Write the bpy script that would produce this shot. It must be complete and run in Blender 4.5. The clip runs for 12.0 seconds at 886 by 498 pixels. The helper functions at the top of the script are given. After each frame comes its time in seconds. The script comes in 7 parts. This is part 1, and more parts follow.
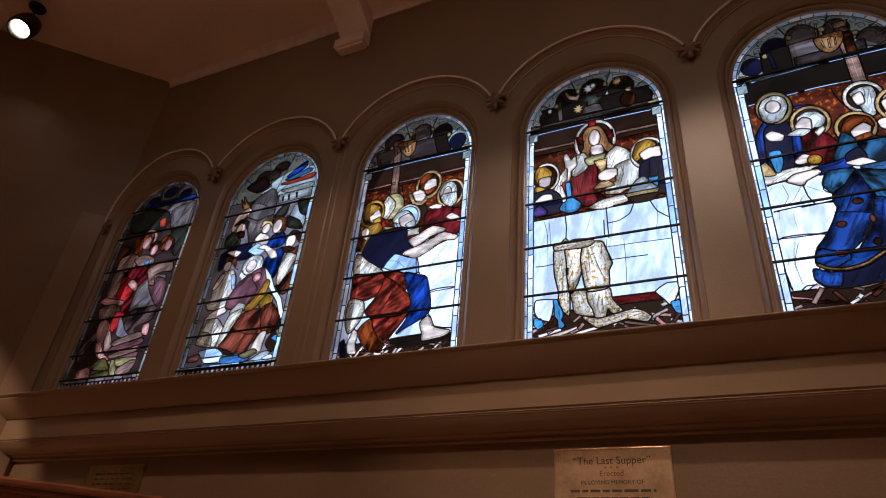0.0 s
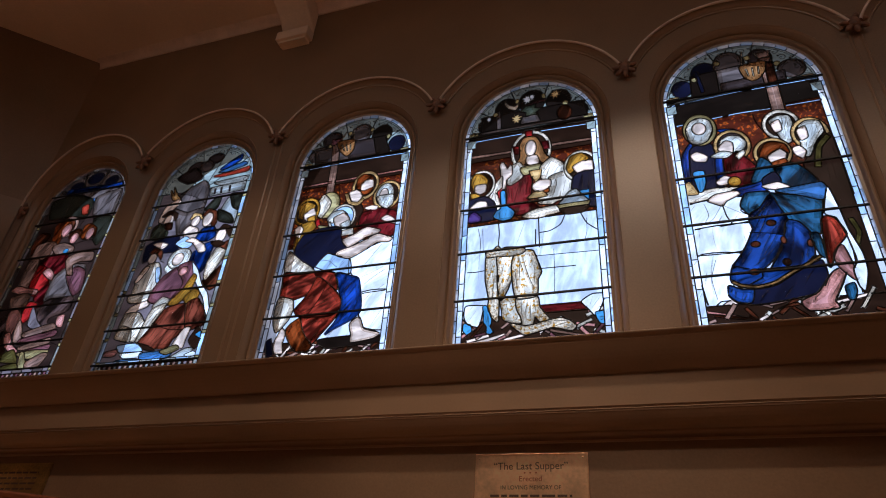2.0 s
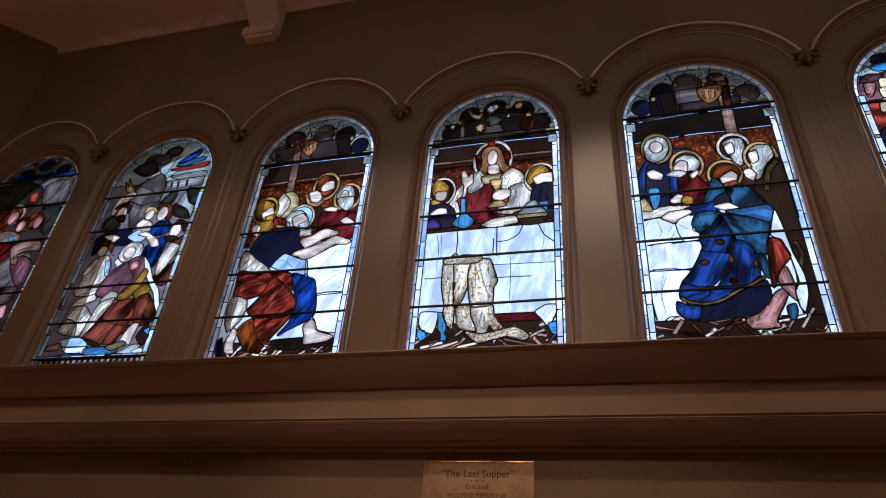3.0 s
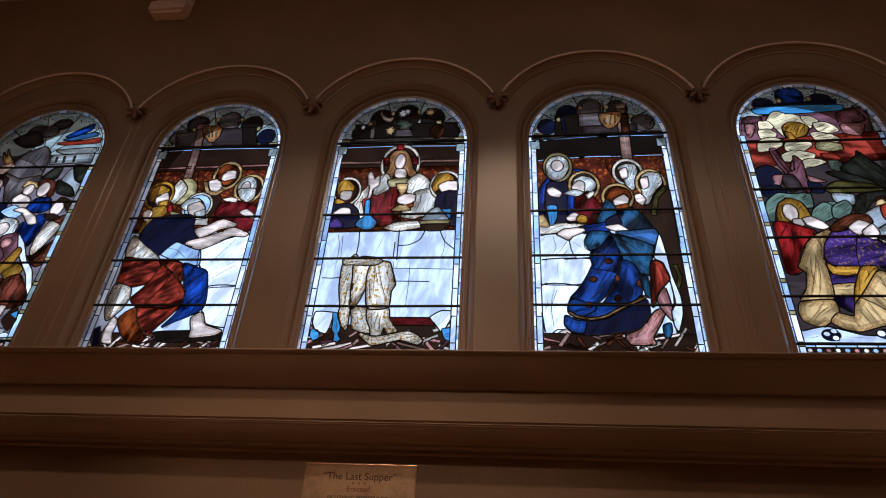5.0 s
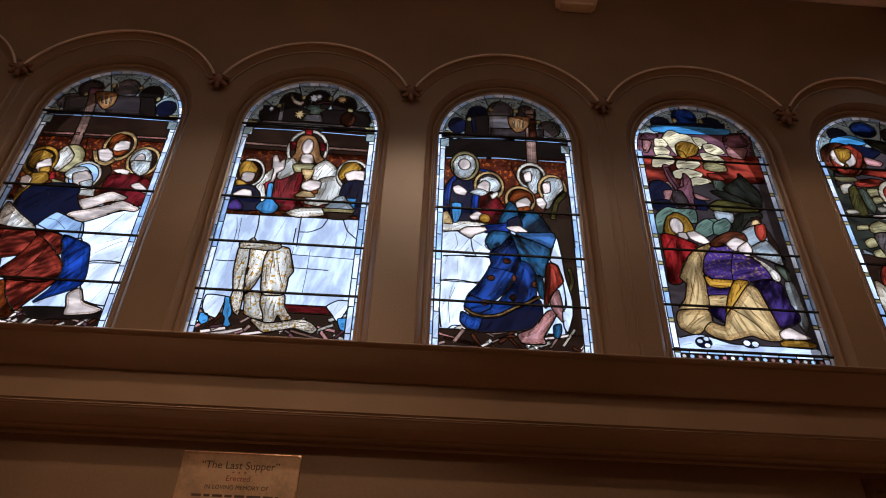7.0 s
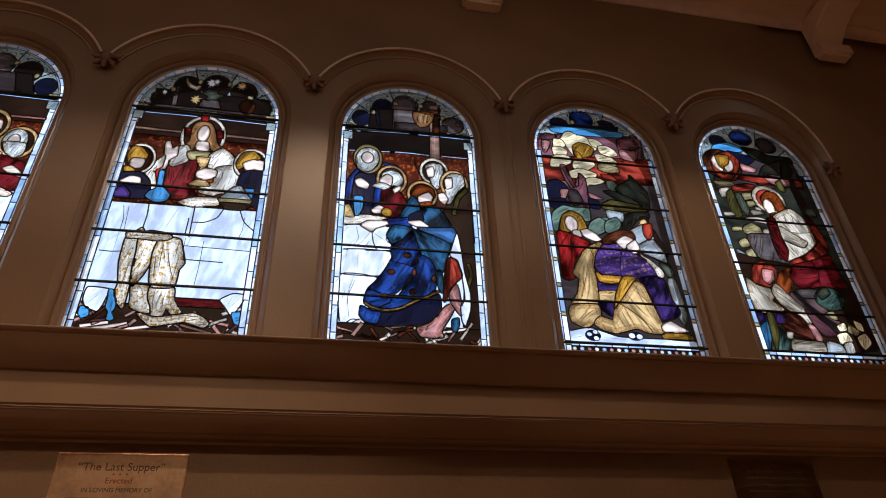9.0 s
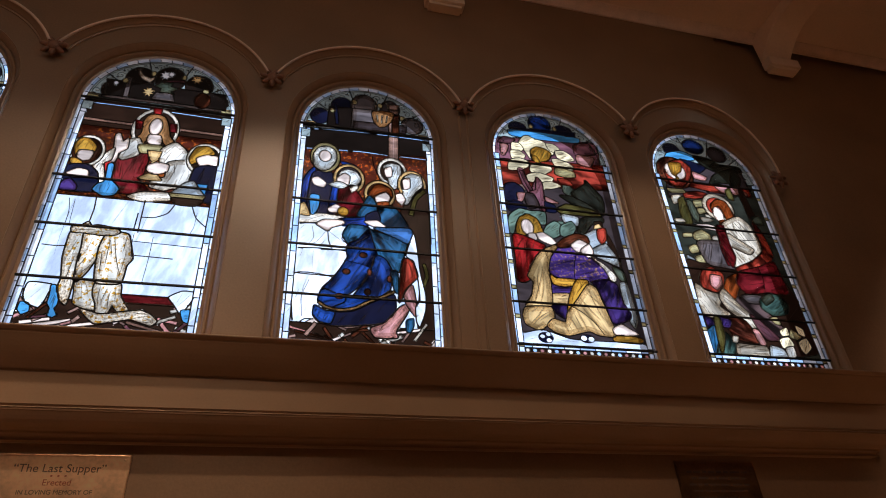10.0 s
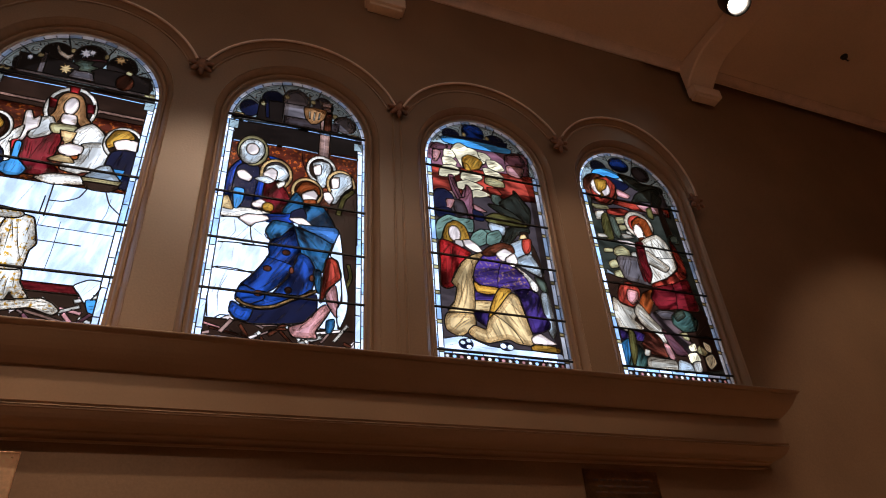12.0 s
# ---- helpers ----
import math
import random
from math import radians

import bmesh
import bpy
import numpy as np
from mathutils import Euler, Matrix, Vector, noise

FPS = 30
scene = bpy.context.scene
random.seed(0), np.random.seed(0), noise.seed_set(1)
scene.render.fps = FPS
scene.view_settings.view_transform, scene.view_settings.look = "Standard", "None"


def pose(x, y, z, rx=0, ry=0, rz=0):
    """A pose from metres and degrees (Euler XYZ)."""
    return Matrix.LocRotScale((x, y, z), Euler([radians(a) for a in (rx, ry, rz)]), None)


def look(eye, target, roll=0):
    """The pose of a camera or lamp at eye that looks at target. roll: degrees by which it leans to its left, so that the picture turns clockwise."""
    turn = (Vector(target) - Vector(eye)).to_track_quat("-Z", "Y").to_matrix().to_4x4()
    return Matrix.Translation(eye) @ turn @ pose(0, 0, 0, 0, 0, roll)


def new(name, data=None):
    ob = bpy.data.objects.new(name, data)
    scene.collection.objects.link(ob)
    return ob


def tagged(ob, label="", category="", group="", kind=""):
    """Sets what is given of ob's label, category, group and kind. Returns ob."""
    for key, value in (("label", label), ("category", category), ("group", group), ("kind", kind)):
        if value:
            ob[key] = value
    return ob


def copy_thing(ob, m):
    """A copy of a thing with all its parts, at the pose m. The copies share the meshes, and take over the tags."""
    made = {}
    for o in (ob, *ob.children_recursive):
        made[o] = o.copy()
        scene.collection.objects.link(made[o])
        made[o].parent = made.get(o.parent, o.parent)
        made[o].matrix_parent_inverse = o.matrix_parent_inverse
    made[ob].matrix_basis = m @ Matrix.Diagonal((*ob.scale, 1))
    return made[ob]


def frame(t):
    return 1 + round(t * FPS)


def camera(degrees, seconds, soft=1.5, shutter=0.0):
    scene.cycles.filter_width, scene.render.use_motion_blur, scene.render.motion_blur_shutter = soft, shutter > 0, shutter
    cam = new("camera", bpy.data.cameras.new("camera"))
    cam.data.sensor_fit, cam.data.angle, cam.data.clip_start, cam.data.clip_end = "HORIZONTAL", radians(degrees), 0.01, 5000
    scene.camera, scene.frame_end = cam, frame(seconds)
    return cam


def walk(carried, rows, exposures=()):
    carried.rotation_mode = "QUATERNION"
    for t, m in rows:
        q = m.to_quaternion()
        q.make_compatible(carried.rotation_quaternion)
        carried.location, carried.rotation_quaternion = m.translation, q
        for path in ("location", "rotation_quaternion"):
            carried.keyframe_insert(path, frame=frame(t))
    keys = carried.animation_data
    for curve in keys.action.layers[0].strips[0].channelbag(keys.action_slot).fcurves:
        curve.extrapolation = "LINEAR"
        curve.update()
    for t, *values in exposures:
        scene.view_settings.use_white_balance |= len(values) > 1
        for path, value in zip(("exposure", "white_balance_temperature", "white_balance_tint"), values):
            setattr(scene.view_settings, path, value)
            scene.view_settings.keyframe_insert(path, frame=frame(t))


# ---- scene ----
cam = camera(69.5, 12.0, soft=1.05)
PATH = [
    (0, (-0.018, -0.018, 1.624), (-0.799, 1.49, 2.68), 5.5),
    (0.5, (-0.01, -0.018, 1.625), (-0.758, 1.506, 2.682), 5.3),
    (1, (0.005, -0.016, 1.633), (-0.703, 1.524, 2.694), 5.2),
    (1.5, (0.016, -0.014, 1.634), (-0.646, 1.542, 2.702), 4.9),
    (2, (0.037, -0.007, 1.639), (-0.571, 1.567, 2.713), 4.7),
    (2.5, (0.057, -0.012, 1.645), (-0.501, 1.577, 2.724), 4.8),
    (3, (0.08, -0.009, 1.65), (-0.417, 1.591, 2.743), 5.0),
    (5, (0.149, -0.015, 1.655), (-0.07, 1.63, 2.771), 3.7),
    (5.5, (0.166, -0.003, 1.651), (0.016, 1.647, 2.771), 3.4),
    (6, (0.187, -0.004, 1.65), (0.111, 1.651, 2.772), 3.0),
    (6.5, (0.195, 0.0, 1.64), (0.188, 1.654, 2.764), 2.5),
    (7, (0.216, 0.003, 1.641), (0.275, 1.661, 2.758), 2.1),
    (9, (0.296, -0.018, 1.64), (0.63, 1.619, 2.739), -2.3),
    (9.5, (0.309, -0.02, 1.634), (0.704, 1.603, 2.734), -3.0),
    (10, (0.339, -0.026, 1.633), (0.789, 1.584, 2.731), -3.5),
    (10.5, (0.359, -0.031, 1.634), (0.862, 1.567, 2.727), -3.8),
    (11, (0.378, -0.033, 1.627), (0.93, 1.549, 2.719), -3.9),
    (11.5, (0.401, -0.038, 1.624), (0.992, 1.527, 2.72), -4.0),
    (12, (0.407, -0.038, 1.624), (1.05, 1.504, 2.723), -4.3),
]
walk(cam, [(t, look(eye, target, roll)) for t, eye, target, roll in PATH], exposures=[(0, 0.02, 6100, 10), (3, -0.12, 5950, 10), (5, -0.22, 6150, 10), (7, -0.24, 6450, 10), (9, -0.05, 6550, 10), (12, 0.25, 6250, 10)])

# ---- world, lamps ----
world = bpy.data.worlds.new("world")
scene.world = world
world.use_nodes = True
world.node_tree.nodes["Background"].inputs["Color"].default_value = (0.55, 0.68, 0.9, 1)
world.node_tree.nodes["Background"].inputs["Strength"].default_value = 0.4

WARM = (1.0, 0.74, 0.52)


def spot(eye, target, watts, degrees, blend, size, colour=WARM):
    """The lamp of a spotlight, or of one added to brighten the room."""
    data = bpy.data.lights.new("spot_or_fill_lamp", "SPOT")
    data.energy, data.color, data.spot_size, data.spot_blend = watts, colour, radians(degrees), blend
    data.shadow_soft_size = size
    lamp = new("spot_or_fill_lamp", data)
    lamp.matrix_world = look(eye, target)
    return lamp


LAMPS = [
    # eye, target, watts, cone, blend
    # the two spotlights in view
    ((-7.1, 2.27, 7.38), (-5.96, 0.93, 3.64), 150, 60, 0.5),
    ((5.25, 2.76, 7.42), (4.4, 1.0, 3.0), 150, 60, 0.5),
    # unseen lamps, added to make the pools and scallops on the walls
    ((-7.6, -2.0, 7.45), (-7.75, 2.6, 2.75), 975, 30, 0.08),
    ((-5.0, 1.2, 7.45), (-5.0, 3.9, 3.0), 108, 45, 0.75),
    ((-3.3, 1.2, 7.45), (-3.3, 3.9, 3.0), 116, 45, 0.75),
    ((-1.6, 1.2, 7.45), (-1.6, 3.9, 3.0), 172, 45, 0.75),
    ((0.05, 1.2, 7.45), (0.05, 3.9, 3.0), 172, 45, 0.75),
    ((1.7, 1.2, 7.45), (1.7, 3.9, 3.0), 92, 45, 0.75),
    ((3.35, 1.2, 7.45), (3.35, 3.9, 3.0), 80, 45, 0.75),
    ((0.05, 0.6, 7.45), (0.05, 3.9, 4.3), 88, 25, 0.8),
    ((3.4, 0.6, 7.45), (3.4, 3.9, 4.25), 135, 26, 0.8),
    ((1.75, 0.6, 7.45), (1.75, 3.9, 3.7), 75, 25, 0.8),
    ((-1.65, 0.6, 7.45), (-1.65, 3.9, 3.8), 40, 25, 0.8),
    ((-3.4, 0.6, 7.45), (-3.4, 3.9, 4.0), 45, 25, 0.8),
    # added fill for the ledge and lower wall
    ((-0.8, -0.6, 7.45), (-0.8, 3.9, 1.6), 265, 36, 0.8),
    # unseen, added for the pool on the wall's right end
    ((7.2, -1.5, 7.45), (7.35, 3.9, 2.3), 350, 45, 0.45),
    # added fill onto the floor, whose bounce brightens the ceiling
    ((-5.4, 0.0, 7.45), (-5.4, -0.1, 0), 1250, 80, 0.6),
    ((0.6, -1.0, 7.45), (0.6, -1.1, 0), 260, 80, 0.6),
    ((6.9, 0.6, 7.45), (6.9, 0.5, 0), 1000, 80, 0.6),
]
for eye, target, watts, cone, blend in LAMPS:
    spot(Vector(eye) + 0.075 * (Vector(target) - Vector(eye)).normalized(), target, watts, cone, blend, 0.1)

# ---- materials ----
def material(name, colour, rough=0.6, metal=0.0, vary=0.15, scale=3.0, fine=60.0, bump=0.15, stretch=(1, 1, 1)):
    """A painted or natural surface: two scales of tone, and a fine relief."""
    mat = bpy.data.materials.new(name)
    mat.use_nodes = True
    nt = mat.node_tree
    bsdf = nt.nodes["Principled BSDF"]
    bsdf.inputs["Roughness"].default_value = rough
    bsdf.inputs["Metallic"].default_value = metal
    co = nt.nodes.new("ShaderNodeTexCoord")
    mp = nt.nodes.new("ShaderNodeMapping")
    mp.inputs["Scale"].default_value = stretch
    nt.links.new(co.outputs["Object"], mp.inputs["Vector"])
    big = nt.nodes.new("ShaderNodeTexNoise")
    big.inputs["Scale"].default_value, big.inputs["Detail"].default_value = scale, 5
    small = nt.nodes.new("ShaderNodeTexNoise")
    small.inputs["Scale"].default_value, small.inputs["Detail"].default_value = fine, 4
    for n in (big, small):
        nt.links.new(mp.outputs["Vector"], n.inputs["Vector"])
    ramp = nt.nodes.new("ShaderNodeMapRange")
    ramp.inputs["From Min"].default_value, ramp.inputs["From Max"].default_value = 0.3, 0.7
    ramp.inputs["To Min"].default_value, ramp.inputs["To Max"].default_value = 1 - vary, 1 + vary
    nt.links.new(big.outputs["Fac"], ramp.inputs["Value"])
    fmap = nt.nodes.new("ShaderNodeMapRange")
    fmap.inputs["From Min"].default_value, fmap.inputs["From Max"].default_value = 0.3, 0.7
    fmap.inputs["To Min"].default_value, fmap.inputs["To Max"].default_value = 1 - vary * 0.5, 1 + vary * 0.5
    nt.links.new(small.outputs["Fac"], fmap.inputs["Value"])
    mul = nt.nodes.new("ShaderNodeMath")
    mul.operation = "MULTIPLY"
    nt.links.new(ramp.outputs["Result"], mul.inputs[0])
    nt.links.new(fmap.outputs["Result"], mul.inputs[1])
    tone = nt.nodes.new("ShaderNodeVectorMath")
    tone.operation = "SCALE"
    tone.inputs[0].default_value = colour
    nt.links.new(mul.outputs["Value"], tone.inputs["Scale"])
    nt.links.new(tone.outputs["Vector"], bsdf.inputs["Base Color"])
    bmp = nt.nodes.new("ShaderNodeBump")
    bmp.inputs["Strength"].default_value, bmp.inputs["Distance"].default_value = bump, 0.004
    nt.links.new(small.outputs["Fac"], bmp.inputs["Height"])
    nt.links.new(bmp.outputs["Normal"], bsdf.inputs["Normal"])
    return mat


def linear(r, g, b):
    return tuple((c / 255 / 12.92 if c < 11 else ((c / 255 + 0.055) / 1.055) ** 2.4) for c in (r, g, b))


def stained(name, rgb, low=0.7, high=1.05, figure=None):
    """Coloured glass that lets light through: uneven pot-metal colour, and painted folds that run along the pane's own x axis, from low to high."""
    mat = bpy.data.materials.new("glass_" + name)
    mat.use_nodes = True
    nt = mat.node_tree
    nt.nodes.clear()

    def node(kind, **inputs):
        n = nt.nodes.new("ShaderNode" + kind)
        for key, value in inputs.items():
            n.inputs[key.replace("_", " ")].default_value = value
        return n

    def ranged(source, a, b, c, e, smooth=False):
        n = node("MapRange", From_Min=a, From_Max=b, To_Min=c, To_Max=e)
        if smooth:
            n.interpolation_type = "SMOOTHSTEP"
        nt.links.new(source, n.inputs["Value"])
        return n.outputs["Result"]

    def times(p, q):
        n = node("Math")
        n.operation = "MULTIPLY"
        nt.links.new(p, n.inputs[0])
        nt.links.new(q, n.inputs[1])
        return n.outputs["Value"]

    out = node("OutputMaterial")
    co = node("TexCoord")
    info = node("ObjectInfo")
    spin = node("VectorMath")
    spin.operation = "SCALE"
    spin.inputs[0].default_value = (37.0, 11.0, 23.0)
    nt.links.new(info.outputs["Random"], spin.inputs["Scale"])
    shift = node("VectorMath")
    nt.links.new(co.outputs["Object"], shift.inputs[0])
    nt.links.new(spin.outputs["Vector"], shift.inputs[1])
    along = node("Mapping", Scale=(0.34, 1.0, 1.0))
    nt.links.new(shift.outputs["Vector"], along.inputs["Vector"])
    folds = node("TexNoise", Scale=11.0, Detail=2.0, Roughness=0.5, Distortion=0.35)
    nt.links.new(along.outputs["Vector"], folds.inputs["Vector"])
    hair = node("TexNoise", Scale=75.0, Detail=2.0)
    nt.links.new(along.outputs["Vector"], hair.inputs["Vector"])
    big = node("TexNoise", Scale=6.0, Detail=3.0, Distortion=0.8)
    nt.links.new(shift.outputs["Vector"], big.inputs["Vector"])
    value = times(ranged(folds.outputs["Fac"], 0.37, 0.64, low, high, True), ranged(big.outputs["Fac"], 0.3, 0.65, 1 - 0.4 * (1 - low), 1.0))
    value = times(value, ranged(hair.outputs["Fac"], 0.3, 0.65, 1 - 0.16 * (1 - low), 1.0))
    value = times(value, ranged(info.outputs["Random"], 0, 1, 0.86, 1.08))
    tone = node("VectorMath")
    tone.operation = "SCALE"
    tone.inputs[0].default_value = linear(*rgb)
    nt.links.new(value, tone.inputs["Scale"])
    if figure:
        # a second, silver-stained colour in small scattered flecks
        fleck = node("TexNoise", Scale=42.0, Detail=3.0)
        nt.links.new(shift.outputs["Vector"], fleck.inputs["Vector"])
        two = node("Mix")
        two.data_type = "RGBA"
        two.inputs["A"].default_value = (*linear(*rgb), 1)
        two.inputs["B"].default_value = (*linear(*figure), 1)
        nt.links.new(ranged(fleck.outputs["Fac"], 0.56, 0.62, 0, 1), two.inputs["Factor"])
        nt.links.new(two.outputs["Result"], tone.inputs[0])
    clear = node("BsdfTransparent")
    nt.links.new(tone.outputs["Vector"], clear.inputs["Color"])
    gloss = node("BsdfGlossy", Roughness=0.35)
    mix = node("MixShader", Fac=0.012)
    nt.links.new(clear.outputs["BSDF"], mix.inputs[1])
    nt.links.new(gloss.outputs["BSDF"], mix.inputs[2])
    nt.links.new(mix.outputs["Shader"], out.inputs["Surface"])
    return mat


def glowing(name, colour, strength):
    mat = bpy.data.materials.new(name)
    mat.use_nodes = True
    bsdf = mat.node_tree.nodes["Principled BSDF"]
    bsdf.inputs["Base Color"].default_value = (0, 0, 0, 1)
    bsdf.inputs["Emission Color"].default_value = (*colour, 1)
    bsdf.inputs["Emission Strength"].default_value = strength
    return mat


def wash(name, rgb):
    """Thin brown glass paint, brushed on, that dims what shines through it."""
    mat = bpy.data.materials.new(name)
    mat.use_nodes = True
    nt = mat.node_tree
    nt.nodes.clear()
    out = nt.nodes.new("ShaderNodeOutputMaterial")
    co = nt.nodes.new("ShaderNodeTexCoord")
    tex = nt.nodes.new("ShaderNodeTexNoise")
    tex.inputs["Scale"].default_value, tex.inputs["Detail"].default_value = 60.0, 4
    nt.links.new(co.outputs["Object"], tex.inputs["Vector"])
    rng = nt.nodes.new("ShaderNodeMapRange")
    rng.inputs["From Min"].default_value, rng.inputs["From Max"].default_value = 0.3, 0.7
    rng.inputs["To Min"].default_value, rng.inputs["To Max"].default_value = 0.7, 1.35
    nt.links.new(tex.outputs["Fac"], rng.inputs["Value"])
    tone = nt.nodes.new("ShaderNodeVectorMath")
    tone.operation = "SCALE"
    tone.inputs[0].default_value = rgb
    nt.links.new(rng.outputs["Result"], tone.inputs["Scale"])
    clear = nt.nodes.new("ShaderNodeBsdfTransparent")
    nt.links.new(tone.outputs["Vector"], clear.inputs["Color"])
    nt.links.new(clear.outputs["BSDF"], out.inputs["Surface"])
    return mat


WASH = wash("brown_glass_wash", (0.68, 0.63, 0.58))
PAINT = material("brown_wall_paint", (0.265, 0.159, 0.092), rough=0.42, vary=0.13, scale=1.3, fine=70, bump=0.3)
TRIM = material("tan_trim_paint", (0.335, 0.21, 0.13), rough=0.3, vary=0.08, scale=2, fine=70, bump=0.08)
PLASTER = material("cream_ceiling_paint", (0.88, 0.68, 0.53), rough=0.7, vary=0.07, scale=0.8, fine=40, bump=0.1)
# raised above the trim's tone, so the hood's bright rim is in the colour
HOOD = material("brightened_cream_paint", (0.86, 0.66, 0.55), rough=0.24, vary=0.1, scale=5, fine=80, bump=0.1)
CARVED = material("red_brown_carved_boss", (0.27, 0.13, 0.08), rough=0.5, vary=0.3, scale=14, fine=90, bump=0.3)
LEAD = material("dark_lead", (0.016, 0.016, 0.018), rough=0.6, metal=0.3, vary=0.2, scale=20, fine=120, bump=0.2)
GRISAILLE = material("black_glass_paint", (0.018, 0.014, 0.012), rough=0.7, vary=0.2, scale=20, fine=120, bump=0.0)
IRON = material("black_iron", (0.015, 0.015, 0.017), rough=0.5, metal=0.5, vary=0.2, scale=10, fine=120, bump=0.1)
BRASS = material("lacquered_brass", (0.95, 0.60, 0.36), rough=0.36, metal=0.65, vary=0.22, scale=5, fine=50, bump=0.05)
BRONZE = material("darkened_bronze", (0.30, 0.16, 0.075), rough=0.38, metal=0.9, vary=0.35, scale=5, fine=60, bump=0.1)
INK = material("black_enamel", (0.11, 0.06, 0.04), rough=0.5, vary=0.1)
RED_INK = material("red_enamel", (0.42, 0.08, 0.04), rough=0.5, vary=0.1)
WOOD = material("polished_red_wood", (0.34, 0.12, 0.06), rough=0.18, vary=0.3, scale=3, fine=30, bump=0.08, stretch=(1, 1, 8))
FLOOR = material("dark_wood_floor", (0.28, 0.16, 0.09), rough=0.45, vary=0.25, scale=2, fine=30, stretch=(1, 8, 1))
BLACK = material("black_lamp_housing", (0.02, 0.018, 0.017), rough=0.4, vary=0.1)
BULB = glowing("lit_lamp_face", (1.0, 0.86, 0.70), 20.0)
SKY = glowing("bright_overcast_sky", (0.84, 0.93, 1.09), 2.1)
# dull brass; its broad uneven tone stands in for a patchy reflection
REFLECTION_BRASS = material("reflection_mottled_brass", (0.55, 0.38, 0.15), rough=0.3, metal=0.9, vary=0.45, scale=3, fine=60, bump=0.1)

# ---- builders ----
def mesh_of(name, bm, mat, smooth=False):
    bmesh.ops.recalc_face_normals(bm, faces=bm.faces)
    me = bpy.data.meshes.new(name)
    bm.to_mesh(me)
    bm.free()
    me.materials.append(mat)
    if smooth:
        me.polygons.foreach_set("use_smooth", [True] * len(me.polygons))
    return me


def part(name, bm, mat, parent=None, label="", smooth=False):
    ob = new(name, mesh_of(name, bm, mat, smooth))
    ob.parent = parent
    if label:
        ob["label"] = label
    return ob


def box(bm, x0, x1, y0, y1, z0, z1, bevel=0.0):
    geo = bmesh.ops.create_cube(bm, size=1.0)
    for v in geo["verts"]:
        v.co = Vector(((x0 + x1) / 2 + v.co.x * (x1 - x0), (y0 + y1) / 2 + v.co.y * (y1 - y0), (z0 + z1) / 2 + v.co.z * (z1 - z0)))
    if bevel:
        edges = list({e for v in geo["verts"] for e in v.link_edges})
        bmesh.ops.bevel(bm, geom=edges, offset=bevel, segments=2, affect="EDGES", profile=0.6)
    return bm


def strip(bm, rows, closed=False):
    """Faces between rows of points of equal length."""
    vs = [[bm.verts.new(p) for p in r] for r in rows]
    pairs = list(zip(vs, vs[1:])) + ([(vs[-1], vs[0])] if closed else [])
    for a, b in pairs:
        for i in range(len(a) - 1):
            bm.faces.new((a[i], a[i + 1], b[i + 1], b[i]))
    return vs


def tube(bm, pts, radius, sides=8):
    """A round bar along a line of points."""
    pts = [Vector(p) for p in pts]
    rings = []
    for i, p in enumerate(pts):
        d = (pts[min(i + 1, len(pts) - 1)] - pts[max(i - 1, 0)]).normalized()
        a = d.orthogonal().normalized() if abs(d.y) > 0.9 else d.cross(Vector((0, 1, 0))).normalized()
        b = d.cross(a)
        r = radius(i / (len(pts) - 1)) if callable(radius) else radius
        rings.append([bm.verts.new(p + r * (math.cos(2 * math.pi * k / sides) * a + math.sin(2 * math.pi * k / sides) * b)) for k in range(sides)])
    for a, b in zip(rings, rings[1:]):
        for k in range(sides):
            bm.faces.new((a[k], a[(k + 1) % sides], b[(k + 1) % sides], b[k]))
    bm.faces.new(rings[0])
    bm.faces.new(rings[-1])


# ---- large structure ----
GLASS_Y, FACE_Y, BACK_Y = 4.0, 3.90, 4.35        # glass, wall face, outside face
HALF, SILL, SPRING = 0.572, 3.36, 5.472          # half a window's width, its foot and the foot of its arch
CENTRES = (-5.765, -4.155, -2.468, -0.806, 0.856, 2.548, 4.155)
JOINTS = [(a + b) / 2 for a, b in zip(CENTRES, CENTRES[1:])]
LEFT, RIGHT, REAR, TOP = -11.0, 11.0, -9.0, 7.80
FALL = -0.0125                                   # the ceiling's slight fall along the wall
END = 0.70                                       # the outermost piers, from their window's middle
LEDGE_Z = 3.375


def arch_line(offset, n=28):
    """The outline of a window's opening, widened by offset: up one jamb, over the arch and down the other."""
    r = HALF + offset
    pts = [(-r, SILL), (-r, (SILL + SPRING) / 2)]
    pts += [(-r * math.cos(math.pi * k / n), SPRING + r * math.sin(math.pi * k / n)) for k in range(n + 1)]
    return pts + [(r, (SILL + SPRING) / 2), (r, SILL)]


OUTER = 0.105
bm = bmesh.new()
for i, c in enumerate(CENTRES):
    line = arch_line(OUTER)
    reach = (END if i == 0 else c - JOINTS[i - 1], END if i == 6 else JOINTS[i] - c)
    for y in (FACE_Y, BACK_Y):
        lo = [(c + x, y, z) for x, z in line]
        hi = [(c + ((-reach[0] if x < 0 else reach[1]) if z <= SPRING + 1e-6 else x), y, z if z <= SPRING + 1e-6 else TOP + 0.2) for x, z in line]
        # jambs, with the corner piers above them, then the field over the arch
        n = len(line)
        strip(bm, [lo[:3], hi[:3]])
        strip(bm, [lo[n - 3:], hi[n - 3:]])
        arch = lo[2:n - 2]
        strip(bm, [arch, [(x, y, TOP + 0.2) for x, _, z in arch]])
        for s, h in ((-1, reach[0]), (1, reach[1])):
            strip(bm, [[(c + s * h, y, SPRING), (c + s * (HALF + OUTER), y, SPRING)], [(c + s * h, y, TOP + 0.2), (c + s * (HALF + OUTER), y, TOP + 0.2)]])
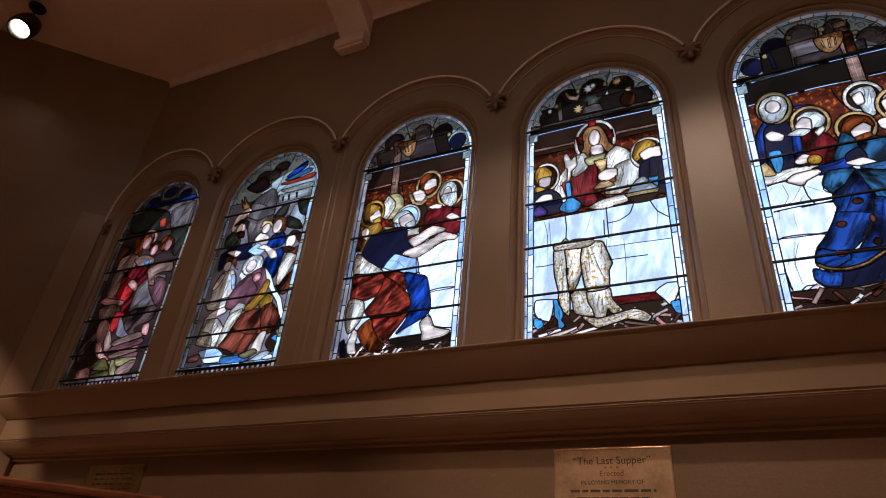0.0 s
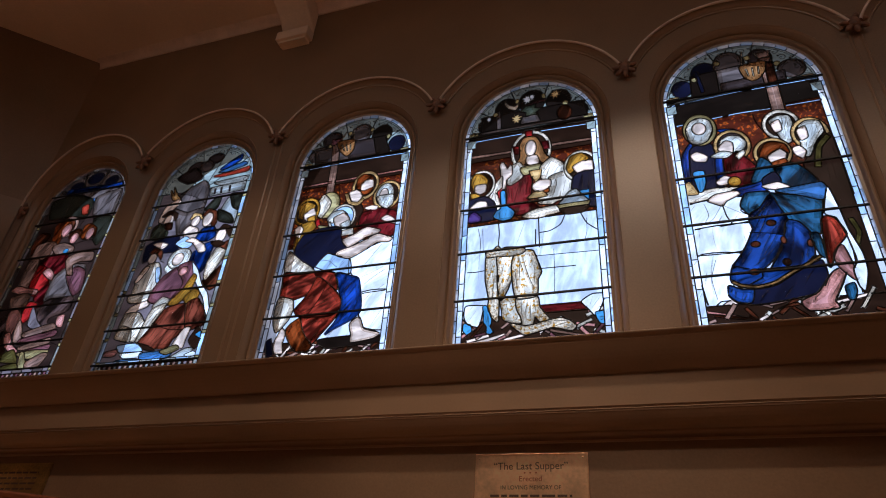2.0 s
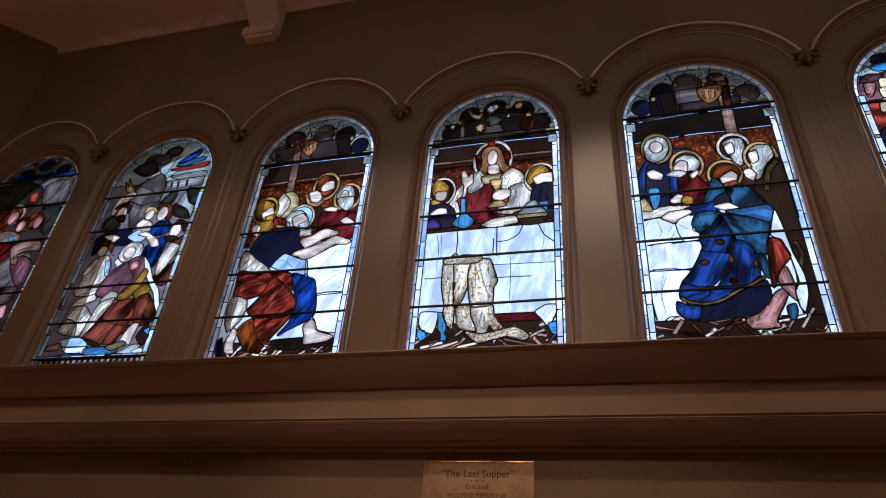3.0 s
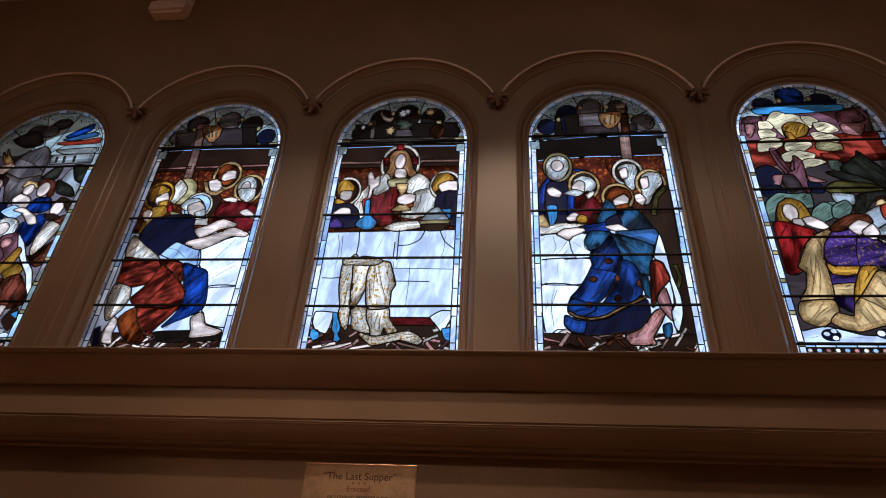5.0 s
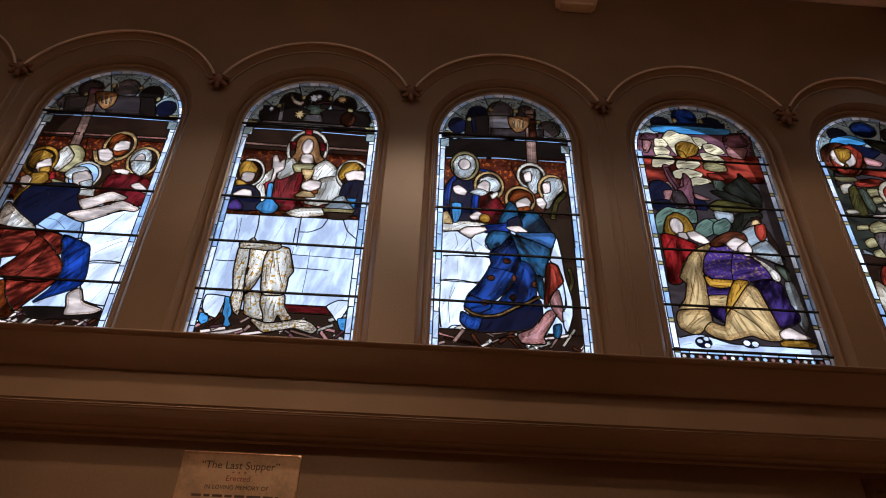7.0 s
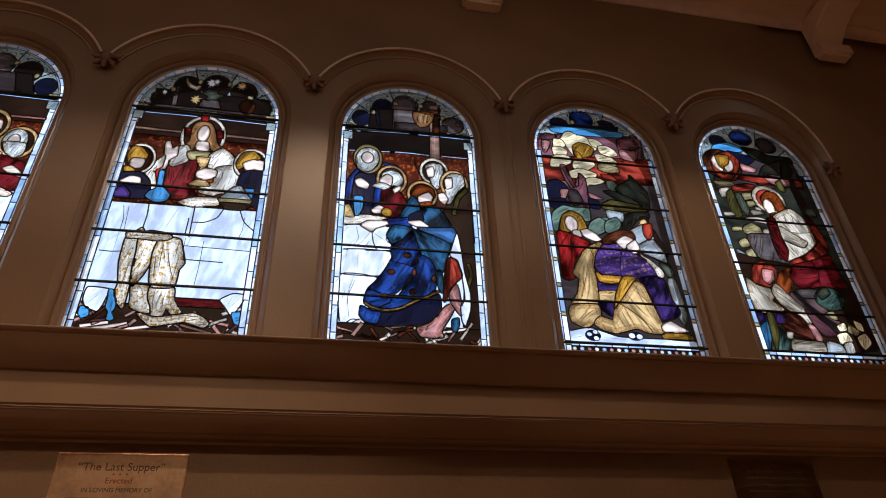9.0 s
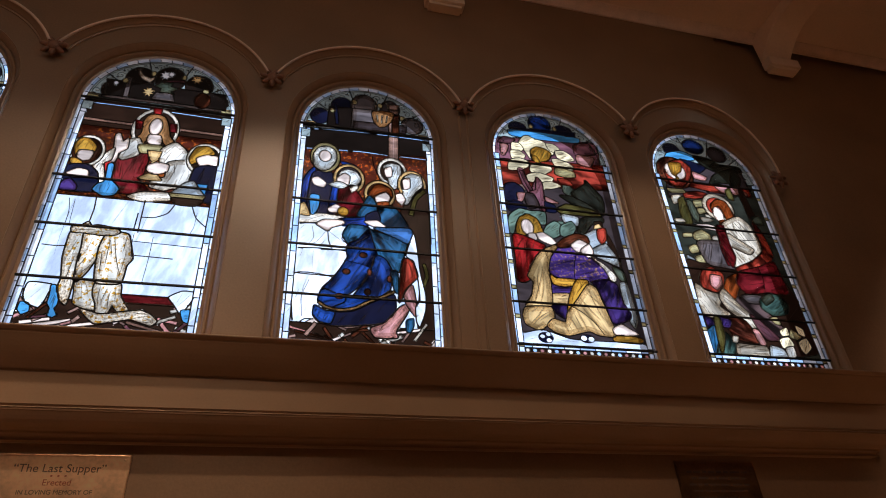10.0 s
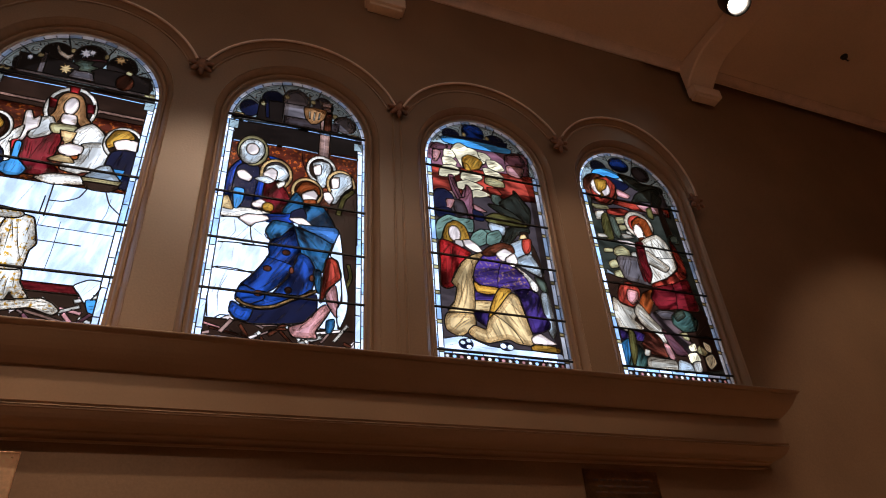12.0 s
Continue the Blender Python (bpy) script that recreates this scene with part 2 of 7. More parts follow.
# the wall beyond the windows, and below them
x0, x1 = CENTRES[0] - END, CENTRES[-1] + END
box(bm, x1, RIGHT + 0.4, FACE_Y + 0.05, BACK_Y, SILL, TOP + 0.2)
strip(bm, [[(x1, FACE_Y, SILL), (x1, FACE_Y, TOP)], [(x1, FACE_Y + 0.06, SILL), (x1, FACE_Y + 0.06, TOP)]])
box(bm, x0 - 0.4, RIGHT + 0.4, FACE_Y + 0.05, BACK_Y, -0.2, SILL)
tagged(part("wall_north", bm, PAINT), "tan-brown painted church wall pierced by arched windows", "wall", kind="structure")

# the wall turns by 45 degrees beside the first window
bm = bmesh.new()
run = 4.4
corner = [(x0, FACE_Y), (x0 - run, FACE_Y - run), (x0 - run, FACE_Y - run + 0.6), (x0 - 0.02, BACK_Y)]
rows = [[(x, y, z) for x, y in corner + corner[:1]] for z in (-0.2, TOP + 0.2)]
strip(bm, rows)
tagged(part("wall_northwest", bm, PAINT), "tan-brown painted wall turning away beside the windows", "wall", kind="structure")
# unseen walls and floor, added to close the room; the floor bounces light up
for name, dims in (("wall_west", (LEFT - 0.4, x0 - run + 0.02, REAR, FACE_Y - run + 0.3, -0.2, TOP + 0.2)), ("wall_east", (RIGHT, RIGHT + 0.4, REAR, FACE_Y + 0.05, -0.2, TOP + 0.2)), ("wall_south", (LEFT - 0.4, RIGHT + 0.4, REAR - 0.4, REAR, -0.2, TOP + 0.2))):
    tagged(part(name, box(bmesh.new(), *dims), PAINT), "plain tan-brown wall, unseen, added to close the room", "wall", kind="structure")
tagged(part("floor", box(bmesh.new(), LEFT, RIGHT, REAR, FACE_Y + 0.05, -0.2, 0), FLOOR), "dark wooden floor, unseen, added to close the room and bounce light", "floor", kind="structure")
tagged(part("ceiling", box(bmesh.new(), LEFT - 0.4, RIGHT + 0.4, REAR - 0.4, BACK_Y, TOP + 0.003, TOP + 0.3), PLASTER), "flat cream plaster ceiling", "ceiling", kind="structure")

# a plain bright sky behind the glass
tagged(part("backdrop", box(bmesh.new(), LEFT - 3, RIGHT + 3, 6.0, 6.05, 1.0, 13.0), SKY), "plain bright overcast sky outside the windows", "sky", kind="structure")


def moulding(name, profile, x0, x1, mat, label, returns=0.0, category="trim"):
    """A straight moulding along the wall: the profile is (y, z), with mitred returns at its ends."""
    bm = bmesh.new()
    base = FACE_Y + 0.05
    rows = []
    for s, x in ((-1, x0), (1, x1)):
        rows.append([(x + s * (base - y) * returns, y, z) for y, z in profile])
    strip(bm, rows)
    if returns:
        strip(bm, [[(x0, base, z) for y, z in profile], rows[0]])
        strip(bm, [rows[1], [(x1, base, z) for y, z in profile]])
    return tagged(part(name, bm, mat), label, category, kind="structure")


def curve_profile(a, b, bulge, n=6):
    """Points from a to b, bowed to one side."""
    (ay, az), (by, bz) = a, b
    ny, nz = -(bz - az), by - ay
    return [(ay + (by - ay) * t + ny * bulge * math.sin(math.pi * t), az + (bz - az) * t + nz * bulge * math.sin(math.pi * t)) for t in [k / n for k in range(n + 1)]]


LEDGE = [(3.98, LEDGE_Z + 0.015), (3.67, LEDGE_Z), (3.652, LEDGE_Z - 0.001)] + curve_profile((3.645, LEDGE_Z - 0.003), (3.64, LEDGE_Z - 0.036), -0.55, 8) + [(3.648, LEDGE_Z - 0.04), (3.650, LEDGE_Z - 0.052)]
LEDGE += curve_profile((3.655, LEDGE_Z - 0.06), (3.772, 3.165), -0.05) + [(3.79, 3.162), (3.79, 3.15), (3.786, 3.145), (3.786, 2.964)]
LEDGE += curve_profile((3.774, 2.960), (3.774, 2.940), 0.5, 4) + [(3.780, 2.938), (3.780, 2.928)] + curve_profile((3.785, 2.924), (3.89, 2.846), -0.14) + [(3.892, 2.836)]
LEDGE += curve_profile((3.895, 2.834), (3.912, 2.800), 0.4) + [(3.935, 2.794), (3.95, 2.794)]
moulding("window_ledge", LEDGE, -6.44, 4.69, TRIM, "tan painted moulded ledge running under the windows", 1.0, "ledge")
moulding("cornice", [(3.90, TOP - 0.10), (3.885, TOP - 0.10)] + curve_profile((3.885, TOP - 0.085), (3.82, TOP - 0.01), -0.15) + [(3.80, TOP - 0.005), (3.80, TOP + 0.003)], x0, RIGHT, HOOD, "slim cream cornice between wall and ceiling", 0.0, "cornice")

# a plain upright board on the turning wall, next to the first window
bm = bmesh.new()
near, far, proud = 0.05, 0.24, 0.018
plan = [(x0 - near, FACE_Y - near), (x0 - near + proud, FACE_Y - near - proud), (x0 - far + proud, FACE_Y - far - proud), (x0 - far, FACE_Y - far)]
strip(bm, [[(x, y, z) for x, y in plan] for z in (LEDGE_Z, 5.6)])
tagged(part("trim", bm, TRIM), "flat upright painted board beside the first window", "trim", kind="structure")

# the upright joints between the groups of windows
for x in (JOINTS[1] + 0.03, JOINTS[4] - 0.01):
    for dx in (-0.035, 0.035):
        bm = bmesh.new()
        strip(bm, [[(x + dx - 0.012, FACE_Y, z), (x + dx - 0.007, FACE_Y - 0.006, z), (x + dx, FACE_Y - 0.009, z), (x + dx + 0.007, FACE_Y - 0.006, z), (x + dx + 0.012, FACE_Y, z)] for z in (LEDGE_Z, 5.8)])
        tagged(part("trim", bm, TRIM), "thin upright bead on the pier between windows", "trim", kind="structure")

for ob in (bpy.data.objects["ceiling"], bpy.data.objects["cornice"]):
    for v in ob.data.vertices:
        v.co.z += FALL * v.co.x

# ---- stained glass windows ----
RES = 0.75                                        # cm, the grain at which overlapping pieces are cut from each other
W2, RISE = HALF * 100, (SPRING - SILL) * 100      # a window's half width and spring, in cm from its foot


TAUT = 0.3                                        # how far lines round their corners


def smooth_line(pts, closed=True, n=5):
    """A rounded line through the points."""
    m, out = len(pts), []
    for i in range(m if closed else m - 1):
        p = [pts[(i + k) % m] if closed else pts[min(max(i + k, 0), m - 1)] for k in (-1, 0, 1, 2)]
        for k in range(n):
            t = k / n
            h1, h2, h3, h4 = 2 * t ** 3 - 3 * t * t + 1, t ** 3 - 2 * t * t + t, 3 * t * t - 2 * t ** 3, t ** 3 - t * t
            out.append(tuple(h1 * p[1][a] + h2 * TAUT * (p[2][a] - p[0][a]) + h3 * p[2][a] + h4 * TAUT * (p[3][a] - p[1][a]) for a in (0, 1)))
    return out if closed else out + [tuple(pts[-1])]


def numbers(text):
    return [tuple(float(c) for c in w.split(",")) for w in text.split()]


def grown(ring):
    """A closed line, let out a little so that neighbours meet."""
    n = len(ring)
    area = sum(ring[k - 1][0] * ring[k][1] - ring[k][0] * ring[k - 1][1] for k in range(n)) / 2
    by = math.copysign(min(0.6, 0.04 * math.sqrt(abs(area))), area)
    out = []
    for k, p in enumerate(ring):
        q, r = ring[k - 2], ring[(k + 2) % n]
        d = math.hypot(r[0] - q[0], r[1] - q[1]) or 1
        out.append((p[0] + (r[1] - q[1]) / d * by, p[1] - (r[0] - q[0]) / d * by))
    return out


class Design:
    """The pieces of one window, in cm from the middle of its foot; later pieces lie over earlier ones."""

    def __init__(self):
        self.pieces, self.strokes = [], []

    def shape(self, colour, text, folds=None, sharp=False):
        pts = numbers(text)
        if not sharp:
            pts = smooth_line(pts)
            if colour not in PALE:
                pts = grown(pts)
        self.pieces.append((colour, pts, folds))

    def disc(self, colour, x, z, rx, rz=None, tilt=0, n=22, folds=None):
        rz = rz or rx
        a = math.radians(tilt)
        ring = [(rx * math.cos(2 * math.pi * k / n), rz * math.sin(2 * math.pi * k / n)) for k in range(n)]
        self.pieces.append((colour, [(x + p * math.cos(a) - q * math.sin(a), z + p * math.sin(a) + q * math.cos(a)) for p, q in ring], folds))

    def rect(self, colour, x0, x1, z0, z1, folds=None):
        self.pieces.append((colour, [(x0, z0), (x1, z0), (x1, z1), (x0, z1)], folds))

    def bar(self, colour, text, width):
        """A band along a line."""
        pts = smooth_line(numbers(text), closed=False)
        left, right = [], []
        for i, p in enumerate(pts):
            q, r = pts[max(i - 1, 0)], pts[min(i + 1, len(pts) - 1)]
            d = math.hypot(r[0] - q[0], r[1] - q[1]) or 1
            nx, nz = -(r[1] - q[1]) / d * width / 2, (r[0] - q[0]) / d * width / 2
            left.append((p[0] + nx, p[1] + nz))
            right.append((p[0] - nx, p[1] - nz))
        self.pieces.append((colour, left + right[::-1], None))

    def flower(self, colour, x, z, r):
        """A small star of petals."""
        ring = []
        for k in range(16):
            q = r * (1.0 if k % 2 else 0.55)
            ring.append((x + q * math.cos(math.pi * k / 8), z + 1.2 * q * math.sin(math.pi * k / 8)))
        self.pieces.append((colour, ring, None))

    def slivers(self, seed, top):
        """A dark floor strewn with pale slats at all angles."""
        rng = random.Random(seed)
        self.rect("umber", -W2, W2, 0, top)
        for _ in range(34):
            x, z, a = rng.uniform(-W2, W2), rng.uniform(14, top), rng.choice((-1, 1)) * rng.uniform(0.15, 1.0)
            u, w = rng.uniform(5, 11), rng.uniform(0.9, 1.6)
            cx, cz = math.cos(a), math.sin(a)
            self.pieces.append((rng.choice(("stone", "pink", "cream", "mauve", "flesh", "brown")), [(x - cx * u + cz * w, z - cz * u - cx * w), (x + cx * u + cz * w, z + cz * u - cx * w), (x + cx * u - cz * w, z + cz * u + cx * w), (x - cx * u - cz * w, z - cz * u + cx * w)], None))

    def line(self, text, width=0.6):
        self.strokes.append((smooth_line(numbers(text), closed=False), width))


PANE_AREA = 2600.0                                 # square cm
PLAIN = ("umber", "black", "navy")
PALE = ("cloth", "white", "ice", "pale")
SHADED = ("damask", "brocade", "foliage", "flesh", "cream", "silver", "gold", "straw", "rust", "red", "wine", "blue", "violet", "mauve", "khaki", "linen", "stone", "pink", "brown", "amber", "teal", "green", "leaf", "grey", "dusk", "olive", "moss", "pale", "sky", "taupe", "auburn", "hair", "cobalt")


def inside(poly, X, Z):
    hit = np.zeros(X.shape, bool)
    px, pz = np.array(poly)[:, 0], np.array(poly)[:, 1]
    for i in range(len(px)):
        j = i - 1
        if pz[i] == pz[j]:
            continue
        cross = ((pz[i] > Z) != (pz[j] > Z)) & (X < (px[j] - px[i]) * (Z - pz[i]) / (pz[j] - pz[i]) + px[i])
        hit ^= cross
    return hit


def ribbon(verts, faces, pts, width, y, ridge, taper=False):
    """A thin raised strip along a line, in the plane of the glass."""
    start = len(verts)
    n = len(pts)
    for i, p in enumerate(pts):
        q, r = pts[max(i - 1, 0)], pts[min(i + 1, n - 1)]
        d = math.hypot(r[0] - q[0], r[1] - q[1]) or 1
        w = width / 2 * (0.25 + math.sin(math.pi * min(max(i / (n - 1), 0.02), 0.98)) if taper else 1)
        nx, nz = -(r[1] - q[1]) / d * w, (r[0] - q[0]) / d * w
        verts += [((p[0] + nx) / 100, y, (p[1] + nz) / 100), (p[0] / 100, y - ridge, p[1] / 100), ((p[0] - nx) / 100, y, (p[1] - nz) / 100)]
        if i:
            a = start + 3 * (i - 1)
            faces += [(a, a + 1, a + 4, a + 3), (a + 1, a + 2, a + 5, a + 4)]


def inset(pts, by):
    """The line, moved sideways."""
    out = []
    for i, p in enumerate(pts):
        q, r = pts[max(i - 2, 0)], pts[min(i + 2, len(pts) - 1)]
        d = math.hypot(r[0] - q[0], r[1] - q[1]) or 1
        out.append((p[0] - (r[1] - q[1]) / d * by, p[1] + (r[0] - q[0]) / d * by))
    return out


def raw_part(name, verts, faces, mat, parent, label="", smooth=False):
    me = bpy.data.meshes.new(name)
    me.from_pydata(verts, [], faces)
    me.materials.append(mat)
    if smooth:
        me.polygons.foreach_set("use_smooth", [True] * len(me.polygons))
    ob = new(name, me)
    ob.parent = parent
    if label:
        ob["label"] = label
    return ob


def build_window(index, design, bars, label):
    rng = random.Random(100 + index)
    thing = new("window_%d" % (index + 1))
    thing.location = (CENTRES[index], GLASS_Y, SILL)
    tagged(thing, label, "stained glass window", "stained glass windows", kind="structure")
    nx, nz = int(2 * W2 / RES) + 1, int((RISE + W2) / RES) + 1
    gx, gz = -W2 + (np.arange(nx) + 0.5) * RES, (np.arange(nz) + 0.5) * RES
    X, Z = np.meshgrid(gx, gz)
    label_map = np.full((nz, nx), -1)
    for i, (colour, poly, folds) in enumerate(design.pieces):
        a = np.array(poly)
        c0, c1 = np.searchsorted(gx, [a[:, 0].min(), a[:, 0].max()])
        r0, r1 = np.searchsorted(gz, [a[:, 1].min(), a[:, 1].max()])
        if c1 <= c0 or r1 <= r0:
            continue
        m = inside(poly, X[r0:r1, c0:c1], Z[r0:r1, c0:c1])
        label_map[r0:r1, c0:c1][m] = i
    label_map[(Z > RISE) & (X ** 2 + (Z - RISE) ** 2 > (W2 + 0.4) ** 2)] = -1

    # large pieces are cut into panes that lead can hold
    cuts = []
    pieces = list(design.pieces)
    todo = list(range(len(pieces)))
    while todo:
        i = todo.pop()
        rr, cc = np.where(label_map == i)
        if len(rr) * RES * RES < (PANE_AREA if pieces[i][0] in PALE else 1000.0) or pieces[i][0] in PLAIN:
            continue
        P = np.stack((gx[cc], gz[rr]), axis=1)
        mid = P.mean(axis=0) + np.array([rng.uniform(-2, 2), rng.uniform(-2, 2)])
        val, vec = np.linalg.eigh(np.cov((P - P.mean(axis=0)).T))
        ax = vec[:, 1]
        turn, bow = rng.uniform(-0.35, 0.35), rng.uniform(-0.012, 0.012)
        if pieces[i][0] in PALE:
            ax, turn, bow = np.array([1.0, 0.0]) if abs(ax[0]) > abs(ax[1]) else np.array([0.0, 1.0]), rng.uniform(-0.05, 0.05), 0.0
        ax = np.array([ax[0] * math.cos(turn) - ax[1] * math.sin(turn), ax[0] * math.sin(turn) + ax[1] * math.cos(turn)])
        across = np.array([-ax[1], ax[0]])
        side = (P - mid) @ ax - bow * ((P - mid) @ across) ** 2 > 0
        pieces.append((pieces[i][0], pieces[i][1], None))
        label_map[rr[side], cc[side]] = len(pieces) - 1
        half = np.abs((P - mid) @ across).max()
        cuts.append((i, len(pieces) - 1, [tuple(mid + across * t + ax * bow * t * t) for t in np.linspace(-half, half, 24)]))
        todo += [i, len(pieces) - 1]
    family = {k: k for k in range(len(design.pieces))}
    for i, j, _ in cuts:
        family[j] = family[i]

    def at(p):
        c, r = int((p[0] + W2) / RES), int(p[1] / RES)
        return label_map[max(r - 1, 0):r + 2, max(c - 1, 0):c + 2] if -1 <= c <= nx and -1 <= r <= nz else np.array([-1])

    lead_v, lead_f, paint_v, paint_f, wash_v, wash_f = [], [], [], [], [], []
    def fold(run, width, pale):
        """A dark painted line with a brushed half-tone to one side of it."""
        if len(run) > 3:
            if not pale or rng.random() < 0.3:
                ribbon(paint_v, paint_f, run, width * rng.uniform(0.4, 0.9), -0.0010, 0.0004, taper=True)
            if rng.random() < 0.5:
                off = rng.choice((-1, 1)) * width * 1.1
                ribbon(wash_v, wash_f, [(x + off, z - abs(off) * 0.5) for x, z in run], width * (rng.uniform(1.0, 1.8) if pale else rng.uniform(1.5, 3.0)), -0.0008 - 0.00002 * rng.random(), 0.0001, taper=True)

    members = {}
    for k, f in family.items():
        members.setdefault(f, []).append(k)
    for i, j, line in cuts:
        run = []
        for p in line + [None]:
            q = at(p) if p is not None else None
            if q is not None and (q == i).any() or q is not None and (q == j).any():
                run.append(p)
            else:
                if len(run) > 1:
                    ribbon(lead_v, lead_f, run, rng.uniform(0.7, 1.0), -0.0014, 0.004)
                run = []
    for i, (colour, poly, folds) in enumerate(pieces):
        mask = label_map == i
        if mask.sum() < 3:
            continue
        # the pane itself: runs of the grain, joined row over row where they agree
        verts, faces, going = [], [], {}
        for r in range(nz + 1):
            runs = set()
            if r < nz and mask[r].any():
                d = np.diff(np.concatenate(([0], mask[r].astype(int), [0])))
                runs = set(zip(np.where(d == 1)[0].tolist(), np.where(d == -1)[0].tolist()))
            for run in list(going):
                if run not in runs:
                    x0, x1, z0, z1 = (run[0] * RES - W2) / 100, (run[1] * RES - W2) / 100, going.pop(run) * RES / 100, r * RES / 100
                    k = len(verts)
                    verts += [(x0, 0, z0), (x1, 0, z0), (x1, 0, z1), (x0, 0, z1)]
                    faces.append((k, k + 1, k + 2, k + 3))
            for run in runs:
                going.setdefault(run, r)
        lay = design.pieces[family[i]][2]
        a = math.radians(lay[0]) if lay else 0.0
        ca, sa = math.cos(a), math.sin(a)
        pane = raw_part("pane", [(x * ca + z * sa, y, z * ca - x * sa) for x, y, z in verts], faces, GLASS[colour], thing)
        pane.rotation_euler = (0, -a, 0)
        if i >= len(design.pieces):
            continue
        own = members[i]
        size = math.sqrt(float(np.isin(label_map, own).sum())) * RES
        # its lead, where nothing lies over it
        closed = poly + [poly[0]]
        turned = 1 if sum(p[0] * q[1] - q[0] * p[1] for p, q in zip(closed, closed[1:])) > 0 else -1
        dense = []
        for p, q in zip(closed, closed[1:]):
            k = max(1, int(math.hypot(q[0] - p[0], q[1] - p[1]) / 1.5))
            dense += [(p[0] + (q[0] - p[0]) * s / k, p[1] + (q[1] - p[1]) * s / k) for s in range(k)]
        dense.append(closed[0])
        run = []
        for p in dense + [None]:
            if p is not None and np.isin(at(p), own).any():
                run.append(p)
            else:
                if len(run) > 1:
                    ribbon(lead_v, lead_f, run, min(rng.uniform(1.0, 1.3), 0.6 + size * 0.035), -0.0015, 0.004)
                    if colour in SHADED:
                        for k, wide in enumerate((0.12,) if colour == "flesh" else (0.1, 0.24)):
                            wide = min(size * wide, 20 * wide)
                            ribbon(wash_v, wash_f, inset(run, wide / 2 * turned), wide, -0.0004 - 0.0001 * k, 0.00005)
                run = []
        # painted folds
        if folds and colour != "flesh":
            angle, gap, width = folds
            width *= min(1.0, 0.45 + size * 0.02)
            a = math.radians(angle)
            ux, uz = math.cos(a), math.sin(a)
            P = np.array(poly)
            cx, cz = P.mean(axis=0)
            reach = math.hypot(*(P.max(axis=0) - P.min(axis=0))) / 2 + 2
            s = -reach
            while s < reach:
                bend, lean = rng.uniform(-0.3, 0.3), rng.uniform(-0.22, 0.22)
                t0 = rng.uniform(-reach, reach * 0.3)
                t1 = t0 + rng.uniform(0.7, 1.6) * reach
                run = []
                for k in range(25):
                    t = t0 + (t1 - t0) * k / 24
                    o = s + lean * t + bend * t * t / max(reach, 1)
                    p = (cx + ux * t - uz * o, cz + uz * t + ux * o)
                    q = at(p)
                    if q.size and np.isin(q, own).all():
                        run.append(p)
                    else:
                        fold(run, width, colour in PALE)
                        run = []
                fold(run, width, colour in PALE)
                s += gap * rng.uniform(0.4, 1.0)
    for pts, width in design.strokes:
        ribbon(paint_v, paint_f, pts, width, -0.0008, 0.0004)
    tagged(raw_part("lead_cames", lead_v, lead_f, LEAD, thing, "dark lead strips between the panes", smooth=False), kind="stuff")
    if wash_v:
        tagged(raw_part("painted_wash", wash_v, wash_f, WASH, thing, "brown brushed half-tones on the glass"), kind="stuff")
    if paint_v:
        tagged(raw_part("painted_line", paint_v, paint_f, GRISAILLE, thing, "fine black painted lines on the glass"), kind="stuff")
    # iron saddle bars across the glass
    for z in bars:
        r = W2 if z < RISE else math.sqrt(max(W2 ** 2 - (z - RISE) ** 2, 1))
        b = bmesh.new()
        tube(b, [(-r / 100, -0.018, z / 100), (0, -0.018, z / 100 + rng.uniform(-0.003, 0.003)), (r / 100, -0.018, z / 100)], 0.011, 6)
        part("saddle_bar", b, IRON, thing)
    # moulded surround, from the outside face to the wall's face
    prof = [(OUTER, BACK_Y - GLASS_Y), (0.012, 0.05), (0.012, 0.004), (-0.004, 0.002), (-0.004, -0.018), (0.018, -0.022), (0.022, -0.032), (0.030, -0.046), (0.040, -0.052), (0.050, -0.049), (0.056, -0.042), (0.062, -0.06), (0.074, -0.078), (0.086, -0.092), (0.094, -0.098), (0.1, -0.105), (OUTER, -0.1)]
    b = bmesh.new()
    strip(b, [[(x, y, z - SILL) for x, z in arch_line(o)] for o, y in prof])
    part("window_frame", b, TRIM, thing, "brown painted moulded window surround")
    return thing


COLOURS = dict(
    white=(222, 232, 248), cloth=(200, 214, 240), ice=(160, 190, 230), lichen=(132, 146, 148), sky=(62, 112, 176), pale=(150, 160, 168), grey=(92, 84, 86), dusk=(52, 44, 46),
    black=(20, 14, 12), umber=(34, 20, 14), brown=(80, 40, 26), wine=(92, 20, 26), red=(138, 28, 30), rust=(146, 52, 40), amber=(122, 56, 24), gold=(180, 134, 52),
    straw=(200, 168, 118), cream=(226, 222, 214), flesh=(232, 212, 202), pink=(196, 140, 140), mauve=(112, 72, 84), navy=(14, 17, 38), blue=(22, 56, 140), azure=(62, 132, 184),
    teal=(34, 78, 112), ash=(104, 96, 104), smoke=(44, 32, 30), taupe=(74, 58, 58), auburn=(104, 50, 38), hair=(160, 116, 76), cobalt=(24, 56, 124), green=(56, 80, 74), leaf=(66, 74, 64), sage=(92, 114, 102), bloom=(226, 210, 172), olive=(84, 80, 44), violet=(52, 36, 88), stone=(150, 120, 112), silver=(218, 226, 230), khaki=(160, 150, 110), linen=(190, 180, 164), moss=(40, 42, 36))
DEEP = ("blue", "rust", "violet", "red", "wine", "teal", "amber", "green", "brown", "auburn", "cobalt", "taupe")
SOFT = ("sage", "bloom", "gold", "straw", "cream", "silver", "linen", "khaki", "stone", "pink", "mauve", "moss", "leaf", "olive", "grey")
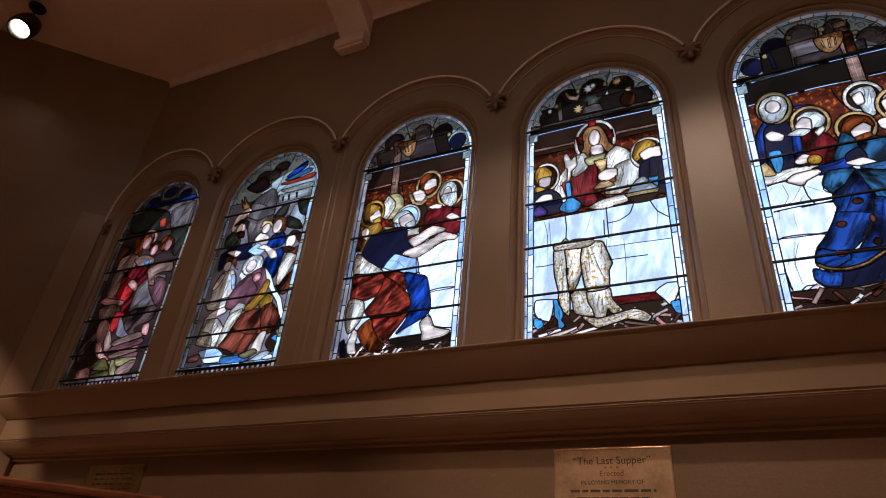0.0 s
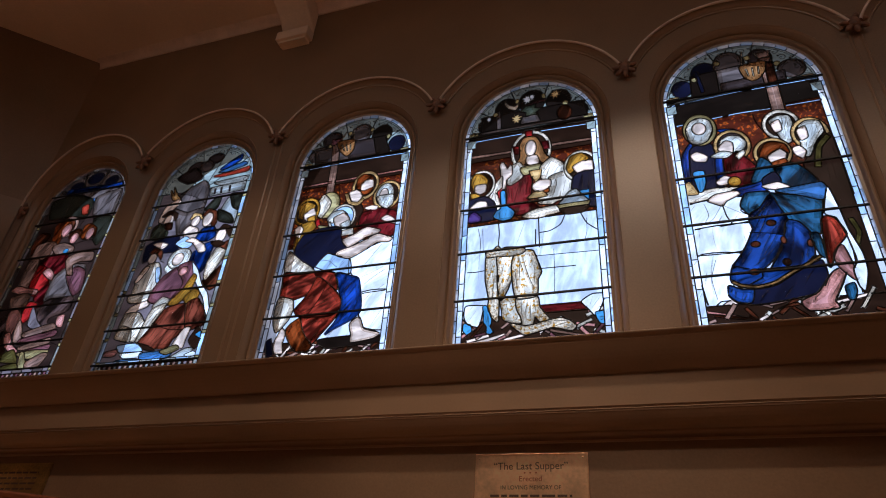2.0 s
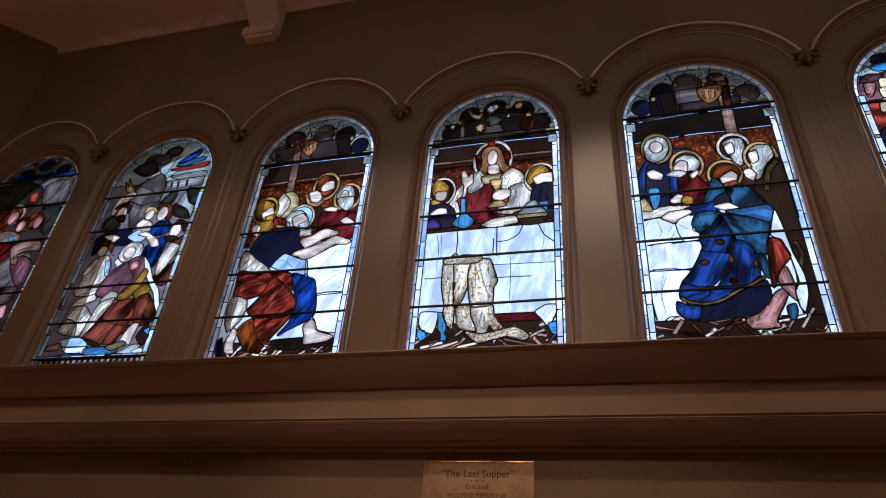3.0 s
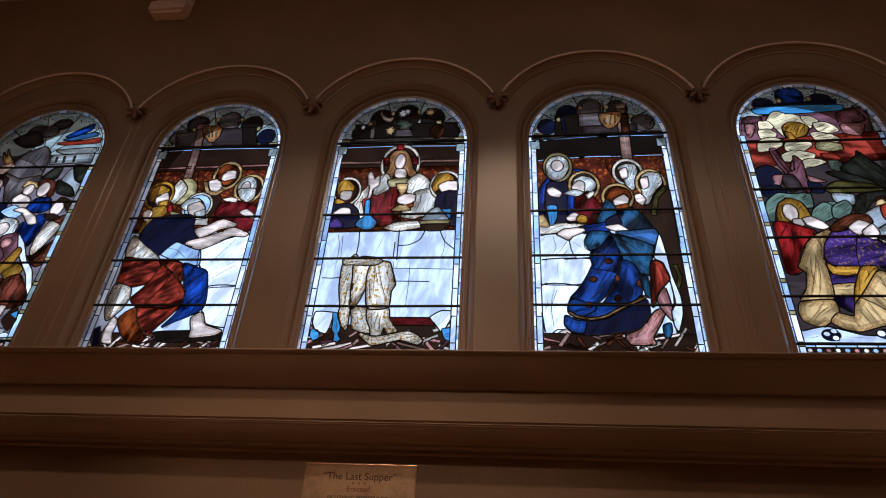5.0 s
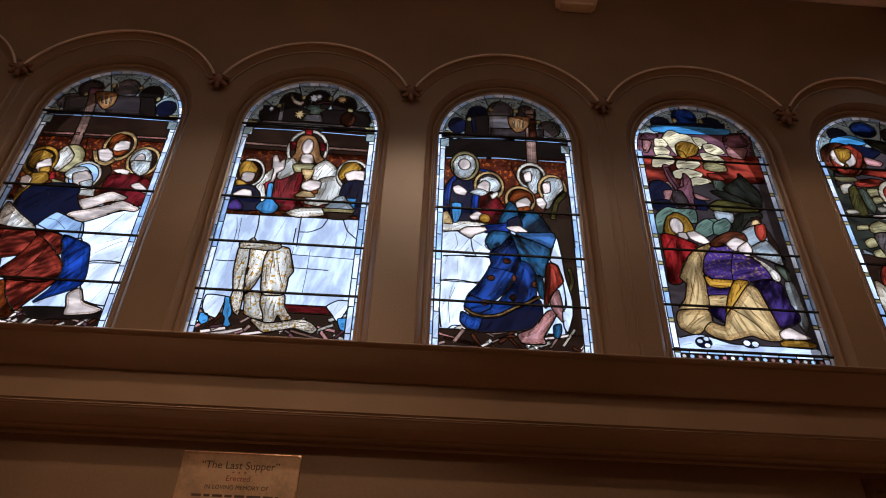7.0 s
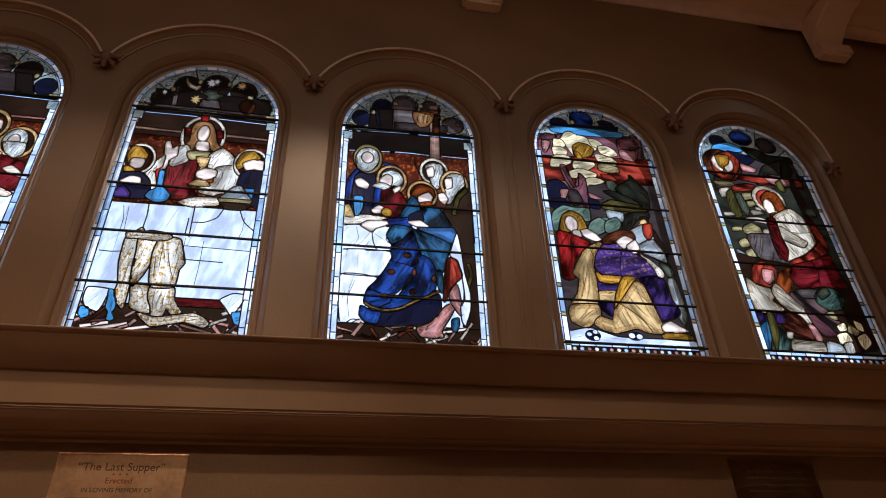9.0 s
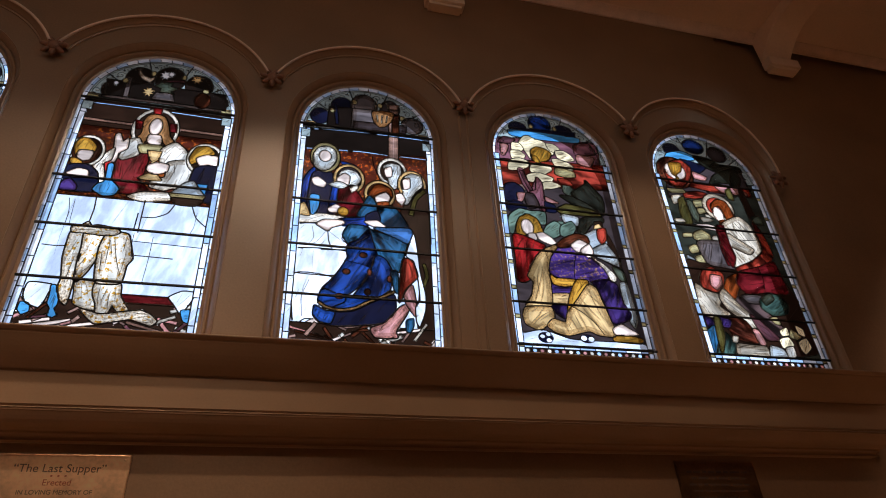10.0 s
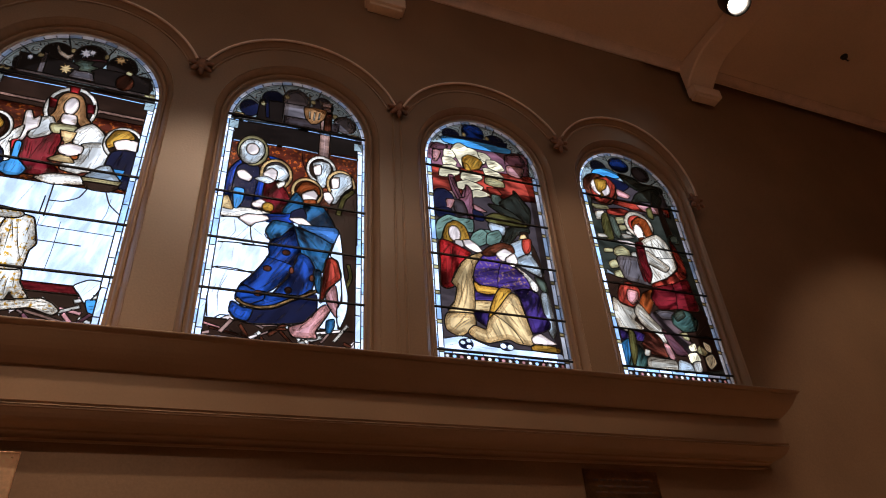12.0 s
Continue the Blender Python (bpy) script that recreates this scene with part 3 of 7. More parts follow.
GLASS = {k: stained(k, v, *((0.1, 1.5) if k in DEEP else (0.42, 1.12) if k in SOFT else (0.42, 1.06) if k == "flesh" else (0.5, 1.06) if k in ("hair", "sky", "azure", "pale") else (0.62, 1.05))) for k, v in COLOURS.items()}
GLASS["damask"] = stained("damask", (232, 228, 218), 0.5, 1.08, (196, 146, 40))
GLASS["brocade"] = stained("brocade", (62, 42, 104), 0.35, 1.3, (132, 98, 92))
GLASS["foliage"] = stained("foliage", (70, 26, 16), 0.4, 1.2, (150, 72, 26))


def border(d, stain, tones):
    """The narrow strip of pale pieces round the glass, and the strip round its head."""
    outer, edge = 2.1, 6.4
    for side in (-1, 1):
        z, k = 0.0, 0
        while z < RISE:                            # thin outer strip
            z1 = min(z + (11.5, 14.5, 10.0)[k % 3], RISE)
            a, b = sorted((side * W2, side * (W2 - outer)))
            d.rect(tones[k % 3], a, b, z, z1)
            z, k = z1, k + 1
        z, k = 0.0, 0
        while z < RISE:                            # broad inner strip, streaked like marble
            z1 = min(z + (22.0, 3.4, 20.0, 3.4)[k % 4] if stain else z + (23.0, 21.0)[k % 2], RISE)
            a, b = sorted((side * (W2 - outer), side * (W2 - edge)))
            d.rect(stain if stain and k % 2 else tones[(k // 2) % 3], a, b, z, z1, (60, 9, 0.3))
            z, k = z1, k + 1
        if not stain:                              # small gilded capitals where the head begins
            a, b = sorted((side * (W2 - 1.5), side * (W2 - 11.5)))
            d.rect("khaki", a, b, RISE + 4.0, RISE + 7.6, (0, 2, 0.3))
            a, b = sorted((side * (W2 - 2.0), side * (W2 - 9.5)))
            d.rect("lichen", a, b, RISE - 9.0, RISE - 0.5, (50, 2, 0.4))
    m = 20
    for k in range(m):
        a, b = math.pi * k / m, math.pi * (k + 1) / m
        ring = [(r * math.cos(t), RISE + r * math.sin(t)) for r, ts in ((W2 + 0.3, (a, (a + b) / 2, b)), (W2 - 3.0, (b, (a + b) / 2, a))) for t in ts]
        d.pieces.append((tones[k % 3], ring, None))


def head(d, colour):
    """The ground of the arch's head: a few pale spandrel pieces, painted with curls, rosettes and dots."""
    n = 5
    for k in range(n):
        a, b = math.pi * k / n, math.pi * (k + 1) / n
        fan = [(0, RISE - 2)] + [(W2 * math.cos(a + (b - a) * j / 5), RISE + W2 * math.sin(a + (b - a) * j / 5)) for j in range(6)]
        d.pieces.append((colour, fan, None))
    for k in range(19):
        a = math.pi * (k + 0.5) / 19
        r = 50.2 if k % 2 else 47.5
        x, z = r * math.cos(a), RISE + r * math.sin(a)
        turn = 1 if k % 4 < 2 else -1
        curl = [(x + (0.5 + 0.32 * j) * math.cos(a + turn * j * 0.8), z + (0.5 + 0.32 * j) * math.sin(a + turn * j * 0.8)) for j in range(11)]
        d.strokes.append((curl, 0.55))
        d.strokes.append(([(x - 3.4 * math.sin(a) - 0.8, z + 3.4 * math.cos(a)), (x - 3.4 * math.sin(a), z + 3.4 * math.cos(a) + 0.1), (x - 3.4 * math.sin(a) + 0.8, z + 3.4 * math.cos(a))], 1.5))
    d.strokes.append(([((W2 - 4.6) * math.cos(math.pi * k / 40), RISE + (W2 - 4.6) * math.sin(math.pi * k / 40)) for k in range(41)], 0.5))


def band(d, tones=("ice", "cloth"), pearls=("pink", "cream", "ice")):
    """The row of small square panes along the foot."""
    d.rect("umber", -W2, W2, 0, 21.4)
    n = 9
    for k in range(n):
        d.rect(tones[k % 2], -W2 + 2 * W2 * k / n, -W2 + 2 * W2 * (k + 1) / n, 21.4, 25.0)
    n = 20
    for k in range(n):
        x = -W2 + 2 * W2 * (k + 0.5) / n
        d.disc(pearls[k % 3], x, 19.4, 1.9, 1.7, n=10)


DESIGNS = []


# the seven designs, each from the back forwards
def panel_1(d):
    # pink, stone, ash and grey here hold the shade behind this window
    d.rect("smoke", -W2, W2, 0, RISE + W2)
    head(d, "grey")
    d.disc("navy", -22.9, 246.1, 10, 7.2)
    d.disc("navy", 0.4, 254.7, 11.1, 8)
    d.disc("navy", 26.6, 246.6, 9.5, 7.1)
    d.shape("blue", "-34.1,243.5 -10.4,243.3 30.2,240.9 43.4,242 43.7,234.6 14.4,237 -12.1,237.1 -32.7,236.5")
    d.shape("sky", "-20.1,224.8 7.4,224.8 21,221.1 -4.2,219.1")
    d.shape("grey", "14.3,224.9 39,231.6 48.2,229.6 48.7,194.4 25,195.2", (80, 3, .4))
    d.shape("moss", "-50,230.2 -15.1,233.6 11,222.4 13,201.4 -14.6,202.9 -43.1,204.5", (40, 2, .4))
    d.shape("moss", "25.5,195.2 48.7,194.4 51.4,172.3 44.7,159 33.2,171.9", (60, 2, .4))
    d.shape("rust", "-0.4,214.4 8.1,217 11.9,204 4.6,203.9")
    d.disc("stone", -10.1, 189.2, 15.8, 14.7)
    d.disc("brown", -11, 188.2, 12.9, 12.2, folds=(70, 2, 0.4))
    d.shape("amber", "-21.4,168.5 -26.5,192.3 -17.9,200.4 -5,193.3 -12.8,185.5 -10.6,171.5 -14.3,160.9", (60, 2, .4))
    d.disc("pink", -7.7, 185, 6.7, 8.7, folds=(70, 2, 0.4))
    d.disc("brown", 7.8, 177.2, 8.8, 7.4, folds=(70, 2, 0.4))
    d.disc("pink", 8.6, 172.6, 5.6, 6.9, folds=(70, 2, 0.4))
    d.shape("amber", "17.6,173.2 16.6,186.2 24,188.6 35.1,181.2 36.2,170.6 25.9,179.2 24.4,169", (60, 2, .4))
    d.disc("pink", 28.2, 175.8, 5.4, 7.7, folds=(70, 2, 0.4))
    d.shape("stone", "-43.1,150.1 -41.1,169.9 -27.2,173.2 -14.7,169.2 -13.1,154.9 -27.1,149.8", (60, 2, .5))
    d.shape("stone", "-39.3,117.3 -41.9,149.6 -28.5,150.7 -25.1,130.1 -27.3,115.6", (60, 2, .5))
    d.shape("stone", "-17.3,164.4 -2.9,167.9 13.9,160.6 13.3,152.7 -5.7,153.6", (20, 2, .5))
    d.shape("brown", "-49.3,169.4 -44.5,185.8 -29.8,183.2 -27.8,174.5 -41.1,169.9 -43.1,155.3", (60, 2, .4))
    d.shape("wine", "-24.5,143.6 -17.4,153 9.8,151.1 17.5,134.3 4.5,129.2 -13,133.2", (60, 3, .5))
    d.shape("red", "-25,118.8 -23.4,143 -4.9,133.1 3.1,112.2 -3.6,102.9 -17.5,108.1", (60, 3, .5))
    d.shape("wine", "-10.3,103.8 0.1,116.7 9.3,112 7.3,94.9 0.1,91.2", (60, 3, .5))
    d.shape("red", "-16,80.6 -13.7,98.2 -0.9,94.9 -2.5,81.7 -8.2,75.2", (80, 3, .5))
    d.disc("azure", 4.8, 156.7, 3.6, 3.2)
    d.shape("grey", "5.4,125.6 19.3,137.5 41.4,135.5 47.7,116.1 45,99.9 15.2,100.5 5.9,97.7 4.5,116.1", (50, 2, .5))
    d.shape("mauve", "20.9,126.8 30.8,134.7 44.9,127.4 49.9,106.5 42.5,100.2 30.6,112.5", (80, 3, .5))
    d.shape("taupe", "6.2,81.3 9.6,96.9 43.4,99.1 44.3,83.8 23.3,76.8 27.4,57.5 21.5,52 10,65.6", (60, 2, .5))
    d.shape("stone", "11.4,145.8 23.3,151.8 45.1,150.3 47.4,140.1 32,141.1 23.7,136.8 28.7,125.7 21.8,126.7", (30, 2, .5))
    d.shape("pink", "-13.9,133.4 -7.8,137.4 1.9,130.3 4.4,121.6 -4.2,125.6", (20, 2, .3))
    d.shape("pink", "-46.7,114.8 -39.6,119.4 -24.3,114.9 -10.1,111.9 -9.2,106.7 -21.7,109.7 -34.9,110.4", (10, 2, .3))
    d.shape("stone", "-42,105.9 -25.7,109.2 -16.5,105.3 -17.5,93.3 -35.9,92.9", (60, 2, .4))
    d.shape("ash", "-1.1,72.5 -4.4,92 8.9,75.8 18.5,67.8 7.7,67.7", (70, 2, .4))
    d.shape("umber", "-51.7,66.2 -35.6,87.5 -24.6,76.4 -20.8,59.9 -16.3,43.9 -49,40")
    d.shape("taupe", "-50.2,67.4 -38.8,83.9 -30.9,77 -29.6,60.8 -35.5,48.7 -45.2,46.5", (60, 3, .4))
    d.shape("pink", "-30.9,73.1 -34.3,89 -24.7,90.8 -15.8,83.5 -14.7,73.3 -20.1,62.4", (70, 3, .3))
    d.shape("pink", "-26.3,62.4 -20.6,65.6 -11.7,52.7 -0.2,45.5 -0.7,41.9 -18.2,49.6", (70, 3, .3))
    d.shape("stone", "-15.3,68.2 -14,78.4 -2.3,61.2 -2.4,52.8 -10.5,55.1", (80, 3, .3))
    d.shape("pink", "36.3,68.4 34.5,78 42.7,78.9 45,66.2", (80, 3, .3))
    d.shape("stone", "-2.9,63.1 30.8,70.8 37.4,65.1 4.4,58.3", (10, 3, .5))
    d.shape("mauve", "-1.6,56.7 38.3,63.2 40.2,57.4 -1,51.7", (10, 3, .5))
    d.shape("stone", "0.7,48.5 35.4,55.5 36.9,49.9 5.3,45", (10, 3, .5))
    d.shape("mauve", "12.3,44.3 38.7,48.5 39.9,43.6 16.6,42.1", (10, 3, .5))
    d.shape("khaki", "1.3,41.1 19.8,43.6 40.5,42.3 39.2,37.1 16,35.6", (30, 2, .5))
    d.shape("olive", "-23.3,40.2 -5.2,45.9 6.4,32.8 -16.2,34.7", (40, 2, .5))
    d.shape("khaki", "11.6,24.4 6.9,41.8 11.5,41.4 20.7,26.3", (70, 2, .5))
    d.shape("stone", "18.2,31.2 33.5,39.4 42.3,38.6 37.4,28.2 23.7,23.5", (30, 2, .5))
    d.shape("olive", "-16.7,28.1 6.4,31.3 10.8,24.5 -14.8,23.2", (10, 2, .5))
    d.shape("pink", "-38,34.7 -22,37 -17.9,22.3 -37.1,23.7", (80, 2, .4))
    band(d, ("ash", "grey"), ("mauve", "stone", "ash"))


def panel_2(d):
    d.rect("ash", -W2, W2, 0, RISE + W2)
    head(d, "lichen")
    d.disc("dusk", -18.9, 239.6, 11.1, 10.2)
    d.disc("dusk", 2.8, 249.9, 10.2, 7.3)
    d.disc("grey", -6, 241.1, 9.4, 8)
    d.shape("dusk", "-39.5,231.6 -19.7,242.5 -7.1,225.1 -22.9,221.1", (40, 3, .4))
    d.shape("dusk", "-20,209.1 -16.1,217.3 -5.3,208.5 -13.2,203.9", (40, 3, .4))
    d.shape("grey", "-31.1,204.8 -4.2,221.4 6,211.5 7.8,185.6 -11.1,182.4 -28.1,189.4", (80, 5, .4))
    d.shape("grey", "-28.1,189.4 -11.1,182.4 7.8,185.6 8.6,176.6 -5.4,163.7 -13.5,154.8 -22.5,177.5", (80, 5, .4))
    d.shape("blue", "12.9,233.4 23.4,242.4 35.5,249.4 35.9,241.5 22,233.5", (20, 4, .3))
    d.shape("sky", "12,229.8 39.6,238.3 44.9,233.9 23.3,228.6", (20, 4, .3))
    d.shape("rust", "7.6,225.5 34.2,228.2 48.5,230.7 48.1,224.8 17.4,223.1", (15, 3, .4))
    d.shape("pale", "10.1,216.6 36.5,218.6 51.3,218.8 49.4,211.9 20.6,211.2", (15, 3, .4))
    d.shape("pale", "8.2,210.3 50.5,211.6 51.4,200.5 10.3,198.8", sharp=True)
    d.bar("dusk", "14.9,208 15.7,201.3", 2)
    d.bar("dusk", "22,208.7 23.3,201", 2)
    d.bar("dusk", "32,208.6 33,201.8", 2)
    d.shape("moss", "9.8,182.4 18,194.2 25.6,194.7 24.2,181.5", (50, 2, .4))
    d.shape("pale", "29.5,177.6 35.7,194 50.5,176.1 50.4,162.4 39.3,172.8", (60, 3, .3))
    d.shape("moss", "27.1,179.9 43.1,171.4 49.2,160.7 31.8,166.1", (30, 2, .5))
    d.shape("moss", "36.6,197.4 49.9,195.1 52.4,176.4 43.1,181.1", (60, 2, .5))
    d.shape("straw", "-36.2,202.9 -42.9,216.5 -36.2,208.9 -39.6,219.6 -32,208.8 -24.8,200.5", (70, 2, .3))
    d.shape("flesh", "-44,178.1 -40.9,193.9 -28.3,202 -23.9,197.3 -34.1,184.8 -39.9,173.7", (50, 3, .3))
    d.shape("leaf", "-47.3,168 -39.6,173 -27,160.7 -29.9,151.6 -45.8,155.8", (60, 2, .4))
    d.shape("navy", "-47.6,147.1 -34.6,152.4 -11.6,154.5 -7.2,136.9 -29.3,136.6 -44.6,128.1", (30, 3, .5))
    d.shape("umber", "-41.5,182 -33.4,188.3 -22.3,182.8 -22.7,174.7 -32.9,181")
    d.disc("flesh", -31.1, 175.6, 5.9, 7.3, folds=(70, 2, 0.4))
    d.shape("brown", "-35.2,172.1 -25.7,172.4 -23.8,164.3 -30.6,164.9")
    d.shape("flesh", "-39.5,148.5 -30,149.6 -20.8,145.9 -26.5,141.5", (10, 2, .3))
    d.shape("straw", "-3.8,172.4 -1.6,179.7 7.5,177.9 11.7,170.7 2.8,174.6", (40, 2, .4))
    d.disc("flesh", 3.5, 169.6, 5.3, 6.3, folds=(70, 2, 0.4))
    d.shape("flesh", "-7.1,159.8 -2.2,164.8 8.3,160.4 12.2,151.8 2.7,148.5 -4.2,152.4", (30, 3, .3))
    d.shape("brown", "9.7,175.3 15.8,182.5 27,176.4 29,163.9 25.8,160.5 17.2,173.8", (60, 2, .4))
    d.disc("flesh", 17.7, 169.6, 6, 8.4, folds=(70, 2, 0.4))
    d.shape("blue", "10.8,147 15.4,159 28.1,159.3 33,149 25.5,143.7", (70, 4, .5))
    d.shape("blue", "18.9,138.3 31.5,142 34.5,135.6 32,120.7 29.5,109.1 13.3,115.4 13,130.2", (80, 4, .5))
    d.shape("ice", "-12.2,145.1 -2.1,152.8 9.6,143.9 2.6,137.2", (20, 3, .4))
    d.shape("flesh", "-0.4,147 7.7,149.3 22.5,140 26.7,132.4 19.7,131.7 9.5,143.3", (10, 3, .3))
    d.shape("brown", "40.9,134.5 52,140.3 55.6,113.1 44.7,127.4", (70, 3, .4))
    d.shape("umber", "34.5,152.1 39.2,160.2 49.5,155.2 52.1,142.2 45.3,150.7", (50, 2, .4))
    d.disc("flesh", 39.4, 147.8, 6, 8, folds=(70, 2, 0.4))
    d.shape("umber", "30.4,140.9 38.9,142 46.8,137.4 37.4,135.1")
    d.shape("brown", "34.3,98 40.9,103.7 52.1,114.3 53.2,95.3 45.4,88.6", (60, 4, .5))
    d.shape("cream", "34.3,104.1 33.5,118.8 39.4,133.8 50.2,129.1 47.3,117.6 40.9,104.9 37,100", (65, 4, .4))
    d.shape("brown", "-39.8,137.7 -35.2,143.3 -24.8,138.5 -23.1,128.9 -30.8,136.9", (50, 2, .4))
    d.disc("flesh", -34, 131.4, 5, 6, folds=(70, 2, 0.4))
    d.shape("cream", "-42.7,114.7 -37.5,123.7 -24.7,125.3 -16.9,112.4 -18.7,96.9 -32.6,89.5 -43.2,92.2", (80, 2, .5))
    d.shape("flesh", "-45.9,106.5 -38.8,122.2 -33.5,121.4 -40.7,107", (60, 3, .3))
    d.shape("cream", "-46.2,90.7 -21.3,94.2 -19.9,84.2 -41.6,83.9", (20, 2, .5))
    d.shape("ice", "-25.3,119.5 -19.9,119.3 -15.6,102.1 -20.3,104.7", (80, 2, .4))
    d.shape("silver", "-15,117.3 -8.9,126.6 -0.7,116.3 -6.8,111.5", (60, 2, .4))
    d.disc("silver", -0.7, 127.3, 13.2, 11.6, folds=(70, 2, 0.4))
    d.disc("flesh", -2.3, 126.7, 6.6, 7)
    d.shape("mauve", "-19.7,95.8 -12.8,108.6 -0.2,117.8 12,117.5 14.3,98.4 5.2,84.5 -10.4,80.5 -21,84.3", (45, 4, .5))
    d.shape("mauve", "0.9,117.7 15.8,121.7 23.6,103.2 16.3,92.1 5.4,83.9 13.6,98.5", (80, 4, .5))
    d.disc("pink", 8.8, 112.3, 5, 5.3)
    d.shape("white", "15.8,121.7 25.3,112.3 35,95.5 44.4,85.2 51.9,66.8 49.8,60.9 41.1,79.8 33.4,89.7 23.6,103.2", (70, 3, .4))
    d.shape("gold", "3.2,78.2 15.8,93.7 21.8,107.2 26.4,102.8 22.3,85.2 12.6,77", (60, 2, .5))
    d.shape("gold", "19.3,82.1 28.1,91 35,86.5 32.2,71.6", (80, 2, .5))
    d.shape("flesh", "-42.8,71.9 -37.8,79.5 -22,84.1 -18.7,78.6 -29.2,75.1 -35.8,69.3", (20, 3, .3))
    d.shape("cream", "-13.4,77.3 -5.4,85.9 2.9,83.3 1.9,76 -8.1,73.7", (30, 3, .3))
    d.shape("cream", "-44.2,57.2 -42,71.8 -26.4,72 -16.5,60.5 -21.1,43.2 -44.9,54.3", (60, 2, .6))
    d.shape("cream", "-16.3,59.9 -11.9,74.7 0.9,79.1 0,71.5 -6.5,58.8 -10,44.9 -18.4,43", (60, 2, .6))
    d.shape("cream", "-44.4,48.4 -41,59.8 -29,55.5 -26.4,43.8", (80, 2, .6))
    d.shape("auburn", "-15.8,40.4 -8.1,53.8 2.2,73 24.4,76.1 31.5,52.3 21.9,42.2 18,34.4 -1.9,35.8", (60, 4, .5))
    d.shape("auburn", "25.1,76 36.1,80.4 50,61.4 48.8,53.2 32.7,50.5", (80, 4, .5))
    d.shape("umber", "-16.2,41.6 -2.5,37.5 6.5,32.2 -12.6,36.2")
    d.shape("umber", "39.6,39.9 45.6,52.4 51.1,43 48.5,31.5", (60, 4, .4))
    d.shape("flesh", "23.5,35 27.1,45.8 31.5,52.3 37.1,51.7 35.6,40.8 34.7,33.3", (80, 3, .3))
    d.shape("ice", "-37.9,40.6 -17.1,41.4 -7,33.5 -31.6,33", (15, 3, .4))
    d.shape("pink", "-48.9,35.1 -35.7,36.7 -36.8,30.7 -49.2,30.7", (15, 3, .4))
    d.shape("white", "-31.6,33 -7.4,32.7 -1.6,27.5 -26.1,27.5", (10, 3, .4))
    d.shape("sky", "-8.4,30.9 12.5,31.7 25.7,32 21.5,25.4 -5,24", (15, 3, .4))
    d.shape("khaki", "11.8,31.7 26.9,36.3 31.8,32.5 19.9,28.3", (20, 2, .4))
    d.shape("pale", "21.1,22.8 37.4,32.5 47.4,32.1 40.7,23.7", (15, 3, .4))
    d.shape("ice", "39.9,22.2 52.6,30 53.8,22.5", (15, 3, .4))
    d.shape("white", "39.2,26.5 47.6,29.4 52.1,26.4 44.6,23.9", (10, 3, .4))
    d.shape("azure", "44.7,44.8 49.2,47.6 50.3,41.5")
    d.shape("sky", "-32.9,25.9 -4.6,24.8 -5.4,19.7 -34.2,20.5", (10, 3, .4))
    band(d, ("pale", "ice"), ("stone", "pale", "ash"))


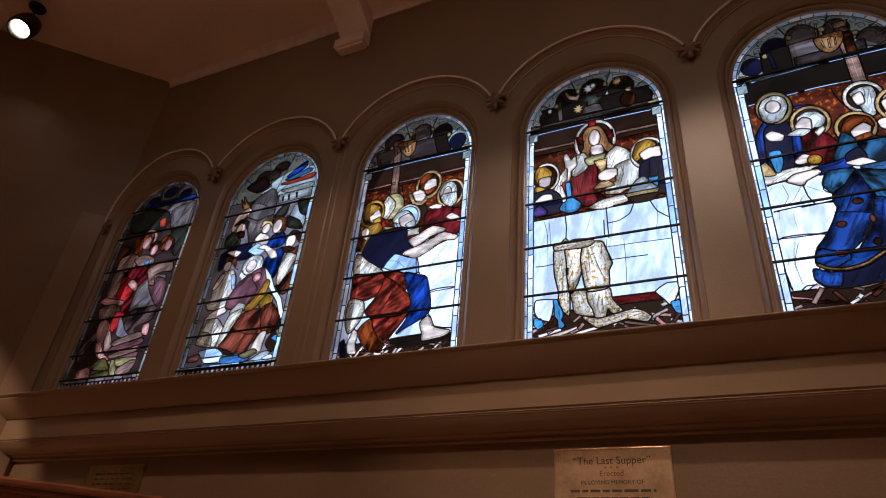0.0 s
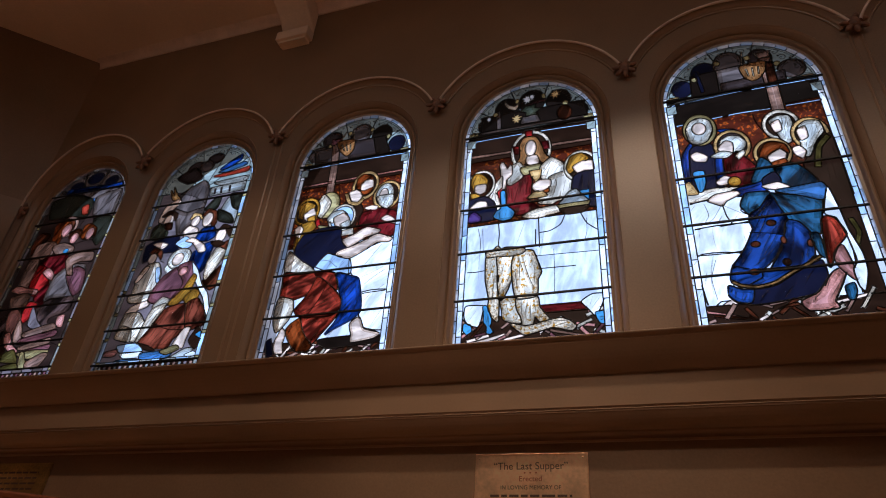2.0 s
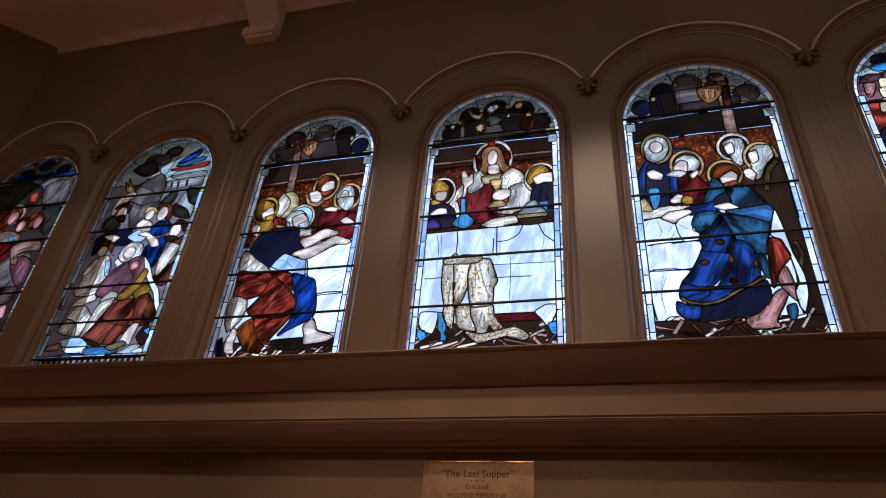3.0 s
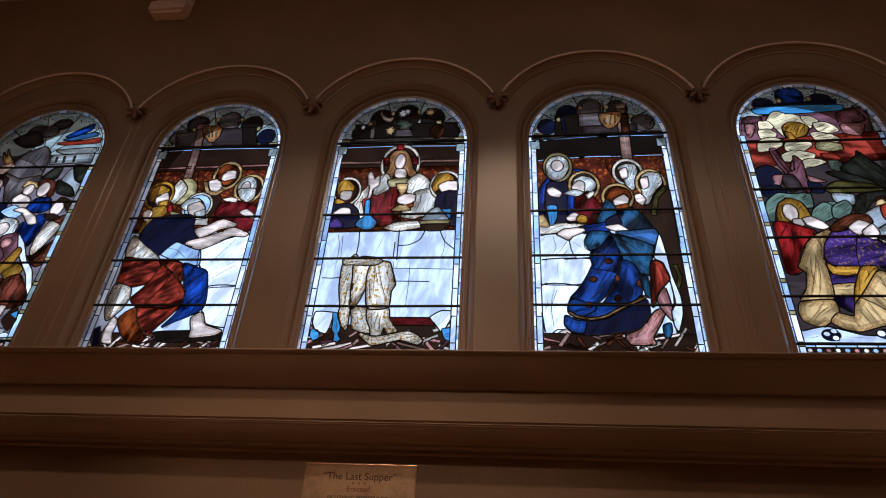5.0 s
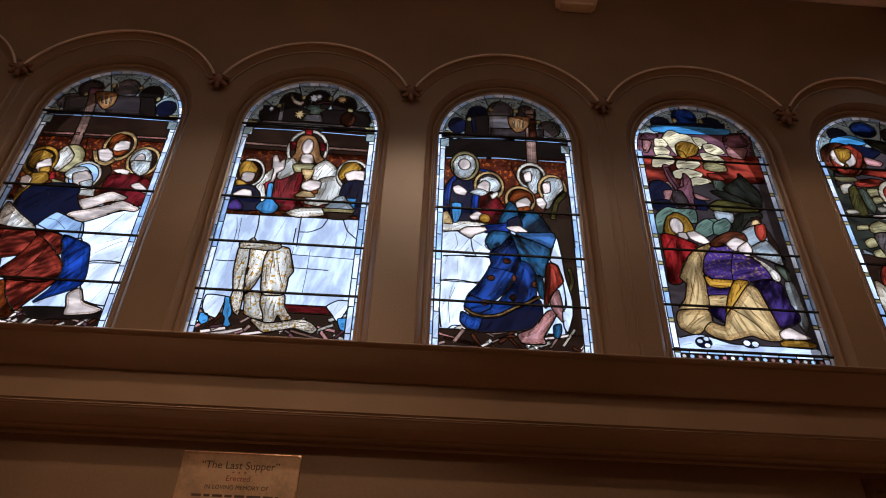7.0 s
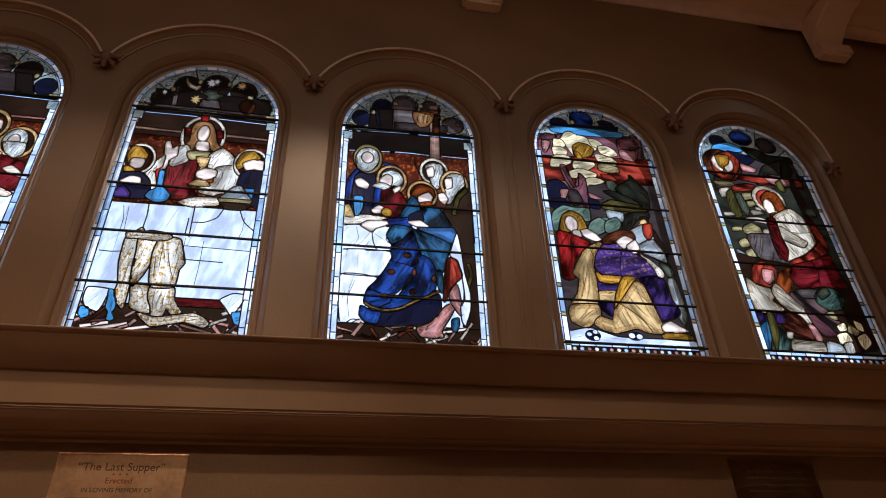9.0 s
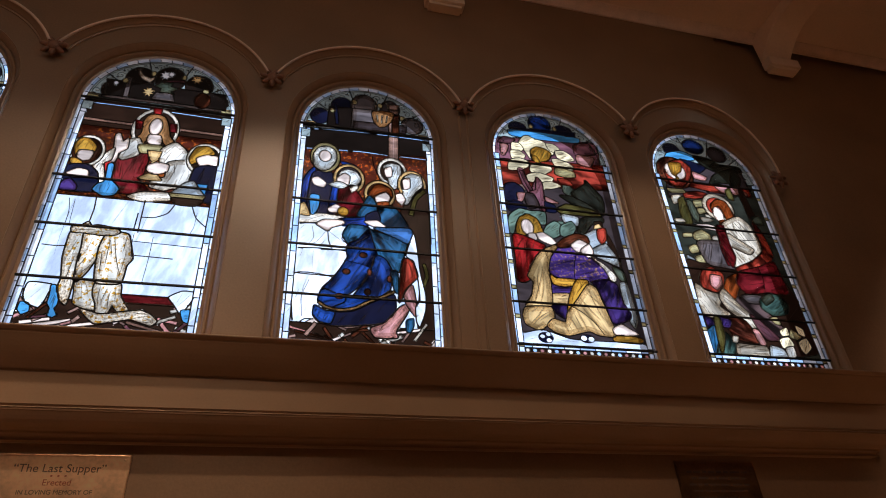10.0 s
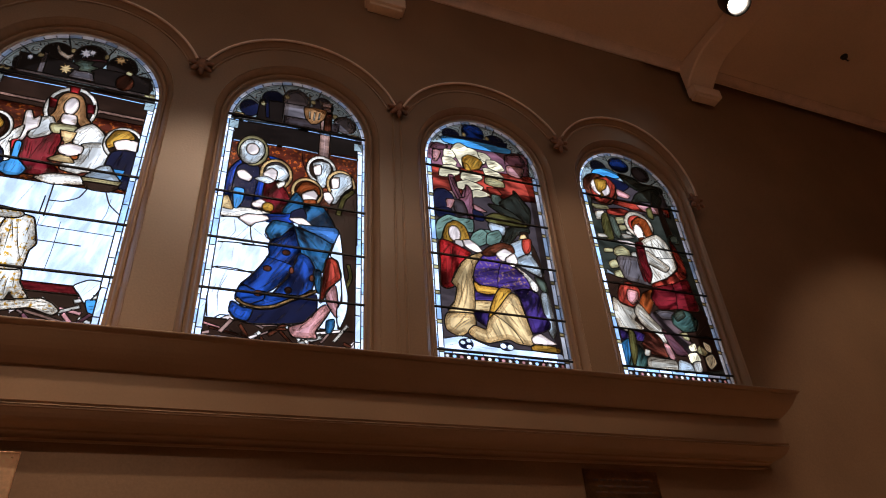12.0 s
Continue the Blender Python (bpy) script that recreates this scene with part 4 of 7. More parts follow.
def panel_3(d):
    d.rect("cloth", -W2, W2, 0, RISE + W2, (80, 26, 0.3))
    head(d, "lichen")
    d.shape("umber", "-60.7,214 52.9,213.5 58.4,177.6 -53.4,177.5", sharp=True)
    d.shape("foliage", "-56.8,187.2 56.3,187.1 56.7,153 52.5,121.2 -50.5,120.4 -55.5,161.8", sharp=True)
    d.shape("umber", "-5.2,158.8 5.7,180.7 18.3,152.9 11.3,135.1", sharp=True)
    d.disc("grey", -40.5, 227.8, 10.5, 9.7)
    d.disc("dusk", -28.2, 244.9, 10.6, 10)
    d.disc("grey", 1.9, 246.1, 11.5, 12.6)
    d.disc("black", 24.5, 240.2, 10.4, 12.3)
    d.disc("navy", 41.4, 225.9, 8.4, 9.6)
    d.shape("grey", "-46,233.5 8.2,238.1 14.9,216.4 -42.2,216.6", sharp=True)
    d.shape("dusk", "-13,238.3 21.4,238 31.8,216.3 -6.8,216.5", sharp=True)
    d.shape("black", "16.1,238.1 28.2,238 35.4,216.3 21.6,216.4", sharp=True)
    d.disc("khaki", -30.1, 237, 2.1, 2.9)
    d.disc("khaki", -10.1, 249.1, 2.2, 3)
    d.disc("khaki", 13.4, 248.9, 2.1, 2.9)
    d.disc("khaki", 31.7, 236.5, 2.1, 2.8)
    d.bar("stone", "-24.1,245.6 -20.6,210.4 -19.6,176.9", 8)
    d.shape("mauve", "-29.5,245.6 -18.7,245.6 -17.5,237.6 -28.7,237.7", sharp=True)
    d.bar("cream", "-14.7,252.1 -19.5,239", 1.2)
    d.bar("cream", "-7.5,255 -4.2,238.9", 1.2)
    d.shape("hair", "-22.1,240.5 -5.1,240.4 -3.5,229 -6.2,223.4 -10.3,221.3 -17.7,229.1", (80, 2, .5))
    d.bar("cream", "-16.6,236.2 -13.1,227.6", 1)
    d.bar("cream", "-12.4,236.1 -9.8,226.9", 1)
    d.bar("cream", "-8.1,236.1 -6.8,227.6", 1)
    d.bar("pale", "-52.3,215.3 -1.3,215.1 53.3,214.2", 1.4)
    d.bar("ice", "-53,211.2 -0.5,212.4 52.9,211.5", 1.6)
    d.bar("pink", "-49.2,190.4 -19.9,191.1", 2.6)
    d.bar("pink", "-16.9,191 51.3,191.6", 2.6)
    d.disc("khaki", -19.2, 164.3, 12.3, 14.8)
    d.shape("cream", "-29.2,169.3 -24.6,176.9 -16.9,168.1 -17,161.9 -20,155.7 -23.3,150.9 -28.8,155.7", (70, 2, .4))
    d.disc("gold", -39.5, 160, 13.3, 15.9, folds=(70, 2, 0.4))
    d.disc("umber", -39.5, 160, 10.4, 12.3, folds=(70, 2, 0.4))
    d.shape("gold", "-47.4,155.6 -47.7,168 -40.8,171.2 -32.4,166.8 -33.7,161.8 -40.8,159.3 -42.5,152.6", (60, 2, .4))
    d.shape("flesh", "-41.4,158.1 -33.1,163.1 -29.4,154.5 -33.2,148.4 -40.3,152")
    d.shape("gold", "-37.6,152.6 -30.3,154.5 -29.3,148.5 -34.8,147.2", (60, 2, .4))
    d.shape("gold", "-42.2,146 -31.3,148.4 -26.4,142.5 -32.4,134.3 -38.6,121.6 -44.8,120.4 -44.2,136.5", (60, 3, .6))
    d.shape("flesh", "-47.7,142.4 -43.9,145.4 -39.6,141.3 -41.2,131.9 -46.2,135.3")
    d.shape("red", "-28,147.3 -24.9,149.7 -22.2,141.4 -26,141.3")
    d.disc("straw", 16.2, 180.7, 13.4, 16.6)
    d.disc("umber", 16.2, 180.7, 10.5, 12.8, folds=(70, 2, 0.4))
    d.shape("amber", "7.2,180.7 7.7,189.7 12.7,193.6 20.5,191 22.8,185.8 13.8,185.8 13.9,178.2 10.6,175.6", (40, 2, .5))
    d.shape("flesh", "12.2,180.7 14.8,185.8 22.8,185.8 24,177.5 18.6,171.9 12.6,175.6")
    d.shape("amber", "10.6,175.6 15.9,174.4 24.1,176.9 20.9,170.6 14,170.6", (40, 2, .5))
    d.shape("flesh", "1.1,174.4 9.3,176.9 14.3,169.4 11.5,161.9 4.9,164.4")
    d.bar("straw", "-1.9,174.4 3.3,163.2 11.3,160.7 16.3,165.7", 4)
    d.disc("straw", 39.2, 165.7, 13.6, 16)
    d.disc("umber", 39.2, 165.7, 10.7, 12.9, folds=(70, 2, 0.4))
    d.disc("silver", 37, 166.9, 8.7, 12.3, folds=(70, 2, 0.4))
    d.disc("flesh", 36, 166.3, 4.4, 7.4)
    d.shape("silver", "30.1,165.1 44.7,165.1 45.3,154.8 40.4,151.2 33.5,155.9", (80, 2, .4))
    d.shape("wine", "18,148.7 31.5,152.3 43.4,148.8 54.8,142.9 53.2,122.3 28.6,123.8 16.6,133.4", (70, 5, .6))
    d.shape("flesh", "18.8,154.7 25.6,156.5 31.8,154.7 30.8,151.1 22.8,152.3", (10, 2, .3))
    d.shape("flesh", "36.5,140.5 42.4,143.5 49.3,138.3 50.4,133.6 43.3,135.9", (20, 2, .3))
    d.disc("cream", -1.8, 147.4, 13.5, 15.4)
    d.disc("ice", -1.8, 147.4, 11.1, 12.5)
    d.shape("silver", "-16.3,147.3 -12.7,154.6 -3.4,155.8 3.2,149.8 -0.2,145 -8.1,142.6", (40, 2, .4))
    d.shape("flesh", "-9.9,148.5 -0.4,152.2 5.6,145 2.9,138 -6.1,139.1")
    d.shape("silver", "-2.6,140.3 5.9,143.9 7.6,138 2.6,135.6", (30, 2, .4))
    d.shape("cream", "-1.5,133.3 11.3,135.1 12.5,127.7 0.3,127.6", sharp=True)
    d.shape("khaki", "-24.5,142.5 -15.1,140.2 -7.3,136.8 -10,133.2 -21.1,137.8")
    d.shape("white", "11,104.3 53.1,119 55.6,94.1 53.2,68.6 27,68.2 18.4,85.3", (35, 12, .3))
    d.shape("white", "27,68.2 53.2,68.6 55.6,39.9 49.5,34.2 32.8,39.4", (60, 12, .3))
    d.shape("ice", "-21.1,100.7 -11.7,111.7 0.8,107.5 13.1,103.3 15.7,88.4 -4.6,92.4", (60, 4, .4))
    d.slivers(3, 29.4)
    d.shape("navy", "-43.1,114.7 -41.5,124.8 -36,134.7 -21.2,138.2 -5.1,138.2 -0.3,133.2 0.3,125.9 6.8,116.7 1.2,109.4 -9.4,111.7 -16.3,104.9 -21.5,98.3 -34.3,106.9", (50, 9, .5))
    d.shape("flesh", "2.9,123.2 13.3,127.5 20.2,131.7 25.7,133.1 37.4,128.5 34.2,125.5 24.5,123.5 14.6,117.5 8.5,115.6")
    d.shape("flesh", "-0.8,108.7 1.6,112.1 15.1,115.9 25.4,120.2 33.2,124.4 38.2,124 49.1,118.9 46.7,116 36.3,116.7 28,111.5 12.3,103.9")
    d.shape("cream", "-47.9,117.8 -42.9,114.2 -34.3,106.9 -21.9,98.3 -20,94.1 -36.1,95.1 -47.9,97.3 -49.4,109", (55, 3, .6))
    d.shape("rust", "-47.9,96.2 -35.9,94.6 -18.9,93.7 -14.8,87.1 -19.4,73.7 -33.5,69.2 -46.2,71.1 -47.4,83.7", (20, 5, .6))
    d.shape("rust", "-18.2,94.2 -7.4,93.1 1.6,89.8 6,76.7 4.1,73.6 -6.4,82.8 -14.7,89.1", (60, 4, .6))
    d.shape("rust", "-14.7,88.1 -7.8,84.3 4.1,73.6 11.6,64.1 12.6,57.3 2.8,50.8 -22.5,51.7 -30.2,58.5 -23.3,68.1 -17.9,78.8", (35, 6, .6))
    d.shape("rust", "-22,50.3 3.1,49.8 11.1,53 5.5,44.3 -1.8,34.8 -7.9,27.4 -14.2,32.1 -20,41", (40, 4, .7))
    d.shape("amber", "-34.2,40.4 -30.7,46.1 -23.6,50.2 -20,41 -14.2,32.1 -8.4,26.5 -10.9,21.5 -21.2,22 -29,30.6", (70, 4, .7))
    d.shape("blue", "2.5,89.8 15.8,86.2 24.4,82 29.5,61.8 29.9,51.4 23.6,45.5 9.1,38.5 2.4,34.5 9.5,44.5 12.2,53.5 12.3,63.1", (60, 5, .5))
    d.shape("black", "-2.3,29.6 26,31 49.7,30.6 53.2,25.3 6.8,22.5")
    d.shape("flesh", "23.2,41.8 30.2,46.7 35.5,36.3 43.3,33.5 49.2,31.4 44.2,28.1 26.7,26.1 25.7,32.8")
    d.shape("cream", "-47,72.1 -34.5,68.6 -32,59.9 -34,51.2 -38.9,44 -43.5,40.1 -47.6,48.8 -48.9,61.2", (70, 4, .6))
    d.shape("flesh", "-38.6,43 -34.3,38.6 -35.1,28.6 -33.2,21.1 -40.3,21.7 -42.8,29.6 -40.6,37")
    d.shape("navy", "-51.3,32.3 -46.4,35.1 -41.2,19.7 -47.2,17.8", sharp=True)
    d.line("12.3,103.9 13.6,92.8 14.4,87.7", 1.0)
    d.line("27.6,66.6 31.7,68.3 50,69", 1.0)
    d.line("25.3,91.7 32.9,102.5 40.7,113.6", 0.4)
    d.line("30,76.6 40.4,84.6 46.6,88.4", 0.4)
    d.line("-18.9,105.9 -7.1,103.6 2.1,96.1", 0.45)


def panel_4(d):
    d.rect("cloth", -W2, W2, 0, RISE + W2, (80, 26, 0.3))
    head(d, "lichen")
    d.shape("umber", "-61.2,213.3 58.4,212.8 59.8,180.8 -55.8,180.7", sharp=True)
    d.shape("foliage", "-58.1,185.8 57.2,185.8 60.3,119.9 -53.6,118.9", sharp=True)
    d.disc("black", -37, 226.1, 9.1, 10.7)
    d.disc("black", -20.3, 242.1, 11, 13.5)
    d.disc("black", 2.2, 246.2, 11.9, 14.1)
    d.disc("black", 25.4, 241.7, 10.9, 13.3)
    d.disc("black", 41.5, 225.7, 8.9, 10.5)
    d.shape("black", "-43.7,237.3 47.3,236.7 49.2,219.6 -42.2,220", sharp=True)
    d.shape("grey", "-8.8,221.2 -6.2,229.4 6.7,230.7 9.6,221.1", sharp=True)
    d.shape("grey", "-30,242.2 -26,242.1 -25.1,219.9 -29.1,219.9", sharp=True)
    d.bar("grey", "-44.9,218 3.9,218.4 50.8,217.5", 3)
    d.shape("cream", "-22.2,253.6 -18.9,247.1 -13.4,244.2 -8.6,247 -12.4,239.9 -18.3,242.1 -22,247.8")
    d.flower("white", -1.8, 249.8, 4.7)
    d.flower("white", 2.1, 251.9, 3.1)
    d.flower("straw", 22.7, 250.3, 5.1)
    d.flower("straw", -11.6, 228.7, 5)
    d.flower("white", -36.6, 233.8, 2.6)
    d.shape("leaf", "-8,236.4 -5.2,239.2 -2.5,242.7 1.7,241.2 5.5,243.3 4,237.7 9.2,236.2 4.6,232.1 7.9,229.3 1.7,230.7 -3.2,229.4 -2.7,234.2", (20, 2, .4))
    d.bar("mauve", "-2.5,242 6.4,244.7 14.5,245.4", 1.6)
    d.disc("brown", 30.1, 226.4, 6.4, 8.9, folds=(70, 2, 0.4))
    d.disc("khaki", -11, 249.9, 2.1, 2.9)
    d.disc("khaki", 12.5, 250.4, 2, 2.9)
    d.disc("khaki", -30.5, 237.9, 2.5, 2.8)
    d.disc("khaki", 31.3, 237.5, 2.6, 2.8)
    d.bar("straw", "-55.6,218.7 -44.5,218.6", 2)
    d.bar("straw", "45.8,218.9 57.1,218.8", 2)
    d.bar("pale", "-57.2,213.3 -5.4,213.1 55.5,212.2", 1.4)
    d.bar("ice", "-58.5,209.3 -5,209.8 55.7,208.2", 1.6)
    d.bar("stone", "-53.8,192.2 -15.1,191.5", 3)
    d.bar("stone", "17.7,192.1 56,191.4", 3)
    d.disc("cream", 1.1, 189, 17.4, 22.9)
    d.disc("umber", 1.1, 189, 14.4, 19.1, folds=(70, 2, 0.4))
    d.shape("red", "-4.8,212.4 2.6,212.4 2.3,205.1 -3,205.1", sharp=True)
    d.shape("red", "-14.9,197.3 -8.9,196 -7.5,188.3 -13.1,187.1", sharp=True)
    d.shape("wine", "9.9,197.3 15.8,197.3 16.6,188.3 11.3,188.3", sharp=True)
    d.shape("hair", "-8.4,196.7 -5.8,203.2 -0.6,205.1 5.5,203.1 9.2,195.3 12.2,183.9 16.6,177.7 13.2,172.7 8,177.7 6,174.6 -0.2,174.6 -3.8,177 -7.9,171.5 -11.8,175.8 -7.9,183.9", (80, 2, .4))
    d.disc("flesh", 0.8, 192.1, 4.8, 9, folds=(70, 2, 0.4))
    d.shape("flesh", "-2.1,183.3 5.6,183.3 7.7,175.8 2.8,172.7 -2.8,176.4")
    d.shape("wine", "-23.5,153.4 -15.6,157.5 -5.7,164.8 1.1,162.4 1.2,153.5 0.2,141.8 -1.8,138.9 7.7,126.6 -23.7,125.3 -23.7,141.7", (88, 3, .5))
    d.shape("red", "-27.7,153.3 -24.4,156.3 -20.9,137.7 -24.2,128.6", (88, 3, .5))
    d.shape("cream", "-16.4,174.5 -8.7,178.3 -4.9,169.6 -6.8,161.8 -15.9,155.8 -19.1,159.3", (60, 3, .5))
    d.shape("flesh", "-25.1,178.9 -22.4,180.8 -19.1,173.3 -15.7,177 -15,167.2 -19.1,162.3 -21.1,152.8 -25.6,155.1 -23.7,165.3")
    d.shape("khaki", "-7.5,172.1 8.5,173.3 10.1,166.6 -4.7,164.2", (10, 2, .4))
    d.shape("cream", "8.8,169.7 17.5,178.3 26.6,170.9 29.3,160.1 19.2,158.9 15.1,153.5 10.1,156.4", (60, 3, .5))
    d.shape("cream", "15.6,157.7 29.2,161.3 35.3,147.8 31,139.1 26.8,134.6 21.5,133.4 17.2,131.1 7,133.3 8.1,140.1 16,143.6", (80, 3, .5))
    d.shape("cream", "-33.8,153.3 -28.5,159.3 -23.3,165.9 -23.7,154.5 -27.7,150.4 -24.3,135.9 -27.3,125.2 -33.7,125.2 -32.5,138.8", (85, 3, .5))
    d.shape("straw", "-0.9,167.8 9.9,167.8 8.9,159.4 6.4,156.4 8.1,153.5 4,153.5 4.6,156.4 1.5,159.4", sharp=True)
    d.shape("straw", "-2.3,139.5 3.9,145.3 9.4,145.3 13.7,139.6")
    d.shape("flesh", "1.4,151.7 7.4,156.4 16.3,155.3 16,148.8 9,145.3 3.7,147")
    d.disc("cream", -41, 160.5, 12.3, 15.6)
    d.disc("brown", -41, 160.5, 9.9, 12.7, folds=(70, 2, 0.4))
    d.shape("gold", "-50.1,164.1 -47.6,172 -41.3,172 -35.6,165.3 -36.6,159.9 -44.3,160.4 -47.2,155", (70, 2, .4))
    d.shape("flesh", "-45.7,160.4 -36.7,160.5 -37.4,152.7 -42.3,150.9 -46.6,154.5")
    d.shape("gold", "-49.6,152.7 -43.8,151.5 -40.3,146.8 -45.1,145 -49.4,148.5", (70, 2, .4))
    d.shape("navy", "-51.1,144.4 -37.6,147.4 -29.5,139.9 -28.1,124.1 -50.8,123.9", (60, 6, .6))
    d.shape("flesh", "-49.5,138.1 -43,143.3 -36.3,142.2 -35.4,136.4 -44.8,134.7", (10, 2, .3))
    d.disc("cream", 41, 164.9, 13.5, 16.2)
    d.disc("umber", 41, 164.9, 10.7, 13.2, folds=(70, 2, 0.4))
    d.shape("gold", "29.9,164.9 33.7,175.8 42.1,177.7 47.6,171.6 41.8,167.9 37.5,163.1 32.2,158.9", (50, 2, .5))
    d.shape("flesh", "35,164.9 41.7,169.1 50.1,168.5 50.7,157.8 44.6,160.1 38.2,158.3")
    d.shape("navy", "34.9,153.6 40.1,157.7 54.5,156.6 55.3,123.7 39.1,126.8 33.3,138", (80, 6, .6))
    d.shape("azure", "39,140.3 46.7,140.4 45.9,131.3 41,131.3", sharp=True)
    d.shape("azure", "-23.9,149.8 -20.7,149.8 -19.8,136.5 -16.5,132.6 -12.8,128.1 -15.2,122.6 -22.3,121.4 -29.2,125.8 -27.2,130.8 -23.2,134.2", (85, 2, .4))
    d.shape("cream", "-6.2,122.6 4,127.7 22.8,128.9 24.2,122.9 4.9,119.4", (10, 2, .3))
    d.shape("pale", "22.8,128.9 25.9,134.6 30.8,140.8 36.6,142.6 41.2,135.8 45.2,129.1", (30, 2, .4))
    d.shape("khaki", "20.5,129.5 46.9,129.7 45.4,125.8 22.7,125.6", sharp=True)
    d.shape("umber", "23.6,125.1 45,125.2 40.5,119.7 28.1,119.6")
    d.shape("violet", "-51.3,126.7 -48.9,131.8 -45.4,133 -40.5,127.9 -40.7,123.5 -49.7,122.8")
    d.slivers(4, 36.6)
    d.shape("wine", "3.6,42.9 43.8,42.8 41.5,36.4 6,36.6", sharp=True)
    d.shape("damask", "-21.8,50.4 -10.5,50.1 -9.8,41.9 -6.8,35.1 -7,30.6 -13.6,31.4 -19.7,34.4 -20.8,41.6", (100, 4, .6))
    d.shape("damask", "-9.7,50.2 4.4,50.4 6.2,42.1 9.3,36.8 12.7,31.9 6.8,30.5 3,34.9 1,28.6 -4.9,27.6 -6.8,35.1 -9.8,41.9", (90, 4, .6))
    d.shape("damask", "-14.2,30.1 -4.9,27.6 1.1,27.7 8.9,29.6 14.8,30.6 20.7,31.6 27,29.1 31.4,24.8 28.5,21.8 21.6,23.8 15.4,25.4 7.6,23.5 -4,21.1 -9.4,24.9", (10, 4, .5))
    d.shape("damask", "-33.8,88.4 -25.6,89 -24.7,77.9 -24.9,65.1 -23.9,50.9 -23.8,37 -24.4,33 -28.3,37 -31.1,46.1 -30.8,51.7 -33.8,67.4 -34.2,77.8", (85, 4, .6))
    d.shape("damask", "-25.4,88 -17.7,88.6 -12.2,87.2 -13.9,80.1 -14.2,70.2 -15.2,65.3 -17.5,58 -21.4,50.9 -23.2,51.3 -24.5,65.1 -24.7,77.4", (65, 4, .6))
    d.shape("damask", "-12.2,87.2 -4.9,90.8 1.8,89.4 5,80.3 7.8,70.5 5.2,64.6 4.2,51.3 -10.2,50.6 -13.1,65.3 -13.9,77.6", (97, 4, .6))
    d.shape("damask", "-34.4,92.5 -29.3,93.6 -25.5,97.3 -22.8,94.2 -18.6,95.3 -7.5,93.9 -4.1,91.3 -6.8,88.7 -14.5,87.6 -21.9,88.1 -27.2,88.5 -33.3,88.4", (10, 3, .5))
    d.shape("white", "43.5,48.3 51.3,48 51.2,43 48.4,36.2 44.8,31.2 40.3,36.9 35.8,43.1", (60, 5, .4))
    d.shape("white", "-48.5,47.6 -33.2,46.5 -35.3,41.4 -36.5,34.5 -38.9,29.6 -46.5,32.5 -49.6,38.4", (60, 5, .4))
    d.shape("azure", "-35.2,46 -32.7,46 -31.5,41.5 -29.4,38.8 -28.8,32.4 -30,29.7 -27.6,25.4 -29.3,23.6 -31.9,24.4 -32,29.7 -34.3,33.2 -34.4,38.7", (90, 2, .4))
    d.shape("azure", "-49.4,32.9 -44.7,32.1 -43.3,26.8 -47,24.5 -49.6,27.6", (10, 2, .4))
    d.shape("azure", "45,33.5 51,34 51.5,25.3 47.5,26", (10, 2, .4))
    d.line("-25.3,119.8 -24.5,108.4 -25.1,97.3", 1.0)
    d.line("6.6,120.6 6.8,106.1 7.1,92", 1.0)
    d.line("6.9,105.5 15.2,106.1 23.5,111 27.5,120.8", 1.0)
    d.line("38.2,120.8 43,109 51.3,101.2", 1.0)
    d.line("-49.1,76.6 -41.7,76.2 -35.3,76.8", 0.9)
    d.line("5.8,73.4 22.8,73.1 33.3,72.8", 0.9)
    d.line("5,91.4 5.4,80.3 7.2,71.9", 0.5)
    d.line("17.7,89.5 17.9,70.6 17.3,52.5", 0.45)
    d.line("-41.9,116.4 -39.7,105.6 -39.5,94", 0.5)
    d.line("-38.1,115.3 -37.4,103 -36.9,94.1", 0.4)
    d.line("43.1,113.8 42.7,101.2 40.6,93.4", 0.4)


